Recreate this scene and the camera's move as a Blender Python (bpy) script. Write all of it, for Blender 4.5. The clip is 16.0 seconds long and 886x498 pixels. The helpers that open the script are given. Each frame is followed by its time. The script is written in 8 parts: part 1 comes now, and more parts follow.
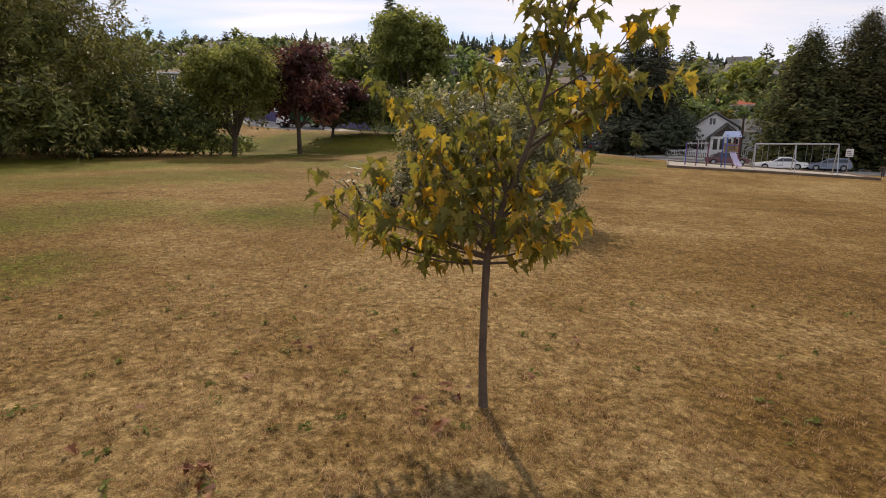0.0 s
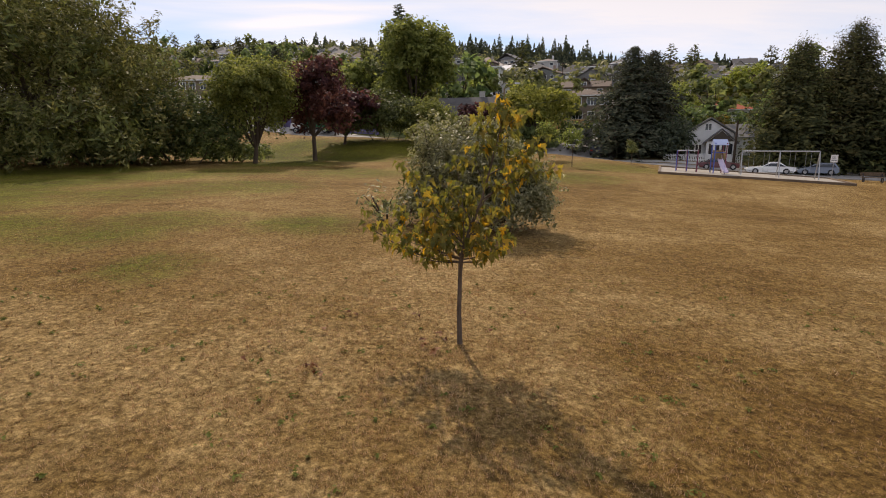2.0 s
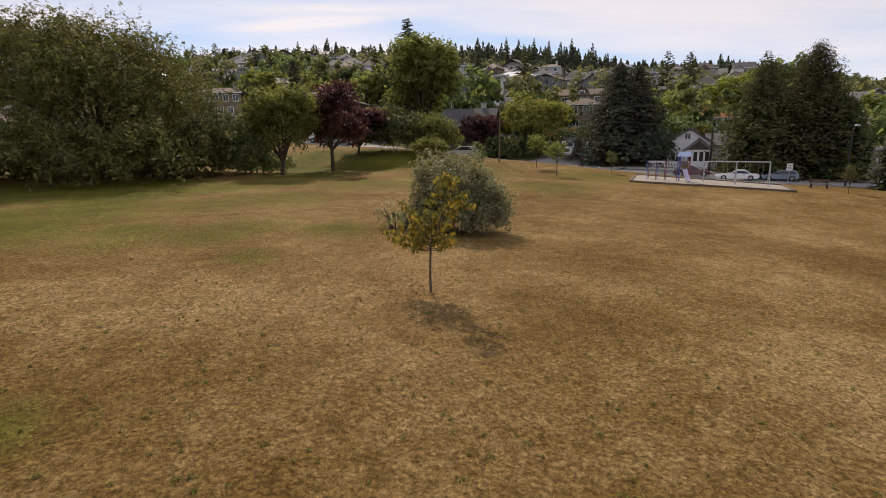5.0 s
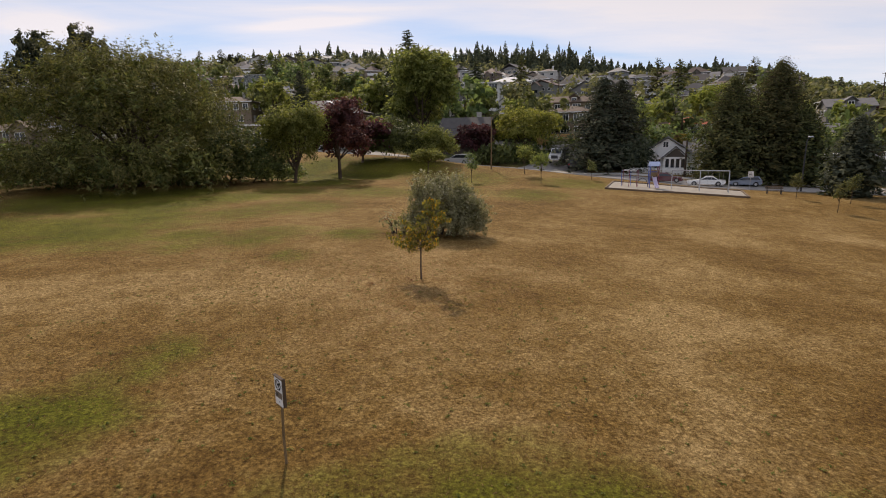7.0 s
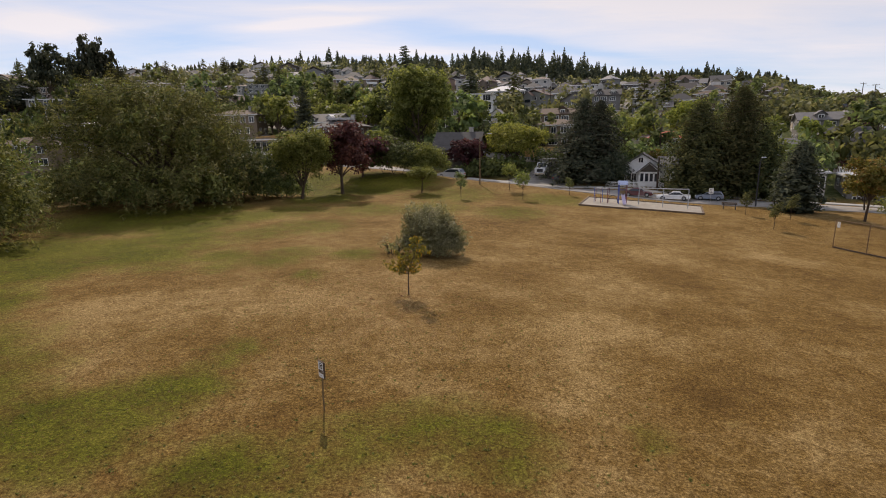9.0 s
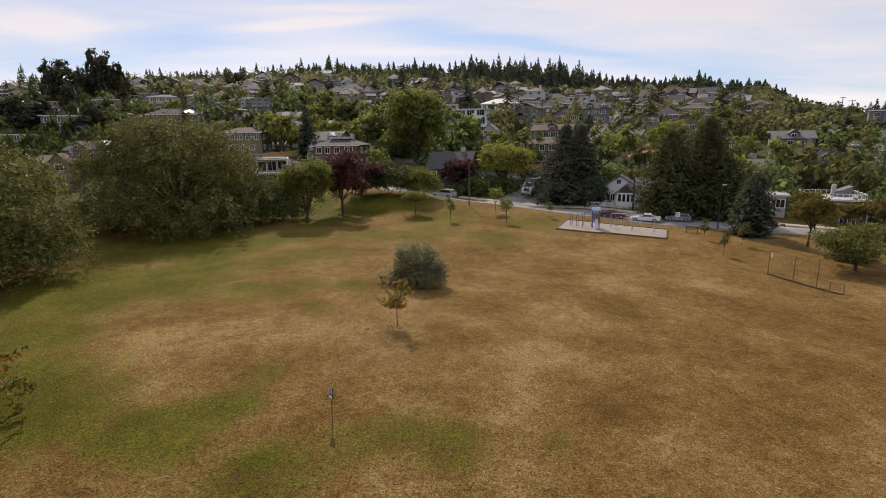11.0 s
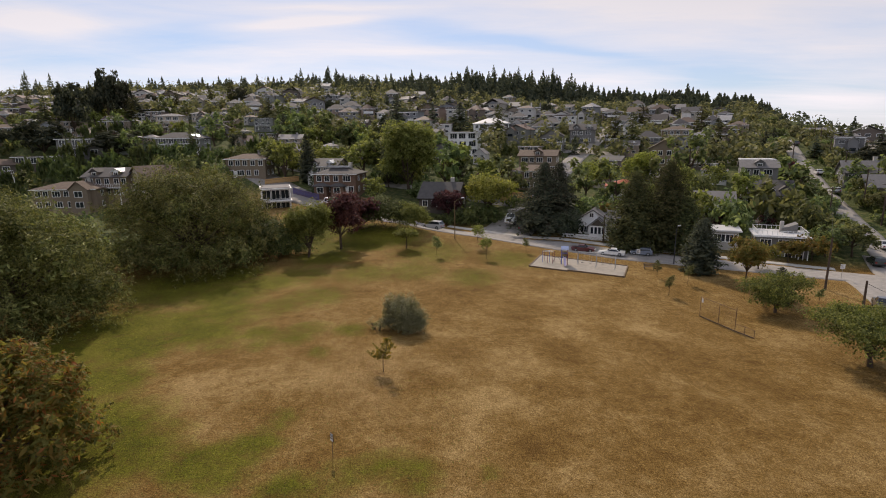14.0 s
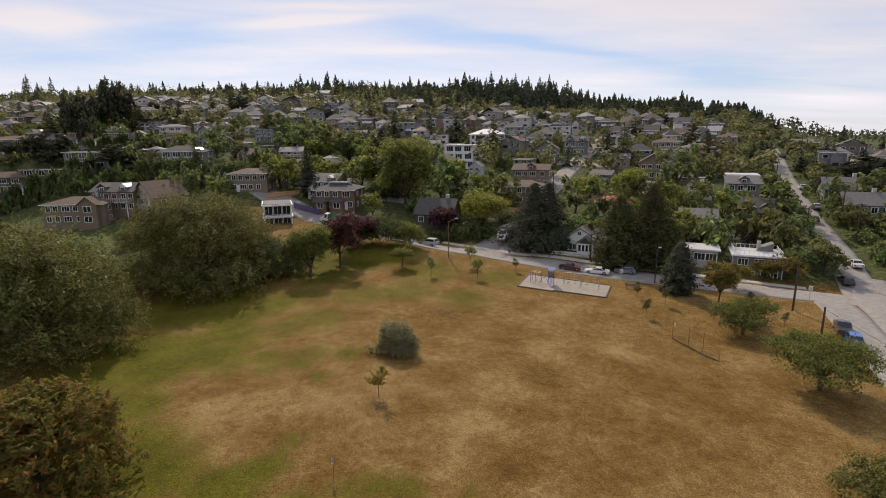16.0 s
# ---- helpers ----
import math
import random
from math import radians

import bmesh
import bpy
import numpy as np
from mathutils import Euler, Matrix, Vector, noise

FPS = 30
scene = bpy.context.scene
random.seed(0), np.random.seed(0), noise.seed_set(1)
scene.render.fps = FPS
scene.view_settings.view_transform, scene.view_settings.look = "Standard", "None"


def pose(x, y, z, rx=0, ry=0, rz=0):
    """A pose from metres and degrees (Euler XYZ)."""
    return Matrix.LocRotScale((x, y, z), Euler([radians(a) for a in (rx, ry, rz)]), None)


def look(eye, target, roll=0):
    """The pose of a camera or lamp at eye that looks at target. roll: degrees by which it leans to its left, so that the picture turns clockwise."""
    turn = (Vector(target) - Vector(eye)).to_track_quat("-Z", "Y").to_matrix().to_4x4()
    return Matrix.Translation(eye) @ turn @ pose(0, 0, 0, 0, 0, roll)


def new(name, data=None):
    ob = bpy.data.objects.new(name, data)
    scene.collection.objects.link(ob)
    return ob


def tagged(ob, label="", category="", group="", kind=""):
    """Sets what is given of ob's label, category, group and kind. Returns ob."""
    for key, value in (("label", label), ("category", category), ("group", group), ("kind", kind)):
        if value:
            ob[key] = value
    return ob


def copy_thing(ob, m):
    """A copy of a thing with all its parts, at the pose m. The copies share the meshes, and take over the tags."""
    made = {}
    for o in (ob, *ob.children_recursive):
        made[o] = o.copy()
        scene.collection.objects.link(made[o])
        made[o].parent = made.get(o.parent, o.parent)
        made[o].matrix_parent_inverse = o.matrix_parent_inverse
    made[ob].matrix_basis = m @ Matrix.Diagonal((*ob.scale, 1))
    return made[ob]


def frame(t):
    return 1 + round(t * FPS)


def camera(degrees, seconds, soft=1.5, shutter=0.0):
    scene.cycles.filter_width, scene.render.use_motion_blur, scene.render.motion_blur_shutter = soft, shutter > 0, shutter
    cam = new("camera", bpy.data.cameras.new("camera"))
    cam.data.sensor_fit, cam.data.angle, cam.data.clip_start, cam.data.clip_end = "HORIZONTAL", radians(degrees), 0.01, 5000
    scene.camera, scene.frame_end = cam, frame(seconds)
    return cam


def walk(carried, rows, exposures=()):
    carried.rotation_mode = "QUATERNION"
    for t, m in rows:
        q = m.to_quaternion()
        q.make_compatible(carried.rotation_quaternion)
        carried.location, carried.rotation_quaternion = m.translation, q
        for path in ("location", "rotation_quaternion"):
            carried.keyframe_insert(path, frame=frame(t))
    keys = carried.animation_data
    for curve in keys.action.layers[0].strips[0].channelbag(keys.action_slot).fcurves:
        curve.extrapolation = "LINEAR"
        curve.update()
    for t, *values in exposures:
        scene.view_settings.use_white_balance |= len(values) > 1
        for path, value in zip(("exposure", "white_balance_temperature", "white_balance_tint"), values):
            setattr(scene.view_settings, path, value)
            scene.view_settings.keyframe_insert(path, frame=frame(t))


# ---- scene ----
cam = camera(80.4, 16.0, 1.0)
METRES, EYE, TILT, LEAN, TURN = 52.0, 2.2, -12.0, 0.0, 0.0
ROWS = [
    (0.0, 0.0, 0.0, 0.0, 0.0, 0.0, -0.0),
    (0.5, -0.0002, -0.0128, 0.0015, 0.1, -0.0, 0.01),
    (1.0, 0.0003, -0.0283, 0.0024, 0.32, -0.03, 0.03),
    (1.5, 0.0018, -0.0456, 0.0023, 0.62, -0.02, 0.01),
    (2.0, 0.0041, -0.0646, 0.0015, 0.9, -0.0, 0.02),
    (2.5, 0.0074, -0.0851, 0.0005, 1.19, 0.01, 0.03),
    (3.0, 0.0105, -0.1068, -0.0002, 1.46, 0.04, 0.08),
    (3.5, 0.0136, -0.1303, -0.0008, 1.67, 0.04, 0.08),
    (4.0, 0.0168, -0.1558, -0.0008, 1.82, 0.04, 0.09),
    (6.5, 0.0358, -0.3071, -0.0027, 2.14, 0.04, 0.35),
    (7.0, 0.0403, -0.3411, -0.0014, 2.14, 0.02, 0.39),
    (7.5, 0.0456, -0.3759, 0.0031, 2.11, 0.02, 0.39),
    (8.0, 0.0516, -0.4116, 0.0103, 2.09, 0.02, 0.42),
    (8.5, 0.0578, -0.4478, 0.0171, 2.06, 0.01, 0.45),
    (9.0, 0.0646, -0.4848, 0.0243, 2.05, -0.03, 0.47),
    (11.5, 0.1031, -0.6619, 0.0954, 1.99, -0.01, 0.46),
    (12.0, 0.1117, -0.6964, 0.1135, 1.96, -0.02, 0.43),
    (12.5, 0.1196, -0.7299, 0.1321, 1.94, -0.03, 0.43),
    (13.0, 0.127, -0.7617, 0.1507, 1.92, -0.04, 0.4),
    (13.5, 0.1341, -0.7916, 0.1696, 1.88, -0.06, 0.37),
    (14.0, 0.1403, -0.8199, 0.1878, 1.84, -0.07, 0.34),
    (14.5, 0.1466, -0.8471, 0.206, 1.81, -0.1, 0.28),
    (15.0, 0.1521, -0.8729, 0.2241, 1.77, -0.13, 0.3),
    (15.5, 0.1572, -0.8973, 0.2422, 1.75, -0.14, 0.26),
    (16.0, 0.1621, -0.9208, 0.2605, 1.73, -0.16, 0.28),
]
walk(cam, [(t, pose(0, 0, EYE, TILT, LEAN, TURN) @ pose(METRES * x, METRES * y, METRES * z, 90 + pitch, roll, yaw)) for t, x, y, z, yaw, pitch, roll in ROWS],
     [(0.0, 0.32, 7500, 17), (4.0, 0.16, 7450, 17), (9.0, 0.07, 7350, 17), (16.0, 0.03, 7300, 17)])

# ---- sky and sun ----
SUN_AZ, SUN_EL = 13.5, 41.0  # degrees left of straight ahead, above the horizon
to_sun = Vector((-math.sin(radians(SUN_AZ)) * math.cos(radians(SUN_EL)), math.cos(radians(SUN_AZ)) * math.cos(radians(SUN_EL)), math.sin(radians(SUN_EL))))
sun = new("sun", bpy.data.lights.new("sun", "SUN"))
sun.data.energy, sun.data.angle, sun.data.color = 3.35, radians(0.6), (1.0, 0.93, 0.82)
sun.matrix_world = look(to_sun * 100, (0, 0, 0))
world = bpy.data.worlds.new("sky")
scene.world = world
world.use_nodes = True
wn, wl = world.node_tree.nodes, world.node_tree.links
wn.clear()


def wnode(kind, **kw):
    n = wn.new(kind)
    for k, v in kw.items():
        if k in n.inputs:
            n.inputs[k].default_value = v
    return n


sky = wn.new("ShaderNodeTexSky")
sky.sky_type, sky.sun_disc = "NISHITA", False
sky.sun_elevation, sky.sun_rotation = radians(SUN_EL), radians(-SUN_AZ)
sky.air_density, sky.dust_density, sky.ozone_density = 1.0, 0.2, 3.5
coord = wn.new("ShaderNodeTexCoord")
sep = wn.new("ShaderNodeSeparateXYZ")
wl.new(coord.outputs["Generated"], sep.inputs[0])
lift = wn.new("ShaderNodeMath")
lift.operation = "ADD"
lift.inputs[1].default_value = 0.12
wl.new(sep.outputs["Z"], lift.inputs[0])
flat = []
for axis in "XY":
    dv = wn.new("ShaderNodeMath")
    dv.operation = "DIVIDE"
    wl.new(sep.outputs[axis], dv.inputs[0])
    wl.new(lift.outputs[0], dv.inputs[1])
    flat.append(dv)
plane = wn.new("ShaderNodeCombineXYZ")
wl.new(flat[0].outputs[0], plane.inputs[0])
wl.new(flat[1].outputs[0], plane.inputs[1])
place = wn.new("ShaderNodeMapping")
place.inputs["Rotation"].default_value = (0, 0, radians(-8))
place.inputs["Scale"].default_value = (0.33, 1.0, 1.0)
place.inputs["Location"].default_value = (1.7, 0.35, 0)
wl.new(plane.outputs[0], place.inputs[0])
cloud = wnode("ShaderNodeTexNoise", Scale=1.9, Detail=8.0, Roughness=0.6, Distortion=0.6)
wl.new(place.outputs[0], cloud.inputs["Vector"])


def wmath(op, *args):
    n = wn.new("ShaderNodeMath")
    n.operation = op
    for k, v in enumerate(args):
        if hasattr(v, "is_output"):
            wl.new(v, n.inputs[k])
        else:
            n.inputs[k].default_value = v
    return n.outputs[0]


# streaks of high cloud and the clear gaps between them: place, half length, half height, slope, strength
STREAKS = ((-0.735, 0.173, 0.115, 0.018, 0.031, 0.6), (-0.269, 0.197, 0.143, 0.008, 0.086, 1.1), (-0.212, 0.221, 0.131, 0.006, 0.027, 0.5), (-0.573, 0.182, 0.062, 0.006, 0.064, 0.25),
           (-0.195, 0.152, 0.337, 0.009, 0.013, 0.25), (0.338, 0.200, 0.409, 0.039, -0.095, 0.5), (0.275, 0.094, 0.121, 0.011, -0.056, 0.35), (0.681, 0.048, 0.109, 0.013, -0.049, 0.4))
GAPS = ((-0.524, 0.164, 0.156, 0.024, 0.028, -0.45), (-0.709, 0.124, 0.190, 0.013, 0.061, -0.35), (-0.051, 0.184, 0.172, 0.015, -0.139, -0.5), (0.202, 0.146, 0.170, 0.009, -0.192, -0.45),
        (0.496, 0.089, 0.149, 0.023, -0.091, -0.5), (-0.799, 0.142, 0.064, 0.008, 0.057, -0.2), (0.727, 0.066, 0.059, 0.011, -0.042, -0.2))
ahead = wmath("MAXIMUM", sep.outputs["Y"], 0.05)
rag = wnode("ShaderNodeTexNoise", Scale=1.6, Detail=5.0, Roughness=0.55)
wl.new(place.outputs[0], rag.inputs["Vector"])
sway = wmath("SUBTRACT", rag.outputs["Fac"], 0.5)
su = wmath("ADD", wmath("DIVIDE", sep.outputs["X"], ahead), wmath("MULTIPLY", sway, 0.08))
sw = wmath("ADD", sep.outputs["Z"], wmath("MULTIPLY", sway, 0.014))
comb = wn.new("ShaderNodeCombineXYZ")  # fine filaments drawn out along the wind
wl.new(wmath("MULTIPLY", su, 2.2), comb.inputs[0])
wl.new(wmath("MULTIPLY", wmath("ADD", sw, wmath("MULTIPLY", su, 0.05)), 26.0), comb.inputs[1])
wisp = wnode("ShaderNodeTexNoise", Scale=1.0, Detail=7.0, Roughness=0.62, Distortion=0.4)
wl.new(comb.outputs[0], wisp.inputs["Vector"])
cover = wmath("MULTIPLY_ADD", wmath("SUBTRACT", cloud.outputs["Fac"], 0.5), 1.1, 0.48)
cover = wmath("ADD", cover, wmath("MULTIPLY", wmath("SUBTRACT", wisp.outputs["Fac"], 0.5), 1.0))
for u0, w0, half, tall, slope, much in STREAKS + GAPS:
    du = wmath("SUBTRACT", su, u0)
    a = wmath("DIVIDE", du, half * 1.05)
    b = wmath("DIVIDE", wmath("SUBTRACT", wmath("SUBTRACT", sw, w0 * 0.985), wmath("MULTIPLY", du, slope)), tall * 1.15)
    r2 = wmath("ADD", wmath("MULTIPLY", a, a), wmath("MULTIPLY", b, b))
    cover = wmath("ADD", cover, wmath("MULTIPLY", wmath("POWER", 2.718, wmath("MULTIPLY", r2, -1.0)), much))
cover = wmath("MINIMUM", wmath("MAXIMUM", cover, 0.0), 1.0)
grey = wn.new("ShaderNodeRGBToBW")
wl.new(sky.outputs[0], grey.inputs[0])
veil = wn.new("ShaderNodeMix")  # thin cloud: the sky's own light, whitened and lifted
veil.data_type, veil.blend_type = "RGBA", "MULTIPLY"
veil.inputs["Factor"].default_value = 1.0
wl.new(grey.outputs[0], veil.inputs["A"])
veil.inputs["B"].default_value = (0.54, 0.54, 0.57, 1)
haze = wn.new("ShaderNodeMix")  # high thin cloud scatters some light from every side
haze.data_type, haze.blend_type = "RGBA", "ADD"
haze.inputs["Factor"].default_value = 1.0
wl.new(veil.outputs["Result"], haze.inputs["A"])
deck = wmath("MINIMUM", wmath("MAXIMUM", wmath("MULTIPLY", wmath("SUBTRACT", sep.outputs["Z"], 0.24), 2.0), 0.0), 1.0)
deck = wmath("MULTIPLY_ADD", deck, 0.7, 1.0)  # unseen cloud overhead is brightened, added fill light for the shadows
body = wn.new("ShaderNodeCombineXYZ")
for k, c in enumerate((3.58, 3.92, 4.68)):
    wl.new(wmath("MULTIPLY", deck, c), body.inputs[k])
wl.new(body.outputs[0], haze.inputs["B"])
blue = wn.new("ShaderNodeMix")
blue.data_type, blue.blend_type = "RGBA", "MULTIPLY"
blue.inputs["Factor"].default_value = 1.0
wl.new(sky.outputs[0], blue.inputs["A"])
blue.inputs["B"].default_value = (0.40, 0.43, 0.46, 1)
thin = wn.new("ShaderNodeMix")  # a thin bluish veil over all of the clear sky
thin.data_type, thin.blend_type = "RGBA", "ADD"
thin.inputs["Factor"].default_value = 1.0
wl.new(blue.outputs["Result"], thin.inputs["A"])
thin.inputs["B"].default_value = (2.35, 3.0, 4.35, 1)
mixc = wn.new("ShaderNodeMix")
mixc.data_type = "RGBA"
wl.new(cover, mixc.inputs["Factor"])
wl.new(thin.outputs["Result"], mixc.inputs["A"])
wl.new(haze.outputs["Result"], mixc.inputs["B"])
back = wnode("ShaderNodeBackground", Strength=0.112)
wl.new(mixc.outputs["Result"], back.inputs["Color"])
wout = wn.new("ShaderNodeOutputWorld")
wl.new(back.outputs[0], wout.inputs[0])

# ---- materials ----


class Nodes:
    """A small builder for node materials."""

    def __init__(self, name):
        self.mat = bpy.data.materials.new(name)
        self.mat.use_nodes = True
        self.t = self.mat.node_tree
        self.t.nodes.clear()
        self.out = self.t.nodes.new("ShaderNodeOutputMaterial")

    def n(self, kind, **kw):
        node = self.t.nodes.new(kind)
        for k, v in kw.items():
            node.inputs[k.replace("_", " ")].default_value = v
        return node

    def to(self, a, b):
        self.t.links.new(a, b)

    def noise(self, scale, detail=4.0, rough=0.55, stretch=None, space="Object"):
        tc = self.n("ShaderNodeTexCoord")
        no = self.n("ShaderNodeTexNoise", Scale=scale, Detail=detail, Roughness=rough)
        if stretch:
            mp = self.n("ShaderNodeMapping")
            mp.inputs["Scale"].default_value = stretch
            self.to(tc.outputs[space], mp.inputs[0])
            self.to(mp.outputs[0], no.inputs["Vector"])
        else:
            self.to(tc.outputs[space], no.inputs["Vector"])
        return no.outputs["Fac"]

    def ramp(self, fac, stops):
        r = self.n("ShaderNodeValToRGB")
        el = r.color_ramp.elements
        while len(el) < len(stops):
            el.new(0.5)
        for e, (p, c) in zip(el, stops):
            e.position, e.color = p, (*c, 1)
        self.to(fac, r.inputs[0])
        return r.outputs[0]

    def mix(self, fac, a, b, mode="MIX"):
        m = self.n("ShaderNodeMix")
        m.data_type, m.blend_type = "RGBA", mode
        for v, key in ((fac, 0), (a, 6), (b, 7)):
            if hasattr(v, "is_output"):
                self.to(v, m.inputs[key])
            else:
                m.inputs[key].default_value = v if key == 0 else (*v, 1)
        return m.outputs[2]

    def math(self, op, a, b):
        m = self.n("ShaderNodeMath")
        m.operation = op
        for v, key in ((a, 0), (b, 1)):
            if hasattr(v, "is_output"):
                self.to(v, m.inputs[key])
            else:
                m.inputs[key].default_value = v
        return m.outputs[0]

    def bump(self, height, strength=0.3, distance=0.02):
        b = self.n("ShaderNodeBump", Strength=strength, Distance=distance)
        self.to(height, b.inputs["Height"])
        return b.outputs[0]

    def surface(self, color, rough=0.7, metal=0.0, normal=None, spec=0.3):
        p = self.n("ShaderNodeBsdfPrincipled", Roughness=rough, Metallic=metal)
        p.inputs["Specular IOR Level"].default_value = spec
        if hasattr(color, "is_output"):
            self.to(color, p.inputs["Base Color"])
        else:
            p.inputs["Base Color"].default_value = (*color, 1)
        if normal is not None:
            self.to(normal, p.inputs["Normal"])
        self.to(p.outputs[0], self.out.inputs[0])
        return p


def painted(name, color, rough=0.6, grain=6.0, amount=0.25, metal=0.0, vary=0.0, bump=0.15, spec=0.3):
    """A plain surface with two scales of dirt, and a change of tone from thing to thing."""
    k = Nodes(name)
    big, fine = k.noise(grain * 0.12, 3), k.noise(grain, 5)
    both = k.math("ADD", k.math("MULTIPLY", big, 0.6), k.math("MULTIPLY", fine, 0.4))
    dark = tuple(c * (1 - amount) for c in color)
    light = tuple(min(1, c * (1 + amount * 0.6)) for c in color)
    col = k.ramp(both, [(0.3, dark), (0.7, light)])
    if vary:
        info = k.n("ShaderNodeObjectInfo")
        hsv = k.n("ShaderNodeHueSaturation")
        k.to(k.math("ADD", k.math("MULTIPLY", info.outputs["Random"], vary), 1 - vary / 2), hsv.inputs["Value"])
        k.to(col, hsv.inputs["Color"])
        col = hsv.outputs[0]
    k.surface(col, rough, metal, k.bump(fine, bump, 0.01), spec)
    return k.mat


def many_tones(name, stops, rough=0.75, grain=5.0, bump=0.2):
    """A finish whose colour differs from one house to the next."""
    k = Nodes(name)
    info = k.n("ShaderNodeObjectInfo")
    r = k.n("ShaderNodeValToRGB")
    el = r.color_ramp.elements
    r.color_ramp.interpolation = "CONSTANT"
    while len(el) < len(stops):
        el.new(0.5)
    for i, (e, c) in enumerate(zip(el, stops)):
        e.position, e.color = i / len(stops), (*c, 1)
    k.to(info.outputs["Random"], r.inputs[0])
    fine = k.noise(grain, 5)
    dirt = k.noise(grain * 0.1, 3)
    shade = k.math("ADD", k.math("MULTIPLY", dirt, 0.35), k.math("ADD", k.math("MULTIPLY", fine, 0.25), 0.68))
    col = k.mix(1.0, r.outputs[0], (1, 1, 1), "MULTIPLY")
    hsv = k.n("ShaderNodeHueSaturation")
    k.to(col, hsv.inputs["Color"])
    k.to(shade, hsv.inputs["Value"])
    k.surface(hsv.outputs[0], rough, 0, k.bump(fine, bump, 0.02), 0.35)
    return k.mat


def leafy(name, stops, sheer=0.35, vary=0.35, rough=0.6, spec=0.12):
    """Leaves: their tone differs from leaf to leaf and from plant to plant, and light comes through them."""
    k = Nodes(name)
    geo, info = k.n("ShaderNodeNewGeometry"), k.n("ShaderNodeObjectInfo")
    clump = k.noise(0.55, 2)
    f = k.math("ADD", k.math("MULTIPLY", geo.outputs["Random Per Island"], 0.55), k.math("MULTIPLY", clump, 0.5))
    col = k.ramp(f, stops)
    hsv = k.n("ShaderNodeHueSaturation")
    k.to(k.math("ADD", k.math("MULTIPLY", info.outputs["Random"], vary), 1 - vary / 2), hsv.inputs["Value"])
    k.to(k.math("ADD", k.math("MULTIPLY", info.outputs["Random"], 0.06 * vary / 0.35), 0.47), hsv.inputs["Hue"])
    k.to(col, hsv.inputs["Color"])
    p = k.surface(hsv.outputs[0], rough, 0, None, spec)
    tr = k.n("ShaderNodeBsdfTranslucent")
    bright = k.mix(1.0, hsv.outputs[0], (1.22, 1.25, 0.85), "MULTIPLY")
    k.to(bright, tr.inputs[0])
    ms = k.n("ShaderNodeMixShader")
    ms.inputs[0].default_value = sheer
    k.to(p.outputs[0], ms.inputs[1])
    k.to(tr.outputs[0], ms.inputs[2])
    k.to(ms.outputs[0], k.out.inputs[0])
    return k.mat


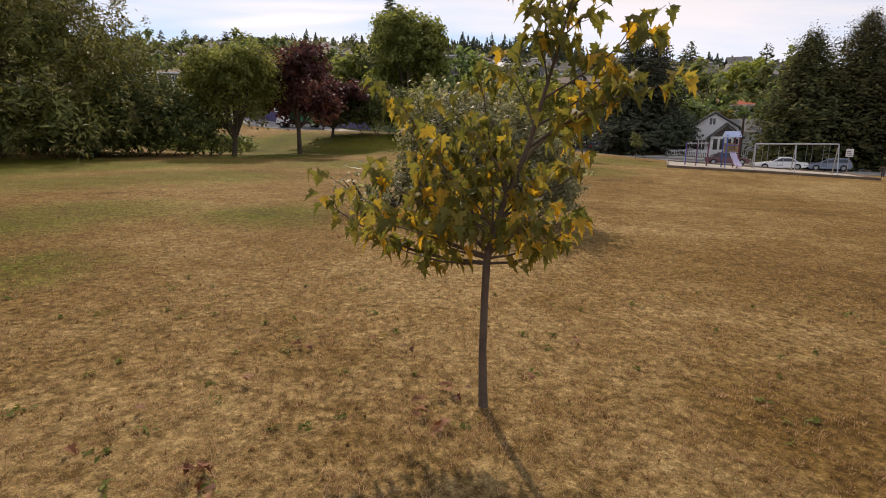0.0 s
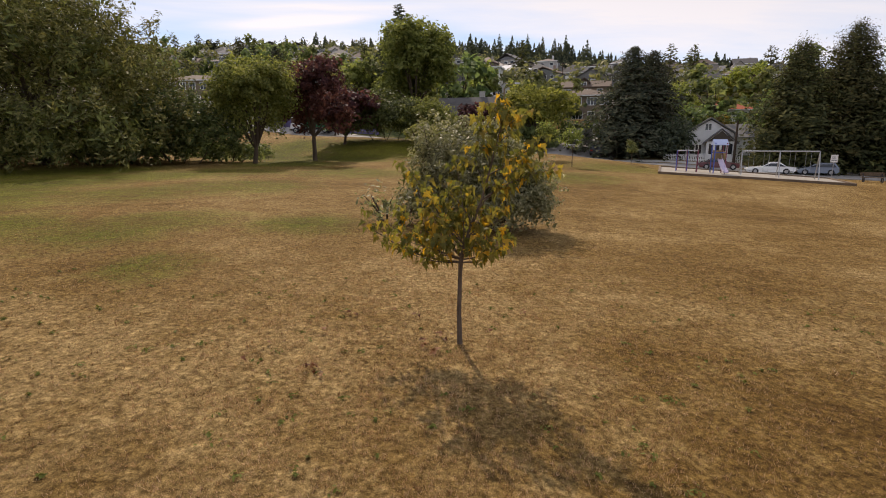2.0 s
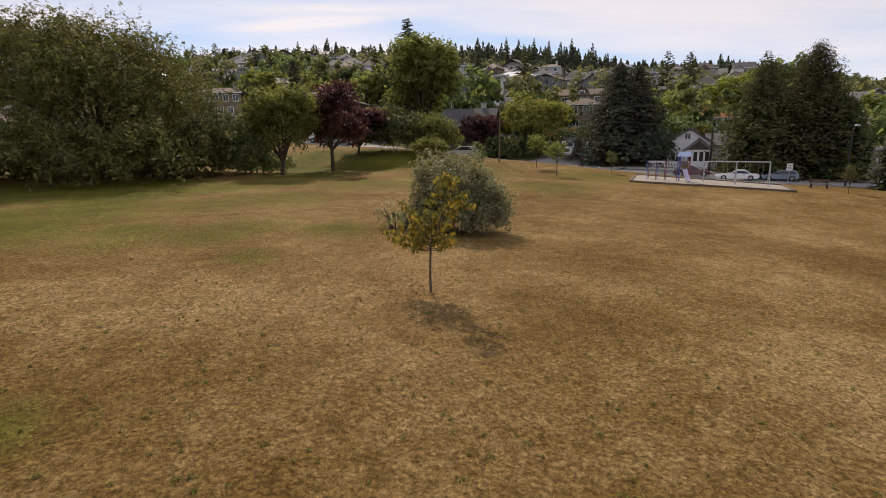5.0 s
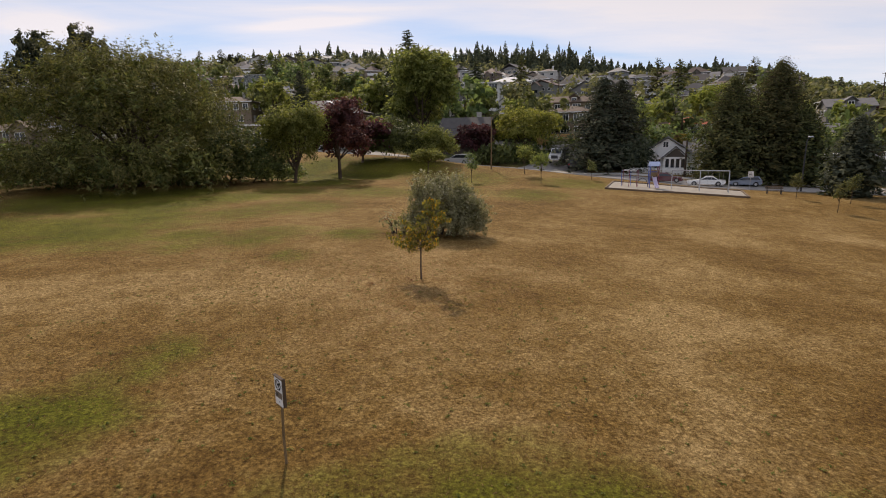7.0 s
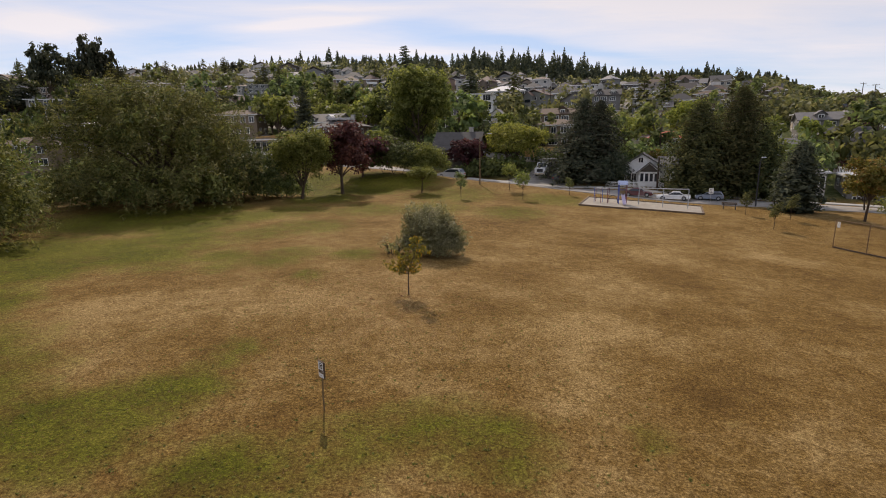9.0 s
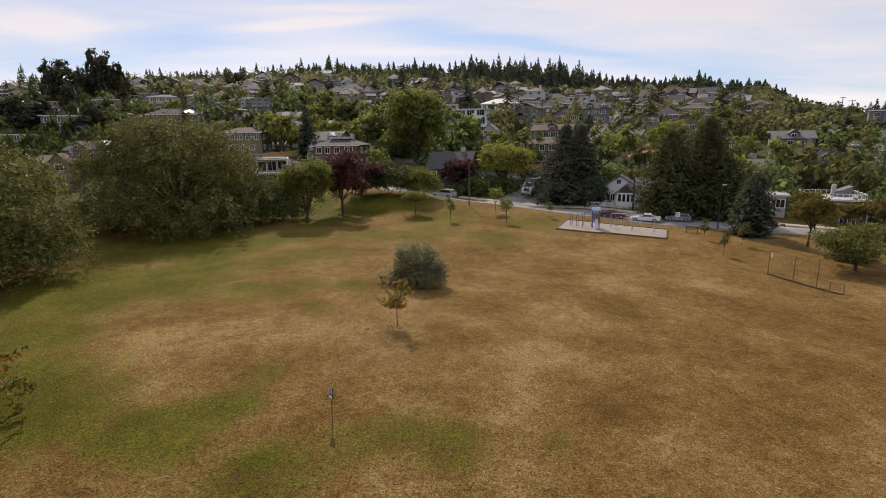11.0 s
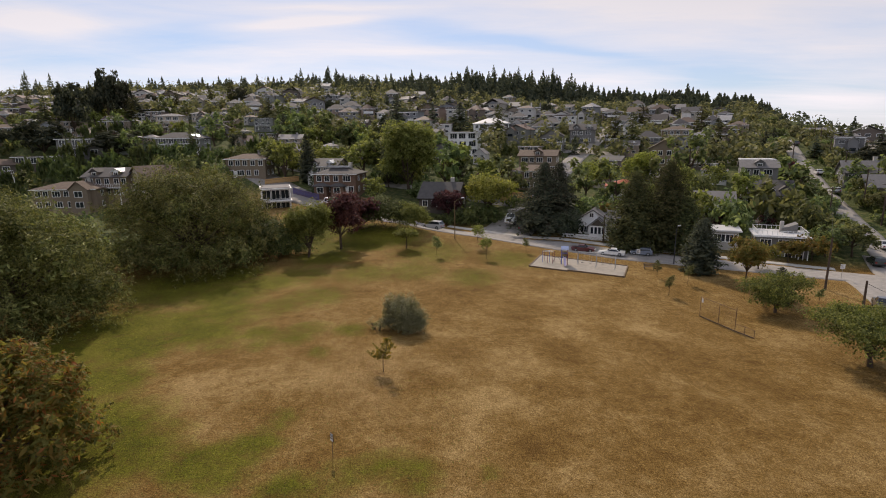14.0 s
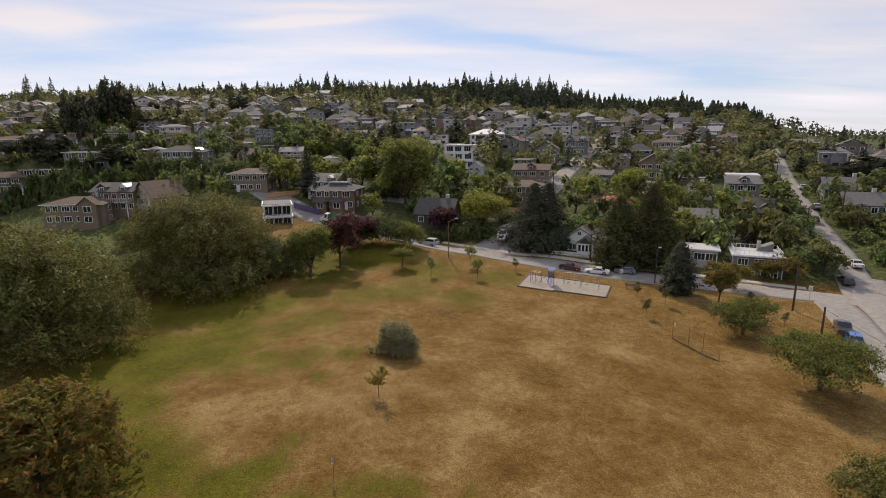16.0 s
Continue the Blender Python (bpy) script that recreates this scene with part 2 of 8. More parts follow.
def ground_material():
    """Dry lawn with green patches, and garden soil and lawn on the hill, by the two masks on the mesh."""
    k = Nodes("dry_lawn")
    at = k.n("ShaderNodeAttribute")
    at.attribute_name = "green"
    ah = k.n("ShaderNodeAttribute")
    ah.attribute_name = "hill"
    big = k.noise(0.16, 5, 0.6)
    mid = k.noise(0.9, 6, 0.65)
    fine = k.noise(11.0, 8, 0.78)
    blade = k.noise(62.0, 4, 0.75)
    clump = k.noise(3.6, 5, 0.7)
    f = k.math("ADD", k.math("ADD", k.math("MULTIPLY", big, 0.36), k.math("MULTIPLY", mid, 0.30)), k.math("ADD", k.math("MULTIPLY", clump, 0.14), k.math("MULTIPLY", fine, 0.20)))
    ap = k.n("ShaderNodeAttribute")
    ap.attribute_name = "pale"
    f = k.math("ADD", f, k.math("MULTIPLY", ap.outputs["Fac"], 0.105))
    straw = k.ramp(f, [(0.40, (0.116, 0.066, 0.018)), (0.47, (0.166, 0.101, 0.031)), (0.53, (0.208, 0.135, 0.053)), (0.61, (0.290, 0.201, 0.095))])
    green = k.ramp(f, [(0.38, (0.050, 0.056, 0.005)), (0.5, (0.092, 0.095, 0.009)), (0.62, (0.155, 0.140, 0.024))])
    g = k.math("ADD", at.outputs["Fac"], k.math("MULTIPLY", k.math("SUBTRACT", mid, 0.5), 1.1))
    g = k.math("ADD", g, k.math("MULTIPLY", k.math("SUBTRACT", fine, 0.5), 0.7))
    gm = k.n("ShaderNodeMapRange")
    gm.inputs["From Min"].default_value, gm.inputs["From Max"].default_value = 0.22, 0.72
    k.to(g, gm.inputs["Value"])
    lawn = k.mix(gm.outputs[0], straw, green)
    # turf mottle; its dark ends also paint in the small shadows at tufts
    tuft = k.ramp(blade, [(0.34, (0.56, 0.54, 0.50)), (0.62, (1.30, 1.30, 1.28))])
    lawn = k.mix(1.0, lawn, tuft, "MULTIPLY")
    tuft = k.ramp(clump, [(0.36, (0.58, 0.54, 0.46)), (0.5, (0.93, 0.92, 0.90)), (0.62, (1.22, 1.22, 1.22))])
    lawn = k.mix(0.18, lawn, tuft, "MULTIPLY")
    tuft = k.ramp(fine, [(0.40, (0.58, 0.54, 0.47)), (0.5, (1.0, 1.0, 0.99)), (0.60, (1.38, 1.37, 1.34))])
    lawn = k.mix(0.95, lawn, tuft, "MULTIPLY")
    for size, low, high in ((24.0, 0.80, 1.18), (9.0, 0.89, 1.10)):
        tc = k.n("ShaderNodeTexCoord")
        cell = k.n("ShaderNodeTexVoronoi", Scale=size)
        k.to(tc.outputs["Object"], cell.inputs["Vector"])
        one = k.n("ShaderNodeSeparateColor")
        k.to(cell.outputs["Color"], one.inputs[0])
        lawn = k.mix(1.0, lawn, k.ramp(one.outputs[0], [(0.0, (low, low * 0.97, low * 0.9)), (1.0, (high, high, high * 0.98))]), "MULTIPLY")
    tc = k.n("ShaderNodeTexCoord")
    cell = k.n("ShaderNodeTexVoronoi", Scale=10.0)
    k.to(tc.outputs["Object"], cell.inputs["Vector"])
    gap = cell.outputs["Distance"]
    # shade between tufts, painted into the colour as darker cell edges
    lawn = k.mix(1.0, lawn, k.ramp(gap, [(0.15, (1.12, 1.12, 1.11)), (0.48, (1.03, 1.03, 1.02)), (0.74, (0.82, 0.80, 0.75))]), "MULTIPLY")
    soil = k.ramp(mid, [(0.35, (0.035, 0.05, 0.016)), (0.52, (0.07, 0.085, 0.028)), (0.68, (0.15, 0.13, 0.06))])
    col = k.mix(ah.outputs["Fac"], lawn, soil)
    h = k.math("ADD", k.math("SUBTRACT", k.math("MULTIPLY", clump, 1.0), k.math("MULTIPLY", gap, 0.35)), k.math("ADD", k.math("MULTIPLY", fine, 0.9), k.math("MULTIPLY", blade, 0.3)))
    k.surface(col, 0.95, 0, k.bump(h, 0.9, 0.06), 0.1)
    return k.mat


def glass_material(name="window_glass", tint=(0.02, 0.025, 0.03)):
    k = Nodes(name)
    wav = k.noise(0.8, 2)
    k.surface(tint, 0.06, 0, k.bump(wav, 0.04, 0.02), 0.6)
    return k.mat


GROUND = ground_material()
STRAW = leafy("dry_grass", [(0.24, (0.21, 0.14, 0.05)), (0.36, (0.32, 0.22, 0.09)), (0.55, (0.44, 0.32, 0.15)), (0.8, (0.58, 0.45, 0.24))], 0.28, 0.0, 0.85, 0.08)
TUFT = leafy("tuft_blade", [(0.24, (0.13, 0.09, 0.03)), (0.5, (0.22, 0.150, 0.058)), (0.8, (0.40, 0.29, 0.14))], 0.25, 0.0, 0.85, 0.08)
WEED = leafy("weed_leaf", [(0.2, (0.08, 0.10, 0.02)), (0.8, (0.16, 0.18, 0.04))], 0.3, 0.2)
ASPHALT = painted("worn_asphalt", (0.27, 0.248, 0.22), 0.9, 9.0, 0.3, bump=0.3)
SAND = painted("play_sand", (0.31, 0.275, 0.225), 0.95, 12.0, 0.25, bump=0.4)
CONCRETE = painted("concrete", (0.40, 0.38, 0.34), 0.85, 6.0, 0.25)
TIMBER = painted("weathered_timber", (0.16, 0.11, 0.07), 0.8, 9.0, 0.35)
POLE_WOOD = painted("pole_wood", (0.085, 0.058, 0.040), 0.85, 12.0, 0.4)
BARK = painted("brown_bark", (0.085, 0.058, 0.038), 0.9, 14.0, 0.45, bump=0.8)
BARK_GREY = painted("grey_brown_bark", (0.115, 0.082, 0.058), 0.85, 22.0, 0.45, bump=0.7)
STEEL = painted("galvanised_steel", (0.42, 0.42, 0.42), 0.45, 12.0, 0.2, 0.8)
DARK_STEEL = painted("dark_steel", (0.06, 0.06, 0.065), 0.5, 12.0, 0.3, 0.5)
SIGN_POST = painted("tan_sign_post", (0.19, 0.125, 0.06), 0.7, 20.0, 0.35)
RUSTY = painted("rusty_post", (0.22, 0.135, 0.075), 0.8, 20.0, 0.4)
BLUE = painted("blue_enamel", (0.07, 0.12, 0.42), 0.4, 8.0, 0.15)
PURPLE = painted("maroon_enamel", (0.20, 0.045, 0.075), 0.4, 8.0, 0.15)
YELLOW = painted("ochre_plastic", (0.34, 0.24, 0.12), 0.45, 8.0, 0.15)
PALE = painted("pale_mauve_plastic", (0.48, 0.42, 0.55), 0.35, 8.0, 0.12)
WHITE = painted("white_paint", (0.78, 0.77, 0.74), 0.5, 5.0, 0.12)
OFFWHITE = painted("cream_stucco", (0.446, 0.377, 0.292), 0.85, 4.0, 0.15)
TAN = painted("tan_stucco", (0.211, 0.160, 0.112), 0.85, 4.0, 0.2)
BRICK = painted("brown_shingle_siding", (0.175, 0.105, 0.07), 0.85, 7.0, 0.3)
GREY_WALL = painted("grey_siding", (0.18, 0.172, 0.16), 0.8, 5.0, 0.2)
DARK_WALL = painted("dark_stained_siding", (0.10, 0.082, 0.065), 0.85, 6.0, 0.25)
ROOF_DARK = painted("dark_asphalt_shingle", (0.085, 0.078, 0.072), 0.85, 9.0, 0.3)
ROOF_GREY = painted("grey_asphalt_shingle", (0.15, 0.142, 0.136), 0.8, 9.0, 0.25)
ROOF_WHITE = painted("pale_roof_membrane", (0.50, 0.49, 0.48), 0.5, 3.0, 0.15)
ROOF_RED = painted("red_clay_roof", (0.36, 0.085, 0.04), 0.75, 9.0, 0.25)
ROOF_GREEN = painted("pale_green_metal_roof", (0.33, 0.36, 0.29), 0.5, 3.0, 0.15)
ROOF_BROWN = painted("brown_shake_roof", (0.120, 0.084, 0.060), 0.85, 9.0, 0.3)
WALLS = many_tones("street_house_wall", [(0.34, 0.30, 0.24), (0.20, 0.195, 0.19), (0.46, 0.44, 0.41), (0.13, 0.105, 0.085), (0.26, 0.205, 0.155), (0.24, 0.25, 0.26), (0.58, 0.56, 0.53), (0.15, 0.12, 0.10), (0.30, 0.22, 0.175), (0.20, 0.205, 0.185)])
ROOFS = many_tones("street_house_roof", [(0.078, 0.069, 0.061), (0.121, 0.108, 0.099), (0.058, 0.054, 0.054), (0.116, 0.078, 0.058), (0.177, 0.165, 0.156), (0.088, 0.082, 0.076), (0.139, 0.093, 0.070)])
GLASS = glass_material()
PALE_BLUE = painted("pale_blue_enamel", (0.34, 0.40, 0.56), 0.4, 8.0, 0.12)


def island_tones(name, stops):
    """As many_tones, but the colour differs from one joined piece to the next."""
    k = Nodes(name)
    geo = k.n("ShaderNodeNewGeometry")
    r = k.n("ShaderNodeValToRGB")
    el = r.color_ramp.elements
    r.color_ramp.interpolation = "CONSTANT"
    while len(el) < len(stops):
        el.new(0.5)
    for i, (e, c) in enumerate(zip(el, stops)):
        e.position, e.color = i / len(stops), (*c, 1)
    k.to(geo.outputs["Random Per Island"], r.inputs[0])
    fine = k.noise(0.8, 4)
    hsv = k.n("ShaderNodeHueSaturation")
    k.to(r.outputs[0], hsv.inputs["Color"])
    k.to(k.math("ADD", k.math("MULTIPLY", fine, 0.5), 0.72), hsv.inputs["Value"])
    k.surface(hsv.outputs[0], 0.7, 0, None, 0.3)
    return k.mat


ISLAND_WALLS = island_tones("far_house_wall", [(0.33, 0.30, 0.25), (0.19, 0.19, 0.19), (0.48, 0.46, 0.43), (0.13, 0.11, 0.09), (0.25, 0.20, 0.155), (0.23, 0.24, 0.255), (0.60, 0.58, 0.55), (0.14, 0.12, 0.11)])
ISLAND_ROOFS = island_tones("far_house_roof", [(0.075, 0.064, 0.058), (0.123, 0.111, 0.101), (0.055, 0.051, 0.051), (0.111, 0.075, 0.055), (0.185, 0.172, 0.163), (0.084, 0.076, 0.072), (0.281, 0.273, 0.264)])
FRESH_WOOD = painted("raw_framing_timber", (0.55, 0.33, 0.13), 0.8, 6.0, 0.3)
TARP = painted("violet_sheeting", (0.13, 0.11, 0.24), 0.6, 3.0, 0.3)
RUBBER = painted("black_rubber", (0.02, 0.02, 0.021), 0.8, 20.0, 0.2)
CHROME = painted("chrome", (0.62, 0.62, 0.62), 0.2, 8.0, 0.1, 1.0)
LAMP_GLASS = painted("lamp_lens", (0.75, 0.74, 0.70), 0.15, 8.0, 0.05)
RED_LENS = painted("red_lens", (0.35, 0.02, 0.015), 0.2, 8.0, 0.05)
HEDGE = leafy("hedge_leaf", [(0.25, (0.046, 0.066, 0.026)), (0.75, (0.122, 0.151, 0.050))], 0.3, 0.3)
L_MAPLE = leafy("young_maple_leaf", [(0.22, (0.078, 0.092, 0.024)), (0.52, (0.165, 0.172, 0.040)), (0.68, (0.28, 0.250, 0.042)), (0.79, (0.60, 0.43, 0.030)), (0.91, (0.36, 0.16, 0.03))], 0.54, 0.0, 0.55, 0.16)
L_WILLOW = leafy("willow_leaf", [(0.25, (0.058, 0.067, 0.022)), (0.5, (0.115, 0.126, 0.038)), (0.75, (0.243, 0.245, 0.077))], 0.30, 0.2)
# lighter, greyer greens, with some of the hill's haze put into the colour
L_GREEN = leafy("green_leaf", [(0.25, (0.068, 0.085, 0.037)), (0.5, (0.140, 0.155, 0.064)), (0.78, (0.248, 0.254, 0.104))], 0.48, 0.45)
L_LIME = leafy("light_green_leaf", [(0.25, (0.105, 0.132, 0.032)), (0.5, (0.21, 0.245, 0.055)), (0.8, (0.36, 0.375, 0.10))], 0.5, 0.25)
L_PLUM = leafy("purple_plum_leaf", [(0.2, (0.035, 0.018, 0.019)), (0.5, (0.084, 0.034, 0.036)), (0.85, (0.157, 0.061, 0.057))], 0.42, 0.2)
L_FRUIT = leafy("fruit_tree_leaf", [(0.25, (0.056, 0.068, 0.022)), (0.5, (0.118, 0.130, 0.038)), (0.78, (0.22, 0.22, 0.065))], 0.46, 0.2)
L_AUTUMN = leafy("autumn_leaf", [(0.2, (0.075, 0.078, 0.022)), (0.5, (0.155, 0.130, 0.036)), (0.8, (0.25, 0.145, 0.042))], 0.42, 0.3)
L_RUSSET = leafy("russet_leaf", [(0.2, (0.085, 0.095, 0.024)), (0.5, (0.175, 0.165, 0.042)), (0.7, (0.24, 0.165, 0.042)), (0.85, (0.32, 0.11, 0.035))], 0.45, 0.2)
L_TURNING = leafy("turning_maple_leaf", [(0.2, (0.085, 0.09, 0.024)), (0.5, (0.17, 0.155, 0.042)), (0.72, (0.26, 0.19, 0.05)), (0.85, (0.28, 0.13, 0.04))], 0.45, 0.2)
L_OLIVE = leafy("grey_green_leaf", [(0.2, (0.09, 0.10, 0.048)), (0.5, (0.205, 0.212, 0.105)), (0.85, (0.40, 0.39, 0.22))], 0.48, 0.2, 0.5, 0.3)
# haze over the far firs is painted in as a paler, bluish base
L_CONIFER = leafy("conifer_needles", [(0.25, (0.045, 0.055, 0.043)), (0.5, (0.088, 0.099, 0.068)), (0.8, (0.144, 0.145, 0.090))], 0.34, 0.45, 0.8, 0.04)
L_CEDAR = leafy("cedar_sprays", [(0.25, (0.034, 0.040, 0.020)), (0.5, (0.074, 0.080, 0.034)), (0.8, (0.145, 0.134, 0.052))], 0.26, 0.3, 0.85, 0.04)
# raised tones that carry painted haze for the distant gardens
L_GARDEN = leafy("garden_leaf", [(0.25, (0.073, 0.086, 0.049)), (0.45, (0.127, 0.143, 0.070)), (0.62, (0.193, 0.203, 0.093)), (0.8, (0.275, 0.275, 0.121))], 0.42, 0.0)
L_SPRUCE = leafy("spruce_needles", [(0.25, (0.028, 0.034, 0.024)), (0.5, (0.058, 0.064, 0.042)), (0.8, (0.115, 0.110, 0.068))], 0.22, 0.3, 0.85, 0.04)
L_LINDEN = leafy("linden_leaf", [(0.25, (0.086, 0.108, 0.032)), (0.5, (0.162, 0.191, 0.054)), (0.78, (0.270, 0.293, 0.095))], 0.5, 0.2)
L_DEAD = leafy("dead_leaf", [(0.25, (0.085, 0.045, 0.018)), (0.55, (0.17, 0.095, 0.036)), (0.8, (0.32, 0.20, 0.085))], 0.3, 0.0)


def car_paint(name, color):
    k = Nodes(name)
    p = k.surface(color, 0.35, 0.2, k.bump(k.noise(2.0, 2), 0.02, 0.01), 0.5)
    p.inputs["Coat Weight"].default_value = 0.6
    return k.mat


# ---- lie of the land ----
# v runs uphill, s along the park road


def smooth(a, b, x):
    f = min(1.0, max(0.0, (x - a) / (b - a)))
    return f * f * (3 - 2 * f)


def vs(v, s):
    return 0.37 * v + 0.93 * s, 0.93 * v - 0.37 * s


def G(x, y):
    v, s = 0.37 * x + 0.93 * y, 0.93 * x - 0.37 * y
    park = -0.03 + 0.005 * y - float(np.interp(x, (-60, -28, -15, 0, 19, 38, 60, 100, 300), (-0.9, -0.45, -0.35, 0, 0.95, 1.85, 2.2, 2.6, 4)))
    park += smooth(46, 66, v) * float(np.interp(s, (-60, -30, -17, 0, 12), (3, 3, 1.6, 0.5, 0)))
    w = v - 62
    up = float(np.interp(w, (-50, 0, 140, 330, 600, 3000), (-6, 0, 22, 45, 50, 50)))
    side = float(np.interp(s, (-700, -200, -120, -74, -50, -20, 7, 45, 100, 200, 400, 900), (32, 17, 10.3, 3.5, 1.3, -1.2, -2.6, -5, -7, -12, -22, -35)))
    side -= (15 + 5 * smooth(95, 140, s)) * smooth(58, 95, s) * smooth(90, 260, w) * (1 - 0.5 * smooth(330, 430, w) * (1 - smooth(100, 140, s)))
    k = smooth(-6, 24, w)
    bank = 0.52 * smooth(22, 42, y) * smooth(-2, 14, x) * (1 - smooth(78, 94, v))
    bank -= 0.85 * smooth(61, 69, v) * (1 - smooth(92, 116, v)) * smooth(-40, -22, s) * (1 - smooth(-9, 3, s))
    return park * (1 - k) + (up + side) * k + bank


# ---- mesh helpers ----


class Geo:
    """Collects boxes, tubes and sheets into one mesh."""

    def __init__(self):
        self.v, self.f, self.m = [], [], []

    def poly(self, pts, mi=0):
        b = len(self.v)
        self.v += [tuple(p) for p in pts]
        self.f.append(tuple(range(b, b + len(pts))))
        self.m.append(mi)
        return self

    def box(self, x0, y0, z0, x1, y1, z1, mi=0, top=1.0):
        """A box; top narrows its upper face about the middle."""
        cx, cy = (x0 + x1) / 2, (y0 + y1) / 2
        b = len(self.v)
        for z, k in ((z0, 1.0), (z1, top)):
            for x, y in ((x0, y0), (x1, y0), (x1, y1), (x0, y1)):
                self.v.append((cx + (x - cx) * k, cy + (y - cy) * k, z))
        for q in ((3, 2, 1, 0), (4, 5, 6, 7), (0, 1, 5, 4), (1, 2, 6, 5), (2, 3, 7, 6), (3, 0, 4, 7)):
            self.f.append(tuple(b + i for i in q))
            self.m.append(mi)
        return self

    def tube(self, pts, radii, sides=8, mi=0, caps=True):
        """A tapered tube along points."""
        pts = [Vector(p) for p in pts]
        b = len(self.v)
        side = None
        for i, p in enumerate(pts):
            d = (pts[min(i + 1, len(pts) - 1)] - pts[max(i - 1, 0)]).normalized()
            if side is None:
                side = d.orthogonal().normalized()
            else:
                side = (side - d * side.dot(d)).normalized()
            other = d.cross(side)
            for j in range(sides):
                a = 2 * math.pi * j / sides
                self.v.append(tuple(p + (side * math.cos(a) + other * math.sin(a)) * radii[i]))
        for i in range(len(pts) - 1):
            for j in range(sides):
                k = (j + 1) % sides
                self.f.append((b + i * sides + j, b + i * sides + k, b + (i + 1) * sides + k, b + (i + 1) * sides + j))
                self.m.append(mi)
        if caps:
            self.f.append(tuple(b + j for j in reversed(range(sides))))
            self.f.append(tuple(b + (len(pts) - 1) * sides + j for j in range(sides)))
            self.m += [mi, mi]
        return self

    def rod(self, a, b, r, sides=8, mi=0):
        return self.tube([a, b], [r, r], sides, mi)

    def extrude(self, profile, y0, y1, mi=0, pinch=None):
        """A closed profile in x and z drawn out along y; pinch(z) narrows it at a height."""
        n, b = len(profile), len(self.v)
        for y in (y0, y1):
            for x, z in profile:
                self.v.append((x, y * (pinch(z) if pinch else 1), z))
        for i in range(n):
            j = (i + 1) % n
            self.f.append((b + i, b + j, b + n + j, b + n + i))
            self.m.append(mi)
        self.f.append(tuple(b + i for i in reversed(range(n))))
        self.f.append(tuple(b + n + i for i in range(n)))
        self.m += [mi, mi]
        return self

    def mesh(self, name, *mats, smoothed=False):
        me = bpy.data.meshes.new(name)
        me.from_pydata(self.v, [], self.f)
        for m in mats:
            me.materials.append(m)
        if len(mats) > 1:
            me.polygons.foreach_set("material_index", self.m)
        if smoothed:
            me.polygons.foreach_set("use_smooth", [True] * len(self.f))
        bm = bmesh.new()
        bm.from_mesh(me)
        bmesh.ops.recalc_face_normals(bm, faces=bm.faces)
        bm.to_mesh(me)
        bm.free()
        me.update()
        return me


def part(name, geo, material, parent, label="", smoothed=False):
    mats = material if isinstance(material, tuple) else (material,)
    me = geo.mesh(name, *mats, smoothed=smoothed) if isinstance(geo, Geo) else geo
    ob = new(name, me)
    ob.parent = parent
    if label:
        tagged(ob, label)
    return ob


def thing(name, label, category, group="", kind=""):
    return tagged(new(name), label, category, group, kind)


def solid(name, geo, material, label, category="", group="", kind="", smoothed=False):
    mats = material if isinstance(material, tuple) else (material,)
    return tagged(new(name, geo.mesh(name, *mats, smoothed=smoothed)), label, category, group, kind)


def put(ob, x, y, rz=0.0, dz=0.0, scale=(1, 1, 1)):
    ob.matrix_basis = pose(x, y, G(x, y) + dz, 0, 0, rz) @ Matrix.Diagonal((*scale, 1))
    return ob


def spot(x, y, rz=0.0, dz=0.0, scale=(1, 1, 1)):
    return pose(x, y, G(x, y) + dz, 0, 0, rz) @ Matrix.Diagonal((*scale, 1))


# ---- ground, roads ----


def axis_steps(lo, fine_lo, fine_hi, hi, step, grow):
    out, a, d = [fine_lo], fine_lo, step
    while a > lo:
        d *= grow
        a -= d
        out.insert(0, a)
    a, d = fine_lo, step
    while a < fine_hi:
        a += step
        out.append(a)
    while a < hi:
        d *= grow
        a += d
        out.append(a)
    return out


GREEN = ((-30, 12, 10), (-32, 30, 10), (-28, -2, 9), (-25, 15.3, 5), (-21.4, 20.1, 4.5), (-25.2, 8.4, 5), (-14.2, 12.6, 2.2), (-10.2, 11.4, 1.2), (-5.2, 14.4, 1.3), (-20.4, 12.8, 4.5), (-23.2, 1.1, 4), (-19.2, -6.1, 5.5), (-14.3, -9.2, 3.4), (-10.1, -9.9, 2.4), (-18.2, -9.7, 6), (-11.1, 57.9, 6), (-16.4, 56.2, 6),
         (-6.8, -7.6, 2.0), (-8.1, -8.5, 1.7), (-8.2, -10.6, 2.6), (-3.6, -11.9, 1.5), (-24, 26, 6), (-20, 32, 5), (-16, 48, 6), (-6, 62, 7), (-23, 60, 7), (-20, 66, 6), (-27, 36, 6), (-12, 64, 6))
OLIVE = ((-13.2, 11.6, 3), (-9.3, 14.2, 2.6), (-10, 11.6, 2.4), (-4.6, 14.2, 2.4), (-17.5, 10.8, 3.5), (-6.6, 8.2, 1.5), (-13.3, 9.7, 2.2), (-11.7, 25.8, 5), (-7.5, 38.1, 6), (-0.3, 40.0, 6), (9.1, 36.5, 5), (2.3, -9.3, 2.0), (0.5, -10.4, 2.0), (4.4, -10.2, 2.2), (-13.6, -6.1, 2.0), (-6.1, -4.1, 1.6), (9.3, -9.6, 0.9), (2, 52, 8), (-17, 36, 6), (16, 48, 6), (-18, 17, 4), (-3, -13, 3), (-15, 22, 4))


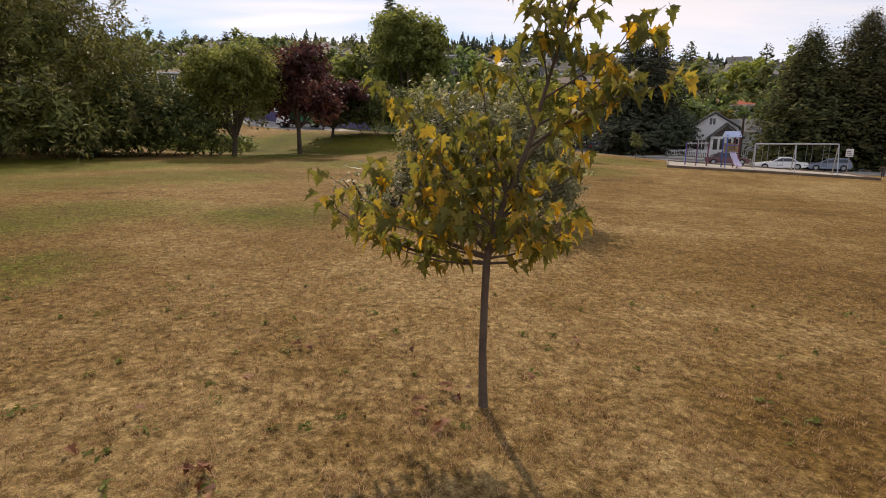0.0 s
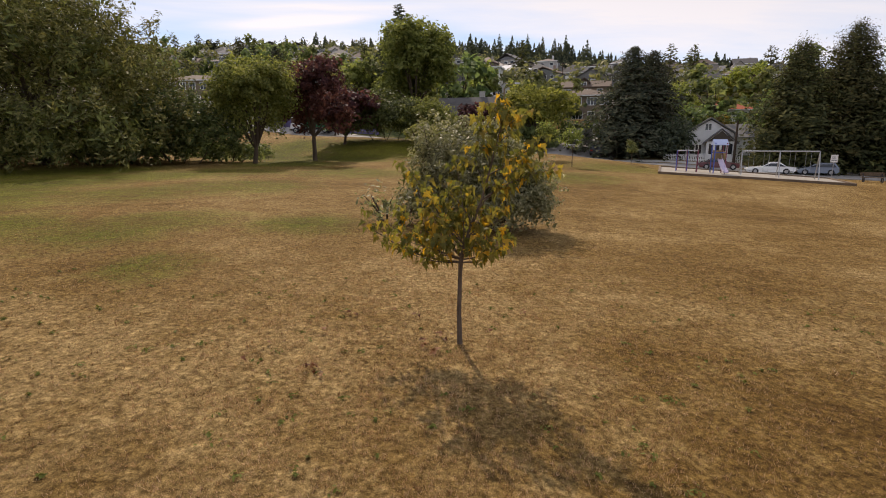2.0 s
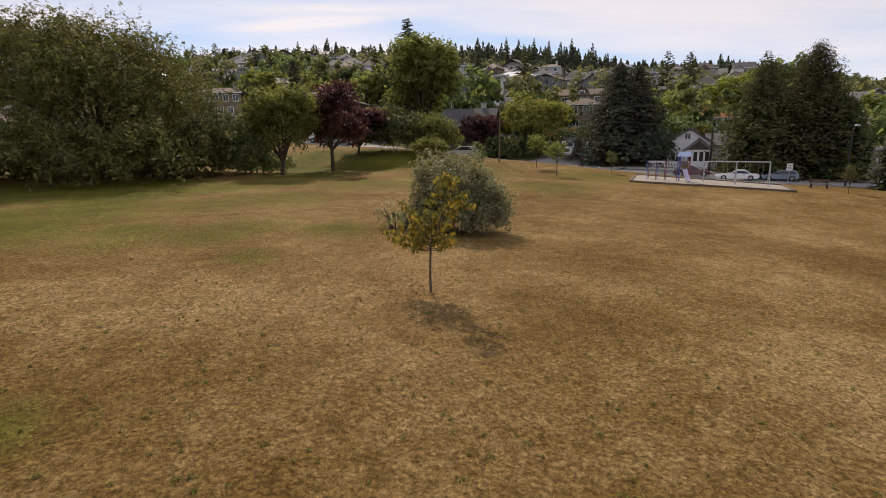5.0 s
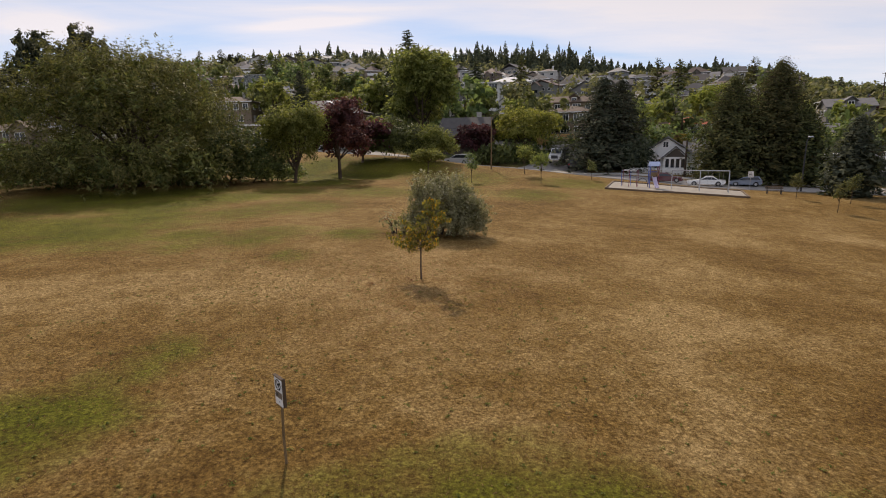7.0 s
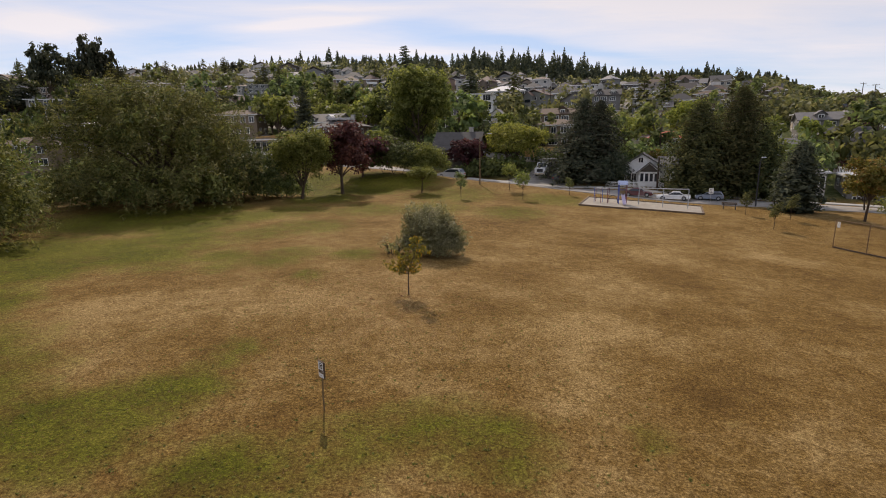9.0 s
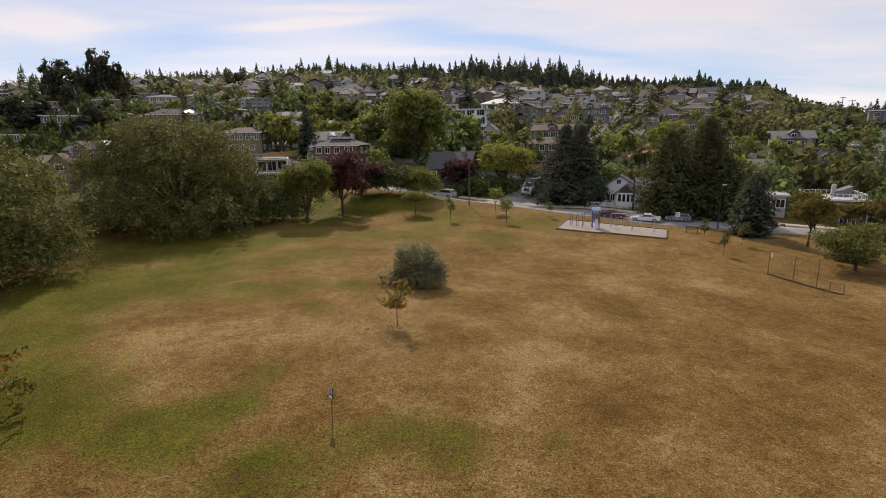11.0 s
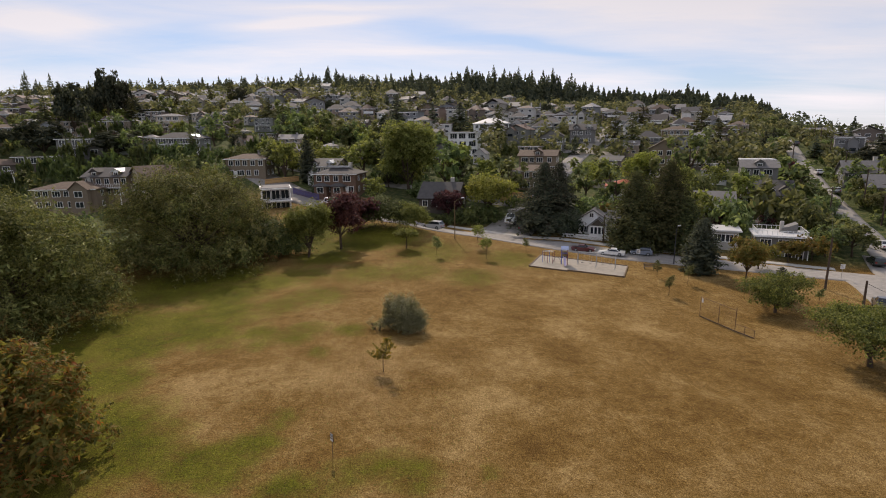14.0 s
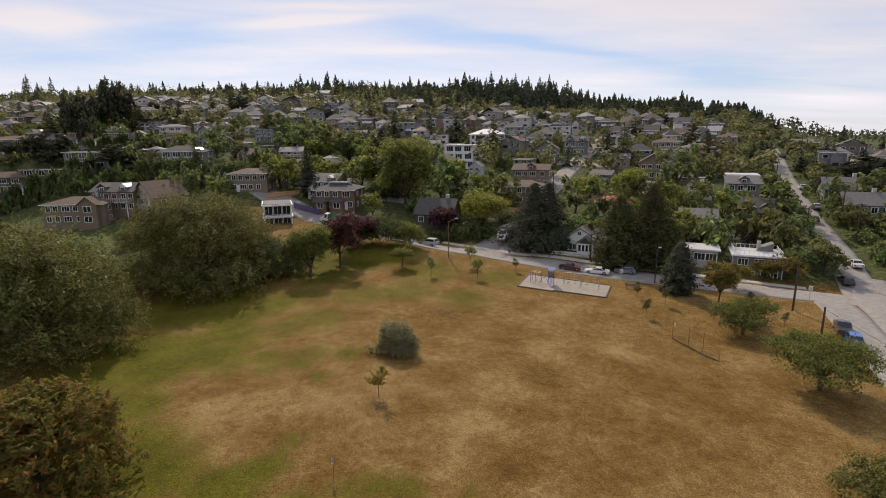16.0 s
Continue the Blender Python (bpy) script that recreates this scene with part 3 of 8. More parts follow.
def green_at(x, y):
    g = 0.0
    for spots, most in ((GREEN, 0.70), (OLIVE, 0.52)):
        for cx, cy, r in spots:
            q = math.hypot((x - cx), (y - cy) * 0.9) / r
            g = max(g, most * (1 - smooth(0.3, 1.5, q)))
    return g + 0.04


PALE_SPOTS = ((-14.5, 0.2, 4), (-9.8, 2.0, 4), (-16.2, -1.7, 3), (-5.5, 2.3, 3), (-2.0, 4.2, 3.4), (-10.8, -5.7, 2.5), (-5.0, 9.8, 2.5), (0.8, 9.5, 3), (4.1, 5.9, 2.5), (12.3, 5.5, 4), (10.4, 0.4, 3), (13.4, -0.7, 3), (18.8, 17.7, 4), (28.3, 18.8, 4),
              (-16.4, 30.3, 3), (-15.9, 17.3, 2), (7.3, -4.7, 3), (4.2, 14.4, 3), (6.7, -10.4, 1.4), (7.0, -12.2, 1.4), (6.7, -7.8, 1.4), (-11.2, -0.1, 3), (2.2, -7.1, 1.5), (13.8, -8.9, 2), (8.3, -0.1, 2), (-4.4, -11.1, 0.9), (-0.5, 1.0, 3), (24, 32, 4))
BARE_SPOTS = ((-1.2, 3.0, 2.2), (0.6, 5.2, 2.2), (1.5, 3.0, 1.5), (-0.6, 7.5, 2.5), (-2.6, 3.6, 1.8))
BROWN_SPOTS = ((28.7, 11.7, 5), (23.9, 18.4, 4), (24.3, -1.6, 5), (17.8, 11.3, 4), (34.5, 7.7, 6), (14.1, -6.4, 3), (7.4, 28.4, 6), (37.1, 31.8, 5), (34.2, 1.2, 6), (21.8, 4.2, 4), (11.9, -7.3, 2.5), (17.9, -4.0, 3), (6.3, -4.7, 1.6), (14.8, 2.4, 3), (3.4, 4.6, 1.6), (4.6, 2.4, 1.8))


def pale_at(x, y):
    g = 0.0
    for cx, cy, r in PALE_SPOTS:
        g = max(g, 0.62 * (1 - smooth(0.2, 1.35, math.hypot(x - cx, (y - cy) * 1.15) / r)))
    for cx, cy, r in BARE_SPOTS:
        g = max(g, 1 - smooth(0.2, 1.35, math.hypot(x - cx, y - cy) / r))
    for cx, cy, r in BROWN_SPOTS:
        g -= 0.55 * (1 - smooth(0.1, 1.4, math.hypot(x - cx, y - cy) / r))
    return g


def hill_at(x, y):
    v, s = 0.37 * x + 0.93 * y, 0.93 * x - 0.37 * y
    m = smooth(72, 80, v)
    m = max(m, smooth(60, 75, s), smooth(-40, -60, x))
    return m


def build_ground():
    xs = axis_steps(-3500, -62, 76, 3500, 1.0, 1.09)
    ys = axis_steps(-600, -24, 84, 4500, 1.0, 1.07)
    vv = [(x, y, G(x, y)) for y in ys for x in xs]
    n = len(xs)
    ff = [(j * n + i, j * n + i + 1, (j + 1) * n + i + 1, (j + 1) * n + i) for j in range(len(ys) - 1) for i in range(n - 1)]
    me = bpy.data.meshes.new("ground")
    me.from_pydata(vv, [], ff)
    me.materials.append(GROUND)
    a = me.attributes.new("green", "FLOAT", "POINT")
    a.data.foreach_set("value", [green_at(x, y) for x, y, z in vv])
    a = me.attributes.new("hill", "FLOAT", "POINT")
    a.data.foreach_set("value", [hill_at(x, y) for x, y, z in vv])
    a = me.attributes.new("pale", "FLOAT", "POINT")
    a.data.foreach_set("value", [pale_at(x, y) for x, y, z in vv])
    me.polygons.foreach_set("use_smooth", [True] * len(ff))
    return tagged(new("ground", me), "sun-dried park lawn with green patches rising into a hillside", "lawn", kind="structure")


def strip(name, line, width, material, label, lift=0.05, kind="structure", skirt=0.12, step=2.0):
    """A road along points in (v, s), laid over the land, with sides that go down into it."""
    pts = []
    for (v0, s0), (v1, s1) in zip(line, line[1:]):
        k = max(1, int(math.hypot(v1 - v0, s1 - s0) / step))
        pts += [(v0 + (v1 - v0) * i / k, s0 + (s1 - s0) * i / k) for i in range(k)]
    pts.append(line[-1])
    g = Geo()
    cols = 6
    for i, (v, s) in enumerate(pts):
        a, b = pts[max(0, i - 1)], pts[min(len(pts) - 1, i + 1)]
        dv, ds = b[0] - a[0], b[1] - a[1]
        ln = math.hypot(dv, ds)
        nv, ns = -ds / ln, dv / ln
        for j in range(-1, cols + 2):
            f = min(max(j, 0), cols) / cols - 0.5
            x, y = vs(v + nv * width * f, s + ns * width * f)
            z = G(x, y) + (lift + 0.05 * (1 - (2 * f) ** 2) if 0 <= j <= cols else -skirt)
            g.v.append((x, y, z))
    c = cols + 3
    for i in range(len(pts) - 1):
        for j in range(c - 1):
            g.f.append((i * c + j, i * c + j + 1, (i + 1) * c + j + 1, (i + 1) * c + j))
            g.m.append(0)
    return solid(name, g, material, label, "road", kind=kind, smoothed=True)


build_ground()
strip("road", [(90, -96), (79, -70), (73.5, -52), (67.5, -34), (66.0, -24), (66.3, -10), (66, 10), (66, 64)], 8.4, ASPHALT, "sun-bleached asphalt road along the park edge", 0.06)
strip("road", [(-40, 57.5), (40, 57.0), (72, 57.5), (82, 58.6)], 8.4, ASPHALT, "grey asphalt street beside the park", 0.09)
strip("road", [(81, 58.0), (96, 59), (106, 58.4), (132, 58.0), (165, 58.8), (232, 62.6), (262, 65)], 4.6, ASPHALT, "grey asphalt street climbing the hillside", 0.1)
strip("road", [(-40, 50.5), (40, 50.2), (66, 49.9)], 5.8, ASPHALT, "grey asphalt parking lane beside the street", 0.06)
strip("road", [(67, -12.5), (72, -11.8), (76, -10.6), (82, -10.4)], 11.0, ASPHALT, "sunlit asphalt mouth of the side street", 0.068)
strip("road", [(66, -10.5), (86, -11.5), (150, -10), (240, -6)], 6.4, ASPHALT, "side street running uphill between gardens", 0.075)
strip("road", [(73.2, -24), (72.2, 0), (72.0, 48)], 1.6, CONCRETE, "concrete pavement beside the road", 0.11)
strip("road", [(100, -100), (99, -60), (97, -14), (100, 30), (101, 54)], 4.5, ASPHALT, "narrow back lane between the gardens", 0.05)
strip("road", [(166, -190), (166, -60), (164, 56)], 6.0, ASPHALT, "residential street across the hillside", 0.06)
strip("road", [(232, -240), (232, 64)], 6.0, ASPHALT, "residential street across the hillside", 0.06)

# ---- plants ----


def leaf_mesh(name, pts, nrm, size, material, rng, long=1.5, fold=0.18, extra=None):
    """Many small folded leaves: four corners each, turned about their own normal."""
    n = len(pts)
    pts, nrm = np.asarray(pts, float), np.asarray(nrm, float)
    nrm /= np.linalg.norm(nrm, axis=1, keepdims=True) + 1e-9
    ref = rng.normal(size=(n, 3)) if extra is None else np.asarray(extra, float) + rng.normal(size=(n, 3)) * 0.35
    a = np.cross(nrm, ref)
    a /= np.linalg.norm(a, axis=1, keepdims=True) + 1e-9
    b = np.cross(a, nrm)
    sz = (np.asarray(size) * rng.uniform(0.6, 1.35, n))[:, None]
    L, W = b * sz * long * 0.5, a * sz * 0.5
    up = nrm * sz * fold
    v = np.stack([pts - L, pts + W + up, pts + L * 1.15, pts - W + up], 1).reshape(-1, 3)
    idx = np.arange(n * 4).reshape(n, 4)
    f = np.concatenate([idx[:, [0, 1, 2]], idx[:, [0, 2, 3]]])
    me = bpy.data.meshes.new(name)
    me.vertices.add(len(v))
    me.vertices.foreach_set("co", v.ravel())
    me.loops.add(len(f) * 3)
    me.loops.foreach_set("vertex_index", f.ravel().astype(np.int32))
    me.polygons.add(len(f))
    me.polygons.foreach_set("loop_start", np.arange(0, len(f) * 3, 3, dtype=np.int32))
    me.update(calc_edges=True)
    me.materials.append(material)
    return me


def crown_points(rng, blobs, n, per=26, spread=0.16, hollow=0.45, flat=0.8, rag=0.22, spray=0.0):
    """Leaf places in clumps on the shells of a few lumpy blobs (x, y, z, rx, ry, rz), with the way that each faces."""
    wts = np.array([b[3] * b[4] + b[4] * b[5] + b[3] * b[5] for b in blobs])
    wts = wts / wts.sum()
    P, N = [], []
    clumps = max(3, n // per)
    for _ in range(clumps):
        b = blobs[rng.choice(len(blobs), p=wts)]
        d = rng.normal(size=3)
        d /= np.linalg.norm(d)
        if d[2] < -0.55:
            d[2] *= -0.6
        lump = noise.noise(Vector(d * 2.3) + Vector((b[0], b[1], b[2])))
        rad = (1 - hollow * rng.random() ** 2) * (1 + rag * lump + rng.normal() * rag * 0.3)
        c = np.array(b[:3]) + d * np.array(b[3:6]) * rad
        sg = spread * (b[3] + b[4] + b[5]) / 3 * rng.uniform(0.6, 1.3)
        q = rng.normal(size=(per, 3)) * sg * np.array((1, 1, flat))
        if spray:
            # a feathery shoot that arches up and out, or hangs on the low boughs
            if spray > 0.8 and d[2] > 0.05 and noise.noise(Vector(c) * 0.42) < -0.17 and rng.random() < 0.9:
                continue
            way = d * 0.75 + np.array((0, 0, 0.55 if d[2] > 0.0 else -0.45)) + rng.normal(size=3) * 0.3
            f = rng.random((per, 1))
            ln = spray * rng.uniform(0.6, 1.35)
            q = (f - 0.55) * ln * way + np.array((0, 0, -0.22 * ln)) * f * f + rng.normal(size=(per, 3)) * (0.10 + 0.24 * (1 - f)) * spray * 0.6
        P.append(c + q)
        N.append(d * 0.9 + np.array((0, 0, 0.7)) + rng.normal(size=(per, 3)) * 0.75)
    return np.concatenate(P), np.concatenate(N)


def limbs(rng, g, base, tips, r0, sides=6):
    """Branches that run from the trunk's upper end out to the tips."""
    for t in tips:
        a, c = Vector(base), Vector(t)
        mid = a.lerp(c, 0.5) + Vector((rng.normal() * 0.06, rng.normal() * 0.06, 0.10)) * (c - a).length
        g.tube([a, mid, c], [r0, r0 * 0.6, r0 * 0.15], sides, caps=False)
    return g


def broadleaf(seed, h, r, n, size, material, label, category="tree", name="tree", trunk=0.28, lobes=7, bark=None, clear=0.22, per=26, spread=0.16, squash=1.0, group=""):
    """A round-headed tree, standing on the origin."""
    rng = np.random.default_rng(seed)
    root = thing(name, label, category, group)
    cz = h * (clear + (1 - clear) / 2)
    rz = h * (1 - clear) / 2 * squash
    blobs = [(0, 0, cz, r * 0.66, r * 0.66, rz * 0.8)]
    tips = []
    for i in range(lobes):
        a = 2 * math.pi * (i + rng.random() * 0.6) / lobes
        up = rng.uniform(-0.62, 0.62)
        k = math.sqrt(1 - up * up) * rng.uniform(0.5, 0.66)
        q = rng.uniform(0.34, 0.5)
        blobs.append((r * k * math.cos(a), r * k * math.sin(a), cz + up * rz * 0.9, r * q, r * q, rz * q))
        tips.append(blobs[-1][:3])
    g = Geo()
    lean = (rng.normal() * 0.02 * h, rng.normal() * 0.02 * h)
    fork = (lean[0], lean[1], h * max(clear, 0.12) * 1.15)
    g.tube([(0, 0, -0.3), (0, 0, 0.1), fork, (lean[0] * 2, lean[1] * 2, h * 0.72)], [trunk * 1.5, trunk, trunk * 0.75, trunk * 0.12], 5 if n < 1500 else 9, caps=False)
    limbs(rng, g, fork, tips, trunk * 0.5, 3 if n < 1500 else 6)
    part("trunk", g, bark or BARK, root, smoothed=True)
    P, N = crown_points(rng, blobs, n, per, spread)
    keep = P[:, 2] > h * clear * 0.55
    part("crown", leaf_mesh("crown", P[keep], N[keep], size, material, rng), material, root)
    return root


def skirted_tree(seed, h, r, n, size, material, label, name="willow_tree", per=34, spread=0.125, low=9, mid=7, trunk=0.55, spray=1.9):
    """A broad old tree whose outer boughs hang to the ground."""
    rng = np.random.default_rng(seed)
    root = thing(name, label, "tree")
    blobs = [(0, 0, h * 0.52, r * 0.62, r * 0.62, h * 0.40)]
    for ring, (count, rad, z, q, qz) in enumerate(((low, 0.68, 0.20, 0.36, 0.26), (mid, 0.58, 0.52, 0.36, 0.25), (5, 0.30, 0.76, 0.34, 0.22))):
        for i in range(count):
            a = 2 * math.pi * (i + 0.5 * ring + rng.uniform(-0.25, 0.25)) / count
            k = rad * rng.uniform(0.88, 1.1)
            s = rng.uniform(0.85, 1.2)
            blobs.append((r * k * math.cos(a), r * k * math.sin(a), h * (z + rng.uniform(-0.04, 0.05)), r * q * s, r * q * s, h * qz * s))
    g = Geo()
    fork = (0, 0, h * 0.16)
    g.tube([(0, 0, -0.3), (0, 0, 0.2), fork, (0.3, 0, h * 0.7)], [trunk * 1.5, trunk, trunk * 0.8, 0.08], 9, caps=False)
    limbs(rng, g, fork, [b[:3] for b in blobs[1:]], trunk * 0.42)
    part("trunk", g, BARK, root, smoothed=True)
    P, N = crown_points(rng, blobs, int(n * 1.3), per, spread, 0.6, 1.5, 0.4, spray)
    keep = P[:, 2] > 0.1
    part("crown", leaf_mesh("crown", P[keep], N[keep], size, material, rng, 2.9), material, root)
    # the closed foliage inside, that keeps the light from the ground
    P, N = crown_points(rng, [(a, b, c, d * 0.66, e * 0.66, f * 0.66) for a, b, c, d, e, f in blobs], n // 4, 20, 0.12, 0.5, 1.0, 0.2)
    keep = P[:, 2] > 0.4
    part("inner_crown", leaf_mesh("inner_crown", P[keep], N[keep], size * 1.6, material, rng, 2.9), material, root)
    return root


def conifer(seed, h, r, n_branch, material, label, name="fir_tree", droop=0.35, size=0.5, per=9, start=0.06, power=0.9, category="tree", ragged=0.25, shaggy=0.0, group=""):
    """A conifer: a straight stem with whorls of drooping boughs carrying flat sprays."""
    rng = np.random.default_rng(seed)
    root = thing(name, label, category, group)
    g = Geo()
    g.tube([(0, 0, -0.3), (0, 0, h * 0.5), (0, 0, h * 0.985)], [h * 0.018 + 0.05, h * 0.011 + 0.03, 0.015], 6, caps=False)
    P, N, E, Z = [], [], [], []
    for i in range(n_branch):
        f = start + (1 - start) * (i + rng.random()) / n_branch
        f = 1 - (1 - f) ** 1.08 if f < 1 else 1
        z = h * f
        ln = r * (1 - f) ** power * rng.uniform(1 - ragged * 1.6, 1 + ragged) + 0.06 * r
        if f < 0.16:
            ln *= 0.75 + f * 1.5
        a = i * 2.39996 + rng.normal() * 0.3
        out = np.array((math.cos(a), math.sin(a), 0))
        rise = rng.normal() * 0.08 + 0.22 * f
        k = np.linspace(0.22, 1.0, per) + rng.normal(size=per) * 0.03
        zz = z + ln * (rise * k - droop * k * k) + rng.normal(size=per) * shaggy
        for kk, zk in zip(k, zz):
            w = ln * 0.24 * (1.15 - kk)
            p = out * ln * kk + np.array((-out[1], out[0], 0)) * rng.normal() * w
            P.append((p[0], p[1], zk))
            N.append((out[0] * 0.5 + rng.normal() * 0.35, out[1] * 0.5 + rng.normal() * 0.35, 0.8 - shaggy * 0.5))
            Z.append(size * (0.30 + 0.70 * min(1.0, 1.5 * (1 - f))))
            E.append((-out[1] + rng.normal() * 0.5, out[0] + rng.normal() * 0.5, 0))
        if ln > r * 0.3 and i % 2 == 0 and n_branch > 115:
            g.tube([(0, 0, z), tuple(out * ln * 0.5 + np.array((0, 0, z + ln * (rise * 0.5 - droop * 0.25)))), tuple(out * ln * 0.95 + np.array((0, 0, z + ln * (rise - droop))))], [h * 0.004 + 0.01, h * 0.003, 0.01], 4, caps=False)
    part("trunk", g, BARK, root, smoothed=True)
    part("crown", leaf_mesh("crown", P, N, Z, material, rng, 2.1, 0.16, E), material, root)
    return root


def shrub(seed, blobs, n, size, material, label, name="shrub", per=24, spread=0.2, group="", category="shrub", stems=9, long=1.5, spray=0.0):
    rng = np.random.default_rng(seed)
    root = thing(name, label, category, group)
    g = Geo()
    for i in range(stems):
        b = blobs[i % len(blobs)]
        a = rng.random() * 6.28
        g.tube([(b[0] * 0.5 + rng.normal() * 0.1, b[1] * 0.5 + rng.normal() * 0.1, -0.1), (b[0] + math.cos(a) * b[3] * 0.3, b[1] + math.sin(a) * b[4] * 0.3, b[2]), (b[0] + math.cos(a) * b[3] * 0.75, b[1] + math.sin(a) * b[4] * 0.75, b[2] + b[5] * 0.75)], [0.05, 0.03, 0.008], 5, caps=False)
    part("trunk", g, BARK, root)
    P, N = crown_points(rng, blobs, n, per, spread, 0.5, spray=spray)
    keep = P[:, 2] > 0.03
    part("foliage", leaf_mesh("foliage", P[keep], N[keep], size, material, rng, long), material, root)
    return root


def maple_leaf_outline():
    """Half of a deeply lobed leaf, from the stalk to the tip."""
    return [(0.0, 0.0), (0.16, -0.10), (0.43, -0.12), (0.30, 0.05), (0.54, 0.15), (0.82, 0.31), (0.55, 0.35), (0.63, 0.55), (0.40, 0.49), (0.28, 0.55), (0.34, 0.85), (0.18, 0.81), (0.0, 1.15)]


def lobed_leaves(name, places, ways, sizes, material, rng, droop=False):
    """Large hanging lobed leaves, creased along the middle and drooping to the tip."""
    half = maple_leaf_outline()
    g = Geo()
    for p, w, s in zip(places, ways, sizes):
        d = Vector(w).normalized()
        side = d.cross(Vector((rng.normal() * 0.35, rng.normal() * 0.35, 1))).normalized()
        up = side.cross(d).normalized()
        bend = rng.uniform(0.25, 0.85) if droop else rng.uniform(0.1, 0.5)
        crease = rng.uniform(0.2, 0.75) if droop else rng.uniform(0.1, 0.45)

        def at(x, y):
            return Vector(p) + s * (side * x * (0.78 if droop else 0.85) + d * y + up * (abs(x) * crease - bend * y * y))
        for sg in (1, -1):
            b = len(g.v)
            ring = [at(sg * x, y) for x, y in half]
            g.v += [tuple(q) for q in ring]
            spine = len(g.v)
            g.v.append(tuple(at(0, 0.45)))
            for i in range(len(half) - 1):
                g.f.append((b + i, b + i + 1, spine) if sg > 0 else (b + i + 1, b + i, spine))
                g.m.append(0)
    me = bpy.data.meshes.new(name)
    me.from_pydata(g.v, [], g.f)
    me.materials.append(material)
    bm = bmesh.new()
    bm.from_mesh(me)
    bmesh.ops.remove_doubles(bm, verts=bm.verts, dist=0.0004)
    bm.to_mesh(me)
    bm.free()
    return me


def young_maple():
    """The staked-size street maple that stands alone on the lawn."""
    rng = np.random.default_rng(11)
    root = thing("young_maple_tree", "young maple tree with yellowing lobed leaves standing on dry lawn", "tree")
    g = Geo()
    stem = [(0, 0, -0.1), (0.0, 0.0, 0.03), (-0.012, 0, 0.5), (0.0, 0.01, 1.0), (0.012, 0.01, 1.28), (0.06, 0.0, 1.5), (0.17, -0.02, 1.8), (0.31, -0.08, 2.2), (0.43, -0.22, 2.72), (0.52, -0.36, 3.15), (0.58, -0.46, 3.45)]
    g.tube(stem, [0.054, 0.041, 0.033, 0.031, 0.033, 0.027, 0.022, 0.018, 0.012, 0.007, 0.003], 10, caps=False)
    boughs = []

    def bough(z, end, r=0.013, sag=0.0):
        k = 0
        while k < len(stem) - 2 and stem[k + 1][2] < z:
            k += 1
        a, b = Vector(stem[k]), Vector(stem[k + 1])
        p0, p1 = a.lerp(b, (z - a.z) / (b.z - a.z)), Vector(end)
        bend = Vector((rng.normal(), rng.normal(), 0)) * 0.05
        pts = [p0.lerp(p1, f) + Vector((0, 0, sag * 4 * f * (1 - f))) + bend * (4 * f * (1 - f)) for f in (0, 0.22, 0.45, 0.7, 1.0)]
        g.tube(pts, [r, r * 0.8, r * 0.62, r * 0.42, r * 0.2], 7, caps=False)
        boughs.append(pts)
    # the low ring of boughs, widest to the west
    for row in ((1.24, (-1.36, 0.50, 1.66), 0.019, -0.14), (1.25, (-0.98, 0.12, 1.46), 0.012, -0.09), (1.30, (-1.12, 0.30, 1.80), 0.013, -0.06), (1.30, (-0.80, -0.35, 1.64), 0.012, 0), (1.35, (-0.95, -0.08, 2.02), 0.013, 0),
                (1.24, (0.60, 0.10, 1.50), 0.013, -0.08), (1.28, (0.68, -0.25, 1.62), 0.012, -0.05), (1.30, (0.52, 0.50, 1.66), 0.012, -0.04), (1.32, (0.20, -0.55, 1.66), 0.011, 0), (1.32, (-0.28, -0.60, 1.70), 0.011, 0), (1.33, (-0.25, 0.70, 1.70), 0.011, 0), (1.33, (0.22, 0.75, 1.72), 0.011, 0), (1.28, (-0.75, 0.80, 1.62), 0.012, -0.06)):
        bough(*row)
    # the middle of the crown
    for row in ((1.42, (-0.76, 0.15, 2.62), 0.016, 0.05), (1.45, (-0.58, -0.20, 2.28), 0.012, 0), (1.45, (-0.08, 0.0, 2.74), 0.012, 0), (1.50, (-0.52, 0.45, 2.10), 0.012, 0), (1.50, (-0.36, -0.50, 2.05), 0.011, 0), (1.60, (0.66, -0.35, 2.0), 0.012, 0), (1.60, (0.62, 0.35, 2.05), 0.012, 0), (1.75, (0.0, 0.50, 2.38), 0.011, 0), (1.80, (-0.26, -0.35, 2.40), 0.011, 0), (1.5, (0.3, 0.1, 2.1), 0.010, 0)):
        bough(*row)
    # the leaning top, reaching east
    for row in ((2.00, (0.98, -0.28, 2.50), 0.013, 0.06), (2.15, (1.10, -0.40, 2.56), 0.013, 0.08), (2.30, (0.95, -0.10, 2.76), 0.011, 0), (2.30, (0.10, 0.10, 2.80), 0.010, 0), (2.50, (0.95, -0.55, 2.95), 0.010, 0), (2.60, (0.22, -0.50, 2.95), 0.009, 0), (2.75, (0.80, -0.20, 3.15), 0.009, 0), (2.90, (0.30, -0.10, 3.20), 0.008, 0), (3.05, (0.80, -0.60, 3.30), 0.007, 0), (3.15, (0.40, -0.70, 3.36), 0.007, 0)):
        bough(*row)
    boughs.append([Vector(p) for p in stem[7:]])
    P, W, S = [], [], []
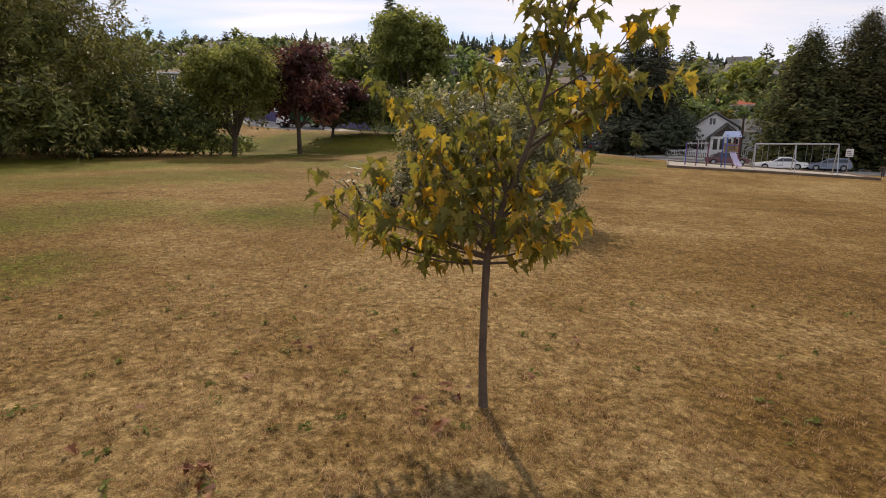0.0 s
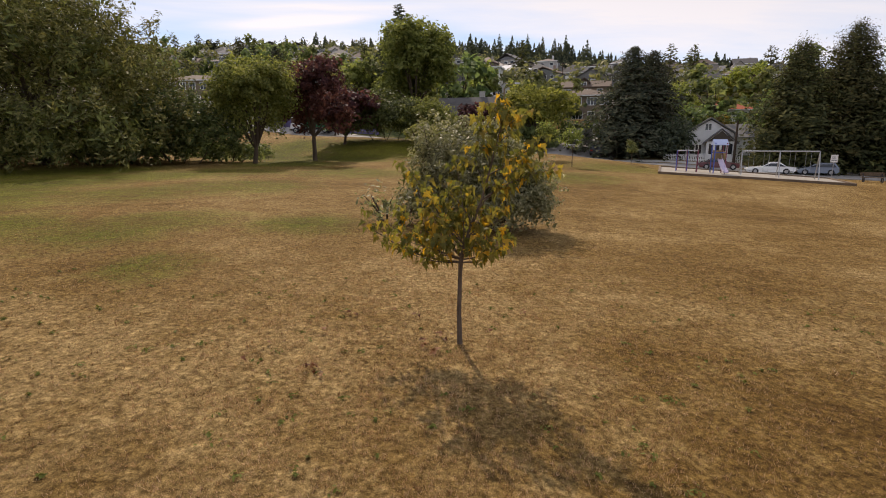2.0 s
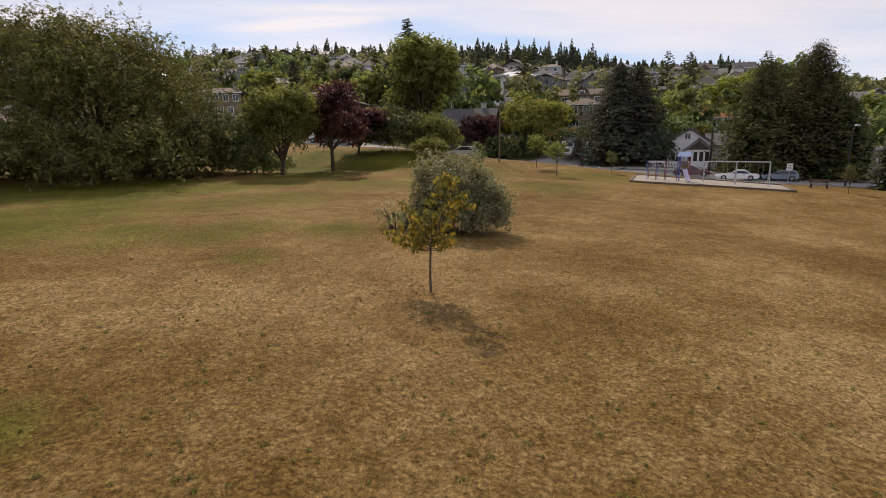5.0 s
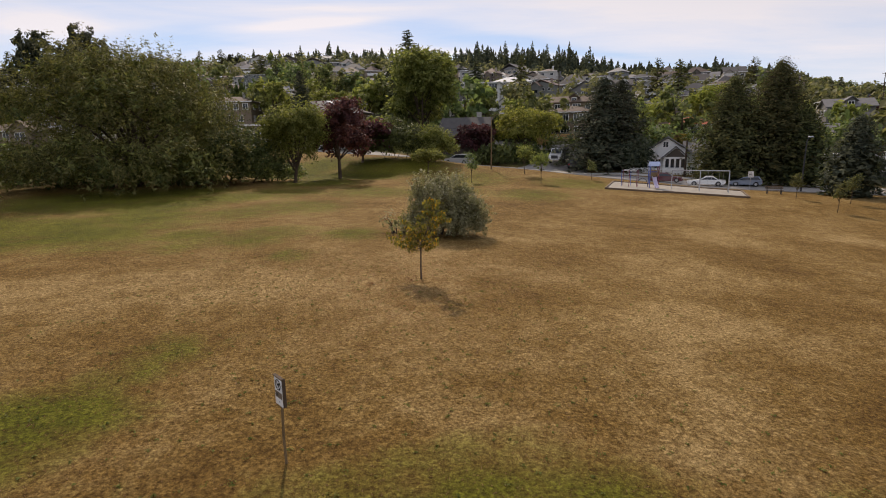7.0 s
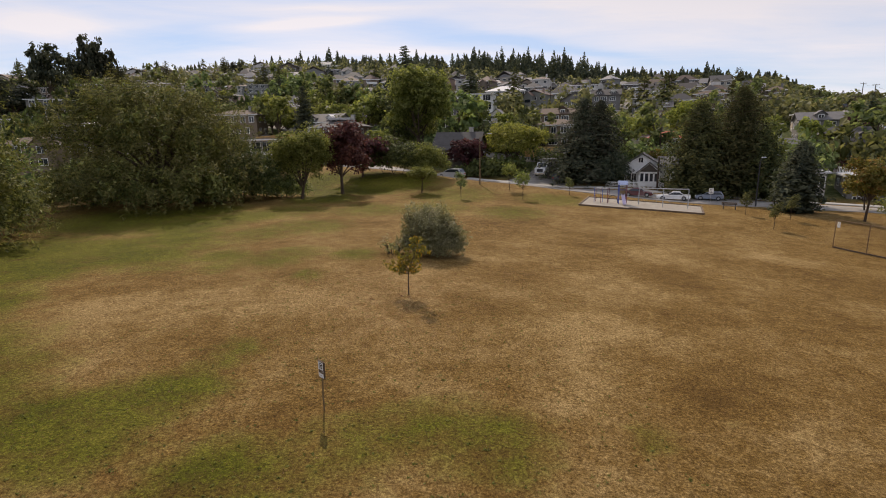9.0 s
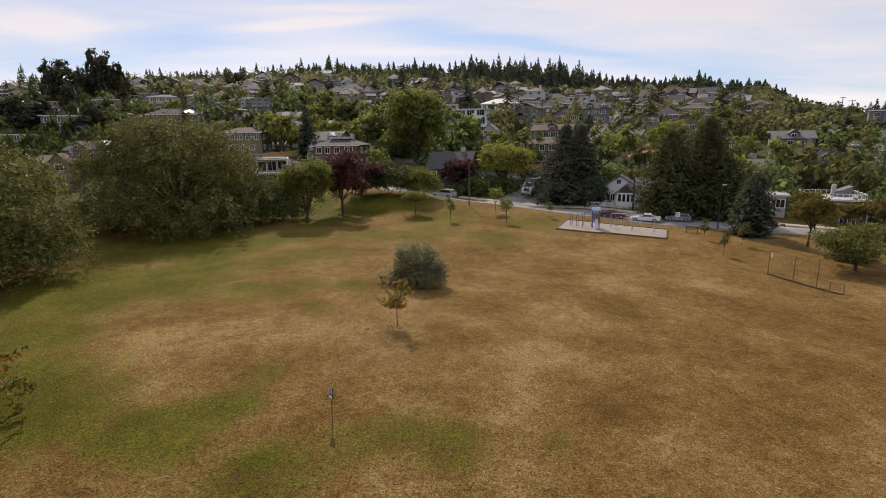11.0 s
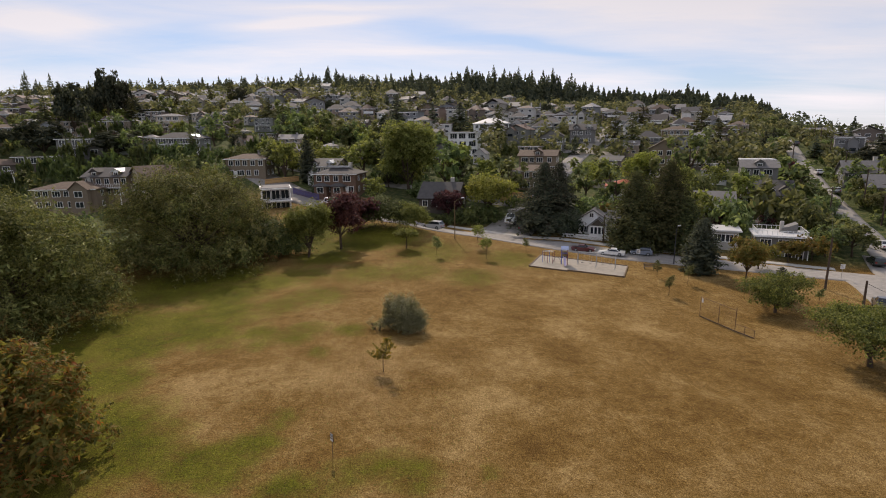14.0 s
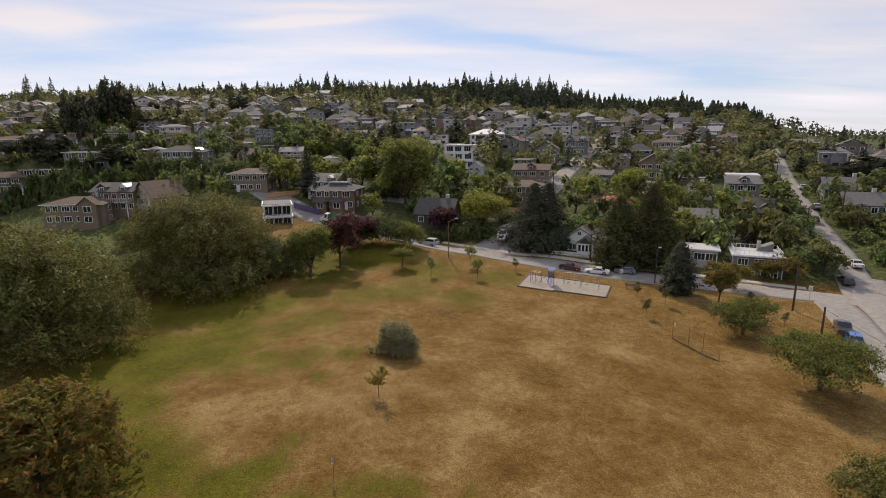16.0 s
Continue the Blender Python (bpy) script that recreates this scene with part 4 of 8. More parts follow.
    for pts in boughs:
        total = sum((b - a).length for a, b in zip(pts, pts[1:]))
        many = int(2 + total * 6.4)
        for i in range(many):
            f = (0.30 + 0.72 * (i + rng.random()) / many) * (len(pts) - 1)
            k = min(int(f), len(pts) - 2)
            p = pts[k].lerp(pts[k + 1], min(f - k, 1.03))
            along = (pts[k + 1] - pts[k]).normalized()
            tip = p + Vector((rng.normal(), rng.normal(), abs(rng.normal()) * 0.9)) * 0.08 + along * 0.03
            g.tube([p, tip], [0.004, 0.0022], 4, caps=False)
            turn = rng.uniform(0, 6.28)
            n = int(rng.integers(3, 7))
            for q in range(n):
                # each leaf hangs from its stalk
                a = turn + 6.283 * q / n + rng.normal() * 0.3
                out = Vector((math.cos(a), math.sin(a), 0))
                stalk = rng.uniform(0.03, 0.08)
                P.append(tip + out * stalk + Vector((0, 0, rng.normal() * 0.02 - stalk * 0.3)))
                W.append((out.x + along.x * 0.3, out.y + along.y * 0.3, rng.uniform(-1.3, 0.0)))
                S.append(rng.uniform(0.065, 0.118))
    part("trunk", g, BARK_GREY, root, smoothed=True)
    part("crown", lobed_leaves("crown", P, W, S, L_MAPLE, rng, True), L_MAPLE, root)
    return root


# ---- buildings ----

WINDOW_CACHE = {}
JOINED = {}


def grid_frame(w, h, bars, pane=False, t=0.11, y0=-0.07, y1=0.05):
    """A window frame in one connected piece, with its bars; pane fills the openings, set back, in the second material."""
    g = Geo()
    xs = [-w / 2 - t, -w / 2]
    for i in range(bars):
        c = -w / 2 + w * (i + 1) / (bars + 1)
        xs += [c - 0.035, c + 0.035]
    xs += [w / 2, w / 2 + t]
    zs = [-t, 0, h, h + t]
    idx = {}

    def vid(i, k, y):
        if (i, k, y) not in idx:
            idx[(i, k, y)] = len(g.v)
            g.v.append((xs[i], y, zs[k]))
        return idx[(i, k, y)]
    n = len(xs) - 1
    full = {(i, k) for i in range(n) for k in range(3) if k != 1 or i % 2 == 0}
    for i, k in full:
        for y in (y0, y1):
            g.f.append((vid(i, k, y), vid(i + 1, k, y), vid(i + 1, k + 1, y), vid(i, k + 1, y)))
            g.m.append(0)
        for di, dk, a, c in ((-1, 0, (i, k), (i, k + 1)), (1, 0, (i + 1, k), (i + 1, k + 1)), (0, -1, (i, k), (i + 1, k)), (0, 1, (i, k + 1), (i + 1, k + 1))):
            if (i + di, k + dk) not in full:
                g.f.append((vid(*a, y0), vid(*c, y0), vid(*c, y1), vid(*a, y1)))
                g.m.append(0)
    if pane:
        for i in range(1, n, 2):
            g.f.append((vid(i, 1, y1), vid(i + 1, 1, y1), vid(i + 1, 2, y1), vid(i, 2, y1)))
            g.m.append(1)
    return g


def window_mesh(w, h, bars):
    key = (round(w, 2), round(h, 2), bars)
    if key not in WINDOW_CACHE:
        WINDOW_CACHE[key] = (grid_frame(w, h, bars).mesh("window", WHITE), Geo().box(-w / 2, -0.025, 0, w / 2, 0.02, h).mesh("pane", GLASS))
    return WINDOW_CACHE[key]


def add_far_window(root, x, y, z, w, h, bars):
    """A window of a far house: frame and glass in one piece."""
    key = (round(w, 2), round(h, 2), bars)
    if key not in JOINED:
        JOINED[key] = grid_frame(w, h, bars, True, 0.09, -0.07, -0.012).mesh("window", WHITE, GLASS)
    ob = part("window", JOINED[key], WHITE, root)
    ob.matrix_basis = pose(x, y, z)


def add_window(root, x, y, z, rz, w=1.2, h=1.3, bars=1):
    a, b = window_mesh(w, h, bars)
    ob = part("window", a, WHITE, root)
    ob.matrix_basis = pose(x, y, z, 0, 0, rz)
    part("pane", b, GLASS, ob)
    return ob


def roof_geo(kind, w, d, z, rise, over=0.5):
    g = Geo()
    x, y = w / 2 + over, d / 2 + over
    t = 0.18
    if kind == "hip":
        k = max(0.0, x - y)
        ky = max(0.0, y - x)
        lo = [(-x, -y, z), (x, -y, z), (x, y, z), (-x, y, z)]
        g.box(-x, -y, z - t, x, y, z)
        a, b = (-k, -ky, z + rise), (k, ky, z + rise)
        if k >= ky:
            g.poly([lo[0], lo[1], b, a]).poly([lo[1], lo[2], b]).poly([lo[2], lo[3], a, b]).poly([lo[3], lo[0], a])
        else:
            g.poly([lo[0], lo[1], a]).poly([lo[1], lo[2], b, a]).poly([lo[2], lo[3], b]).poly([lo[3], lo[0], a, b])
    elif kind in ("gable", "cross"):
        # the ridge runs across the front (gable) or from front to back (cross)
        if kind == "gable":
            prof = [(-y, z - t), (0, z + rise - t), (y, z - t), (y, z), (0, z + rise + 0.05), (-y, z)]
            for x0, x1 in ((-x, x),):
                b = len(g.v)
                for xx in (x0, x1):
                    g.v += [(xx, p, q) for p, q in prof]
        else:
            prof = [(-x, z - t), (0, z + rise - t), (x, z - t), (x, z), (0, z + rise + 0.05), (-x, z)]
            b = len(g.v)
            for yy in (-y, y):
                g.v += [(p, yy, q) for p, q in prof]
        for i in range(6):
            j = (i + 1) % 6
            g.f.append((b + i, b + j, b + 6 + j, b + 6 + i))
            g.m.append(0)
        g.f += [(b, b + 1, b + 4, b + 5), (b + 1, b + 2, b + 3, b + 4), (b + 6, b + 7, b + 10, b + 11), (b + 7, b + 8, b + 9, b + 10)]
        g.m += [0] * 4
    else:
        g.box(-x, -y, z, x, y, z + 0.28)
        g.box(-x + 0.25, -y + 0.25, z + 0.28, x - 0.25, y - 0.25, z + 0.33)
    return g


def wall_geo(w, d, z1, roof, rise):
    g = Geo()
    g.box(-w / 2, -d / 2, -3.0, w / 2, d / 2, z1)
    if roof == "cross":
        for y in (-d / 2, d / 2):
            g.poly([(-w / 2, y, z1), (w / 2, y, z1), (0, y, z1 + rise * w / (w + 1.0))])
    elif roof == "gable":
        for x in (-w / 2, w / 2):
            g.poly([(x, -d / 2, z1), (x, d / 2, z1), (x, 0, z1 + rise * d / (d + 1.0))])
    return g


def house(name, label, w, d, storeys, roof, wall, top, rise=2.0, windows=True, chimney=False, dormers=0, balcony=False, porch=False, group="", storey=2.75, seed=0, small=False, wide=False, far=False, wing=None, shed=False):
    """A house that stands on the origin, its front towards -y."""
    rng = np.random.default_rng(seed + 100)
    root = thing(name, label, "house", group)
    z1 = storeys * storey
    part("wall", wall_geo(w, d, z1, roof, rise), wall, root)
    part("roof", roof_geo(roof, w, d, z1, rise), top, root)
    if windows:
        for k in range(storeys):
            z = k * storey + 0.85
            x = -w / 2 + 1.2
            while x < w / 2 - 0.9:
                ww = (1.9 if rng.random() < 0.4 else 1.15) if not wide else 2.3
                if k == 0 and porch and abs(x) < 1.3:
                    x += 1.2
                    continue
                put_in = add_far_window if far else (lambda r, a, b, c, e, f, q: add_window(r, a, b, c, 0, e, f, q))
                put_in(root, min(x + ww / 2 - 0.3, w / 2 - ww / 2 - 0.2), -d / 2, z, ww, 1.35 if not wide else 1.7, 1 if ww < 1.5 else 2)
                x += ww + rng.uniform(0.7, 1.5) + (0.8 if far else 0)
            if not small:
                for sx, rz in ((-w / 2, -90), (w / 2, 90)):
                    for q in (-0.22, 0.24):
                        add_window(root, sx, d * q, z, rz, 1.1, 1.25, 1)
    if wing:
        # a gabled bay that stands forward of the front: place, width, depth, storeys
        wx, ww, wp, wn = wing
        wz = wn * storey
        wr = ww * 0.42
        wy = -d / 2 - wp
        bay = part("front_bay", Geo().box(wx - ww / 2, wy, -3.0, wx + ww / 2, -d / 2 + 0.1, wz).poly([(wx - ww / 2, wy, wz), (wx + ww / 2, wy, wz), (wx, wy, wz + wr)]), wall, root)
        g = Geo()
        for sg in (-1, 1):
            e = wx + sg * (ww / 2 + 0.35)
            ez = wz - 0.35 * 0.84
            for lift in (0.0, 0.16):
                g.poly([(wx, wy - 0.4, wz + wr + lift), (e, wy - 0.4, ez + lift), (e, -d / 2 + 1.5, ez + lift), (wx, -d / 2 + 1.5, wz + wr + lift)])
            g.poly([(wx, wy - 0.4, wz + wr), (e, wy - 0.4, ez), (e, wy - 0.4, ez + 0.16), (wx, wy - 0.4, wz + wr + 0.16)])
            g.poly([(e, wy - 0.4, ez), (e, -d / 2 + 1.5, ez), (e, -d / 2 + 1.5, ez + 0.16), (e, wy - 0.4, ez + 0.16)])
        part("bay_roof", g, top, bay)
        for k in range(wn):
            if far:
                add_far_window(root, wx, wy, k * storey + 0.8, min(1.9, ww - 1.0), 1.4, 1)
            else:
                add_window(root, wx, wy, k * storey + 0.8, 0, min(1.9, ww - 1.0), 1.4, 1)
    if not small or far:
        dx = w * (0.28 if (seed % 2) else -0.28)
        part("door", Geo().box(dx - 0.5, -d / 2 - 0.04, 0.0, dx + 0.5, -d / 2 + 0.05, 2.1), DARK_WALL if seed % 3 else WHITE, root)
    if roof in ("hip", "flat") and not small or far and roof != "cross":
        g = Geo()
        ex, ey, ez = w / 2 + 0.5, d / 2 + 0.5, z1 - 0.2 if roof == "hip" else z1 + 0.02
        if roof == "gable":
            g.box(-ex, -ey - 0.03, z1 - 0.22, ex, -ey + 0.05, z1 - 0.02)
        else:
            g.box(-ex - 0.02, -ey - 0.04, ez, ex + 0.02, -ey + 0.02, ez + 0.18)
        part("fascia", g, WHITE, root)
    if shed:
        part("garage", Geo().box(w / 2, -d / 2 + 0.5, -3.0, w / 2 + 3.6, d / 2 - 1.5, 2.5).box(w / 2 - 0.02, -d / 2 + 0.2, 2.5, w / 2 + 3.9, d / 2 - 1.2, 2.72), wall, root)
        part("garage_door", Geo().box(w / 2 + 0.5, -d / 2 + 0.46, 0.0, w / 2 + 3.1, -d / 2 + 0.52, 2.1), WHITE, root)
    if chimney:
        g = Geo().box(w * 0.2, 0.2, z1 + 0.2, w * 0.2 + 0.8, 1.2, z1 + rise + 0.9).box(w * 0.2 - 0.06, 0.14, z1 + rise + 0.9, w * 0.2 + 0.86, 1.26, z1 + rise + 1.02)
        part("chimney", g, CONCRETE, root)
    for i in range(dormers):
        x = -w / 2 + w * (i + 0.5) / dormers
        g = Geo().box(x - 1.0, -d / 2 + 0.6, z1, x + 1.0, 0, z1 + 1.25)
        dm = part("dormer", g, wall, root)
        g = Geo()
        y0, y1, za = -d / 2 + 0.3, 0.2, z1 + 1.25
        for sg in (-1, 1):
            g.poly([(x, y0, za + 1.0), (x + sg * 1.35, y0, za), (x + sg * 1.35, y1, za), (x, y1, za + 1.0)])
            g.poly([(x, y0, za + 0.86), (x + sg * 1.35, y0, za - 0.14), (x + sg * 1.35, y1, za - 0.14), (x, y1, za + 0.86)])
            g.poly([(x, y0, za + 1.0), (x + sg * 1.35, y0, za), (x + sg * 1.35, y0, za - 0.14), (x, y0, za + 0.86)])
        g.poly([(x - 1.0, y0 + 0.29, za), (x + 1.0, y0 + 0.29, za), (x, y0 + 0.29, za + 0.8)])
        part("dormer_roof", g, WHITE if i % 2 else top, dm)
        add_window(root, x, -d / 2 + 0.6, z1 + 0.15, 0, 1.0, 0.95, 1)
    if balcony:
        z = storey
        g = Geo().box(-w * 0.42, -d / 2 - 1.6, z - 0.2, w * 0.42, -d / 2, z)
        bal = part("balcony", g, CONCRETE, root)
        g = Geo().box(-w * 0.42, -d / 2 - 1.6, z + 0.95, w * 0.42, -d / 2 - 1.54, z + 1.02)
        n = int(w * 0.84 / 0.5)
        for i in range(n + 1):
            x = -w * 0.42 + w * 0.84 * i / n
            g.box(x - 0.025, -d / 2 - 1.6, z, x + 0.025, -d / 2 - 1.55, z + 0.95)
        part("railing", g, WHITE, bal)
        for x in (-w * 0.4, w * 0.4):
            part("post", Geo().box(x - 0.09, -d / 2 - 1.5, -2.5, x + 0.09, -d / 2 - 1.32, z - 0.2), WHITE, root)
    return root


GRID = -21.7  # turn of everything that follows the streets


def place_house(root, x, y, rz=GRID, dz=0.0):
    root.matrix_basis = pose(x, y, G(x, y) + dz, 0, 0, rz)
    return root


# ---- vehicles ----


def wheel_parts(root, x, y, r):
    g = Geo().tube([(x, y - 0.1, r), (x, y + 0.1, r)], [r, r], 18)
    ty = part("wheel", g, RUBBER, root, smoothed=False)
    sg = -1 if y < 0 else 1
    g = Geo().tube([(x, y + sg * 0.07, r), (x, y + sg * 0.112, r)], [r * 0.62, r * 0.55], 14)
    part("rim", g, STEEL, ty)


def car(name, label, paint, style="sedan", length=4.6, width=1.8, height=1.45, group="parked cars"):
    """A car that faces +x and stands on the origin."""
    root = thing(name, label, "car", group)
    L, H, W = length / 2, height, width / 2
    r = 0.32 if height < 1.7 else 0.37
    hood, belt = H * 0.60, H * 0.64
    if style == "sedan":
        low = [(-L, 0.45), (-L, hood * 0.98), (-L * 0.62, belt), (L * 0.36, belt), (L * 0.92, hood * 0.86), (L, hood * 0.62), (L, 0.38), (L * 0.9, 0.22), (-L * 0.92, 0.24)]
        cab = [(-L * 0.66, belt - 0.02), (-L * 0.36, H), (L * 0.04, H), (L * 0.38, belt - 0.02)]
    elif style == "hatch":
        low = [(-L, 0.45), (-L * 0.98, belt), (L * 0.46, belt), (L * 0.92, hood * 0.9), (L, hood * 0.62), (L, 0.38), (L * 0.9, 0.22), (-L * 0.92, 0.24)]
        cab = [(-L * 0.97, belt - 0.02), (-L * 0.80, H * 0.985), (-L * 0.1, H), (L * 0.12, H * 0.96), (L * 0.52, belt - 0.02)]
    elif style == "pickup":
        low = [(-L, 0.5), (-L, belt), (L * 0.36, belt), (L * 0.95, hood * 0.95), (L, hood * 0.6), (L, 0.42), (L * 0.9, 0.3), (-L * 0.92, 0.3)]
        cab = [(-L * 0.30, belt - 0.02), (-L * 0.24, H), (L * 0.12, H), (L * 0.36, belt - 0.02)]
    part("body", Geo().extrude(low, -W, W, 0, lambda z: 1.0 if z < belt * 0.8 else 0.95), paint, root)
    part("cabin", Geo().extrude(cab, -W * 0.93, W * 0.93, 0, lambda z: 1.0 if z < belt else 0.80), paint, root)
    cx = sum(p[0] for p in cab) / len(cab)
    lowest = belt + 0.03
    inner = [(cx + (x - cx) * 0.86, max(lowest, z - 0.10 if z > belt else lowest)) for x, z in cab]
    part("side_window", Geo().extrude(inner, -W * 0.945, W * 0.945, 0, lambda z: 0.995 if z < lowest + 0.01 else 0.83), GLASS, root)
    f0, f1 = cab[-1], cab[-2]
    b0, b1 = cab[0], cab[1]
    for a, b, nm in ((f0, f1, "windscreen"), (b0, b1, "rear_window")):
        g = Geo()
        sg = 1 if a[0] > cx else -1
        pts = []
        for q, ww in ((0.12, 0.84), (0.88, 0.72)):
            x, z = a[0] + (b[0] - a[0]) * q + sg * 0.02, a[1] + (b[1] - a[1]) * q + 0.015
            pts.append((x, z, ww * W))
        g.poly([(pts[0][0], -pts[0][2], pts[0][1]), (pts[0][0], pts[0][2], pts[0][1]), (pts[1][0], pts[1][2], pts[1][1]), (pts[1][0], -pts[1][2], pts[1][1])])
        g.poly([(pts[0][0] - sg * 0.02, -pts[0][2], pts[0][1]), (pts[0][0] - sg * 0.02, pts[0][2], pts[0][1]), (pts[1][0] - sg * 0.02, pts[1][2], pts[1][1]), (pts[1][0] - sg * 0.02, -pts[1][2], pts[1][1])])
        part(nm, g, GLASS, root)
    if style == "pickup":
        part("cargo_bed", Geo().box(-L * 0.96, -W * 0.82, belt - 0.02, -L * 0.34, W * 0.82, belt + 0.012), DARK_STEEL, root)
    for x in (-L * 0.62, L * 0.62):
        for y in (-W + 0.09, W - 0.09):
            wheel_parts(root, x, y, r)
    for y in (-W * 0.7, W * 0.7):
        part("headlight", Geo().box(L * 0.955, y - 0.16, hood * 0.66, L * 1.004, y + 0.16, hood * 0.84), LAMP_GLASS, root)
        part("tail_light", Geo().box(-L * 1.006, y - 0.15, hood * 0.68, -L * 0.97, y + 0.15, hood * 0.88), RED_LENS, root)
    part("bumper", Geo().box(L * 0.93, -W * 0.96, 0.34, L * 1.02, W * 0.96, 0.50), CHROME if style == "sedan" else DARK_STEEL, root)
    part("bumper", Geo().box(-L * 1.02, -W * 0.96, 0.36, -L * 0.93, W * 0.96, 0.52), CHROME if style == "sedan" else DARK_STEEL, root)
    return root


def truck(name, label, cab_paint, box_mat, tipper=False):
    root = thing(name, label, "truck")
    part("chassis", Geo().box(-3.6, -0.5, 0.6, 3.4, 0.5, 0.85), DARK_STEEL, root)
    cab = [(1.5, 0.75), (1.5, 2.55), (2.3, 2.6), (2.75, 1.75), (3.55, 1.6), (3.65, 0.75)]
    part("cab", Geo().extrude(cab, -1.05, 1.05, 0, lambda z: 1.0 if z < 1.8 else 0.92), cab_paint, root)
    g = Geo().poly([(2.36, -0.85, 2.5), (2.36, 0.85, 2.5), (2.80, 0.92, 1.80), (2.80, -0.92, 1.80)]).poly([(2.34, -0.85, 2.48), (2.34, 0.85, 2.48), (2.78, 0.92, 1.78), (2.78, -0.92, 1.78)])
    part("windscreen", g, GLASS, root)
    part("side_window", Geo().box(1.75, -1.04, 1.75, 2.3, 1.04, 2.4), GLASS, root)
    part("grille", Geo().box(3.62, -0.6, 0.9, 3.68, 0.6, 1.45), DARK_STEEL, root)
    if tipper:
        ribs = []
        g = Geo().box(-3.6, -1.2, 1.0, 1.3, 1.2, 1.12)
        for y in (-1.2, 1.12):
            g.box(-3.6, y, 1.12, 1.3, y + 0.08, 2.5)
        g.box(-3.6, -1.12, 1.12, -3.52, 1.12, 2.5).box(1.22, -1.12, 1.12, 1.3, 1.12, 2.5)
        for i in range(7):
            x = -3.4 + i * 0.75
            ribs.append(Geo().box(x, -1.26, 1.1, x + 0.1, -1.2, 2.5))
            ribs.append(Geo().box(x, 1.2, 1.1, x + 0.1, 1.26, 2.5))
        bed = part("tipper_box", g, box_mat, root)
        for r in ribs:
            part("rib", r, box_mat, bed)
    else:
        part("cargo_box", Geo().box(-3.7, -1.2, 0.95, 1.4, 1.2, 3.15).box(-3.72, -1.22, 3.05, 1.42, 1.22, 3.2), box_mat, root)
    for x in (-2.4, 2.7):
        for y in (-0.98, 0.98):
            wheel_parts(root, x, y, 0.48)
    for y in (-0.75, 0.75):
        part("headlight", Geo().box(3.6, y - 0.15, 0.95, 3.7, y + 0.15, 1.2), LAMP_GLASS, root)
    part("bumper", Geo().box(3.6, -1.05, 0.45, 3.8, 1.05, 0.72), CHROME, root)
    return root

# ---- the lawn's own things ----
put(young_maple(), 0.34, 4.08, 0)

sh = shrub(21, [(0.2, 0.4, 1.7, 1.7, 1.6, 1.9), (1.25, -0.2, 1.35, 1.6, 1.5, 1.5), (1.9, 0.4, 1.15, 1.35, 1.3, 1.3), (-0.9, 1.3, 1.9, 1.2, 1.2, 1.9), (0.6, 1.5, 1.9, 1.6, 1.3, 1.95), (-1.3, 0.1, 0.8, 0.9, 0.9, 0.9), (0.7, -0.9, 0.8, 1.5, 0.9, 0.9), (2.0, -0.5, 0.7, 1.1, 0.9, 0.8)],
           38000, 0.058, L_OLIVE, "dense rounded shrub with small grey-green leaves on the lawn", per=22, spread=0.17, stems=14, long=2.3, spray=0.55)
put(sh, 0.6, 14.3)
wild = shrub(22, [(0, 0, 0.55, 0.9, 0.6, 0.6), (0.9, -0.2, 0.45, 0.6, 0.5, 0.5)], 380, 0.085, L_OLIVE, "thin brownish scrub growing beside the shrub", per=12, spread=0.3, long=2.2)
put(wild, -2.1, 14.4)


def park_sign():
    root = thing("park_sign", "white park notice on a bent rusty post", "sign")
    g = Geo().tube([(0, 0.03, -0.3), (0.02, 0.03, 0.0), (-0.01, 0.035, 0.55), (0.05, 0.03, 1.25), (0.06, 0.03, 1.74)], [0.027, 0.027, 0.026, 0.025, 0.024], 8)
    part("post", g, SIGN_POST, root)
    plate = Geo().box(-0.10, -0.014, 1.20, 0.19, 0.010, 1.74)
    bd = part("board", plate, WHITE, root)
    part("trim", Geo().box(-0.12, -0.03, 1.742, 0.21, 0.03, 1.757).box(0.19, -0.010, 1.20, 0.204, 0.05, 1.74), BARK, bd)
    g = Geo()
    n = 24
    for i in range(n):
        a, b = 2 * math.pi * i / n, 2 * math.pi * (i + 1) / n
        q = []
        for r, t in ((0.105, a), (0.105, b), (0.082, b), (0.082, a)):
            q.append((0.045 + r * math.cos(t), -0.018, 1.60 + r * math.sin(t)))
        g.poly(q)
    part("ring", g, RUBBER, bd)
    g = Geo()
    g.poly([(-0.03, -0.0185, 1.66), (-0.015, -0.0185, 1.675), (0.12, -0.0185, 1.54), (0.105, -0.0185, 1.525)])
    part("slash", g, RUBBER, bd)
    part("symbol", Geo().box(0.0, -0.018, 1.585, 0.09, -0.0145, 1.625).box(0.0, -0.018, 1.54, 0.02, -0.0145, 1.585).box(0.065, -0.018, 1.54, 0.085, -0.0145, 1.585).box(0.08, -0.018, 1.61, 0.115, -0.0145, 1.65), RUBBER, bd)
    part("panel", Geo().box(-0.085, -0.0175, 1.345, 0.175, -0.0145, 1.465), TAN, bd, "brown printed panel")
    part("text_bar", Geo().box(-0.04, -0.021, 1.375, 0.03, -0.018, 1.44), DARK_STEEL, bd)
    part("bolt", Geo().box(0.05, -0.02, 1.265, 0.07, -0.014, 1.285), DARK_STEEL, bd)
    return root


ps = park_sign()
ps.matrix_basis = pose(-1.23, -8.80, G(-1.23, -8.8), 0, 0, -45)


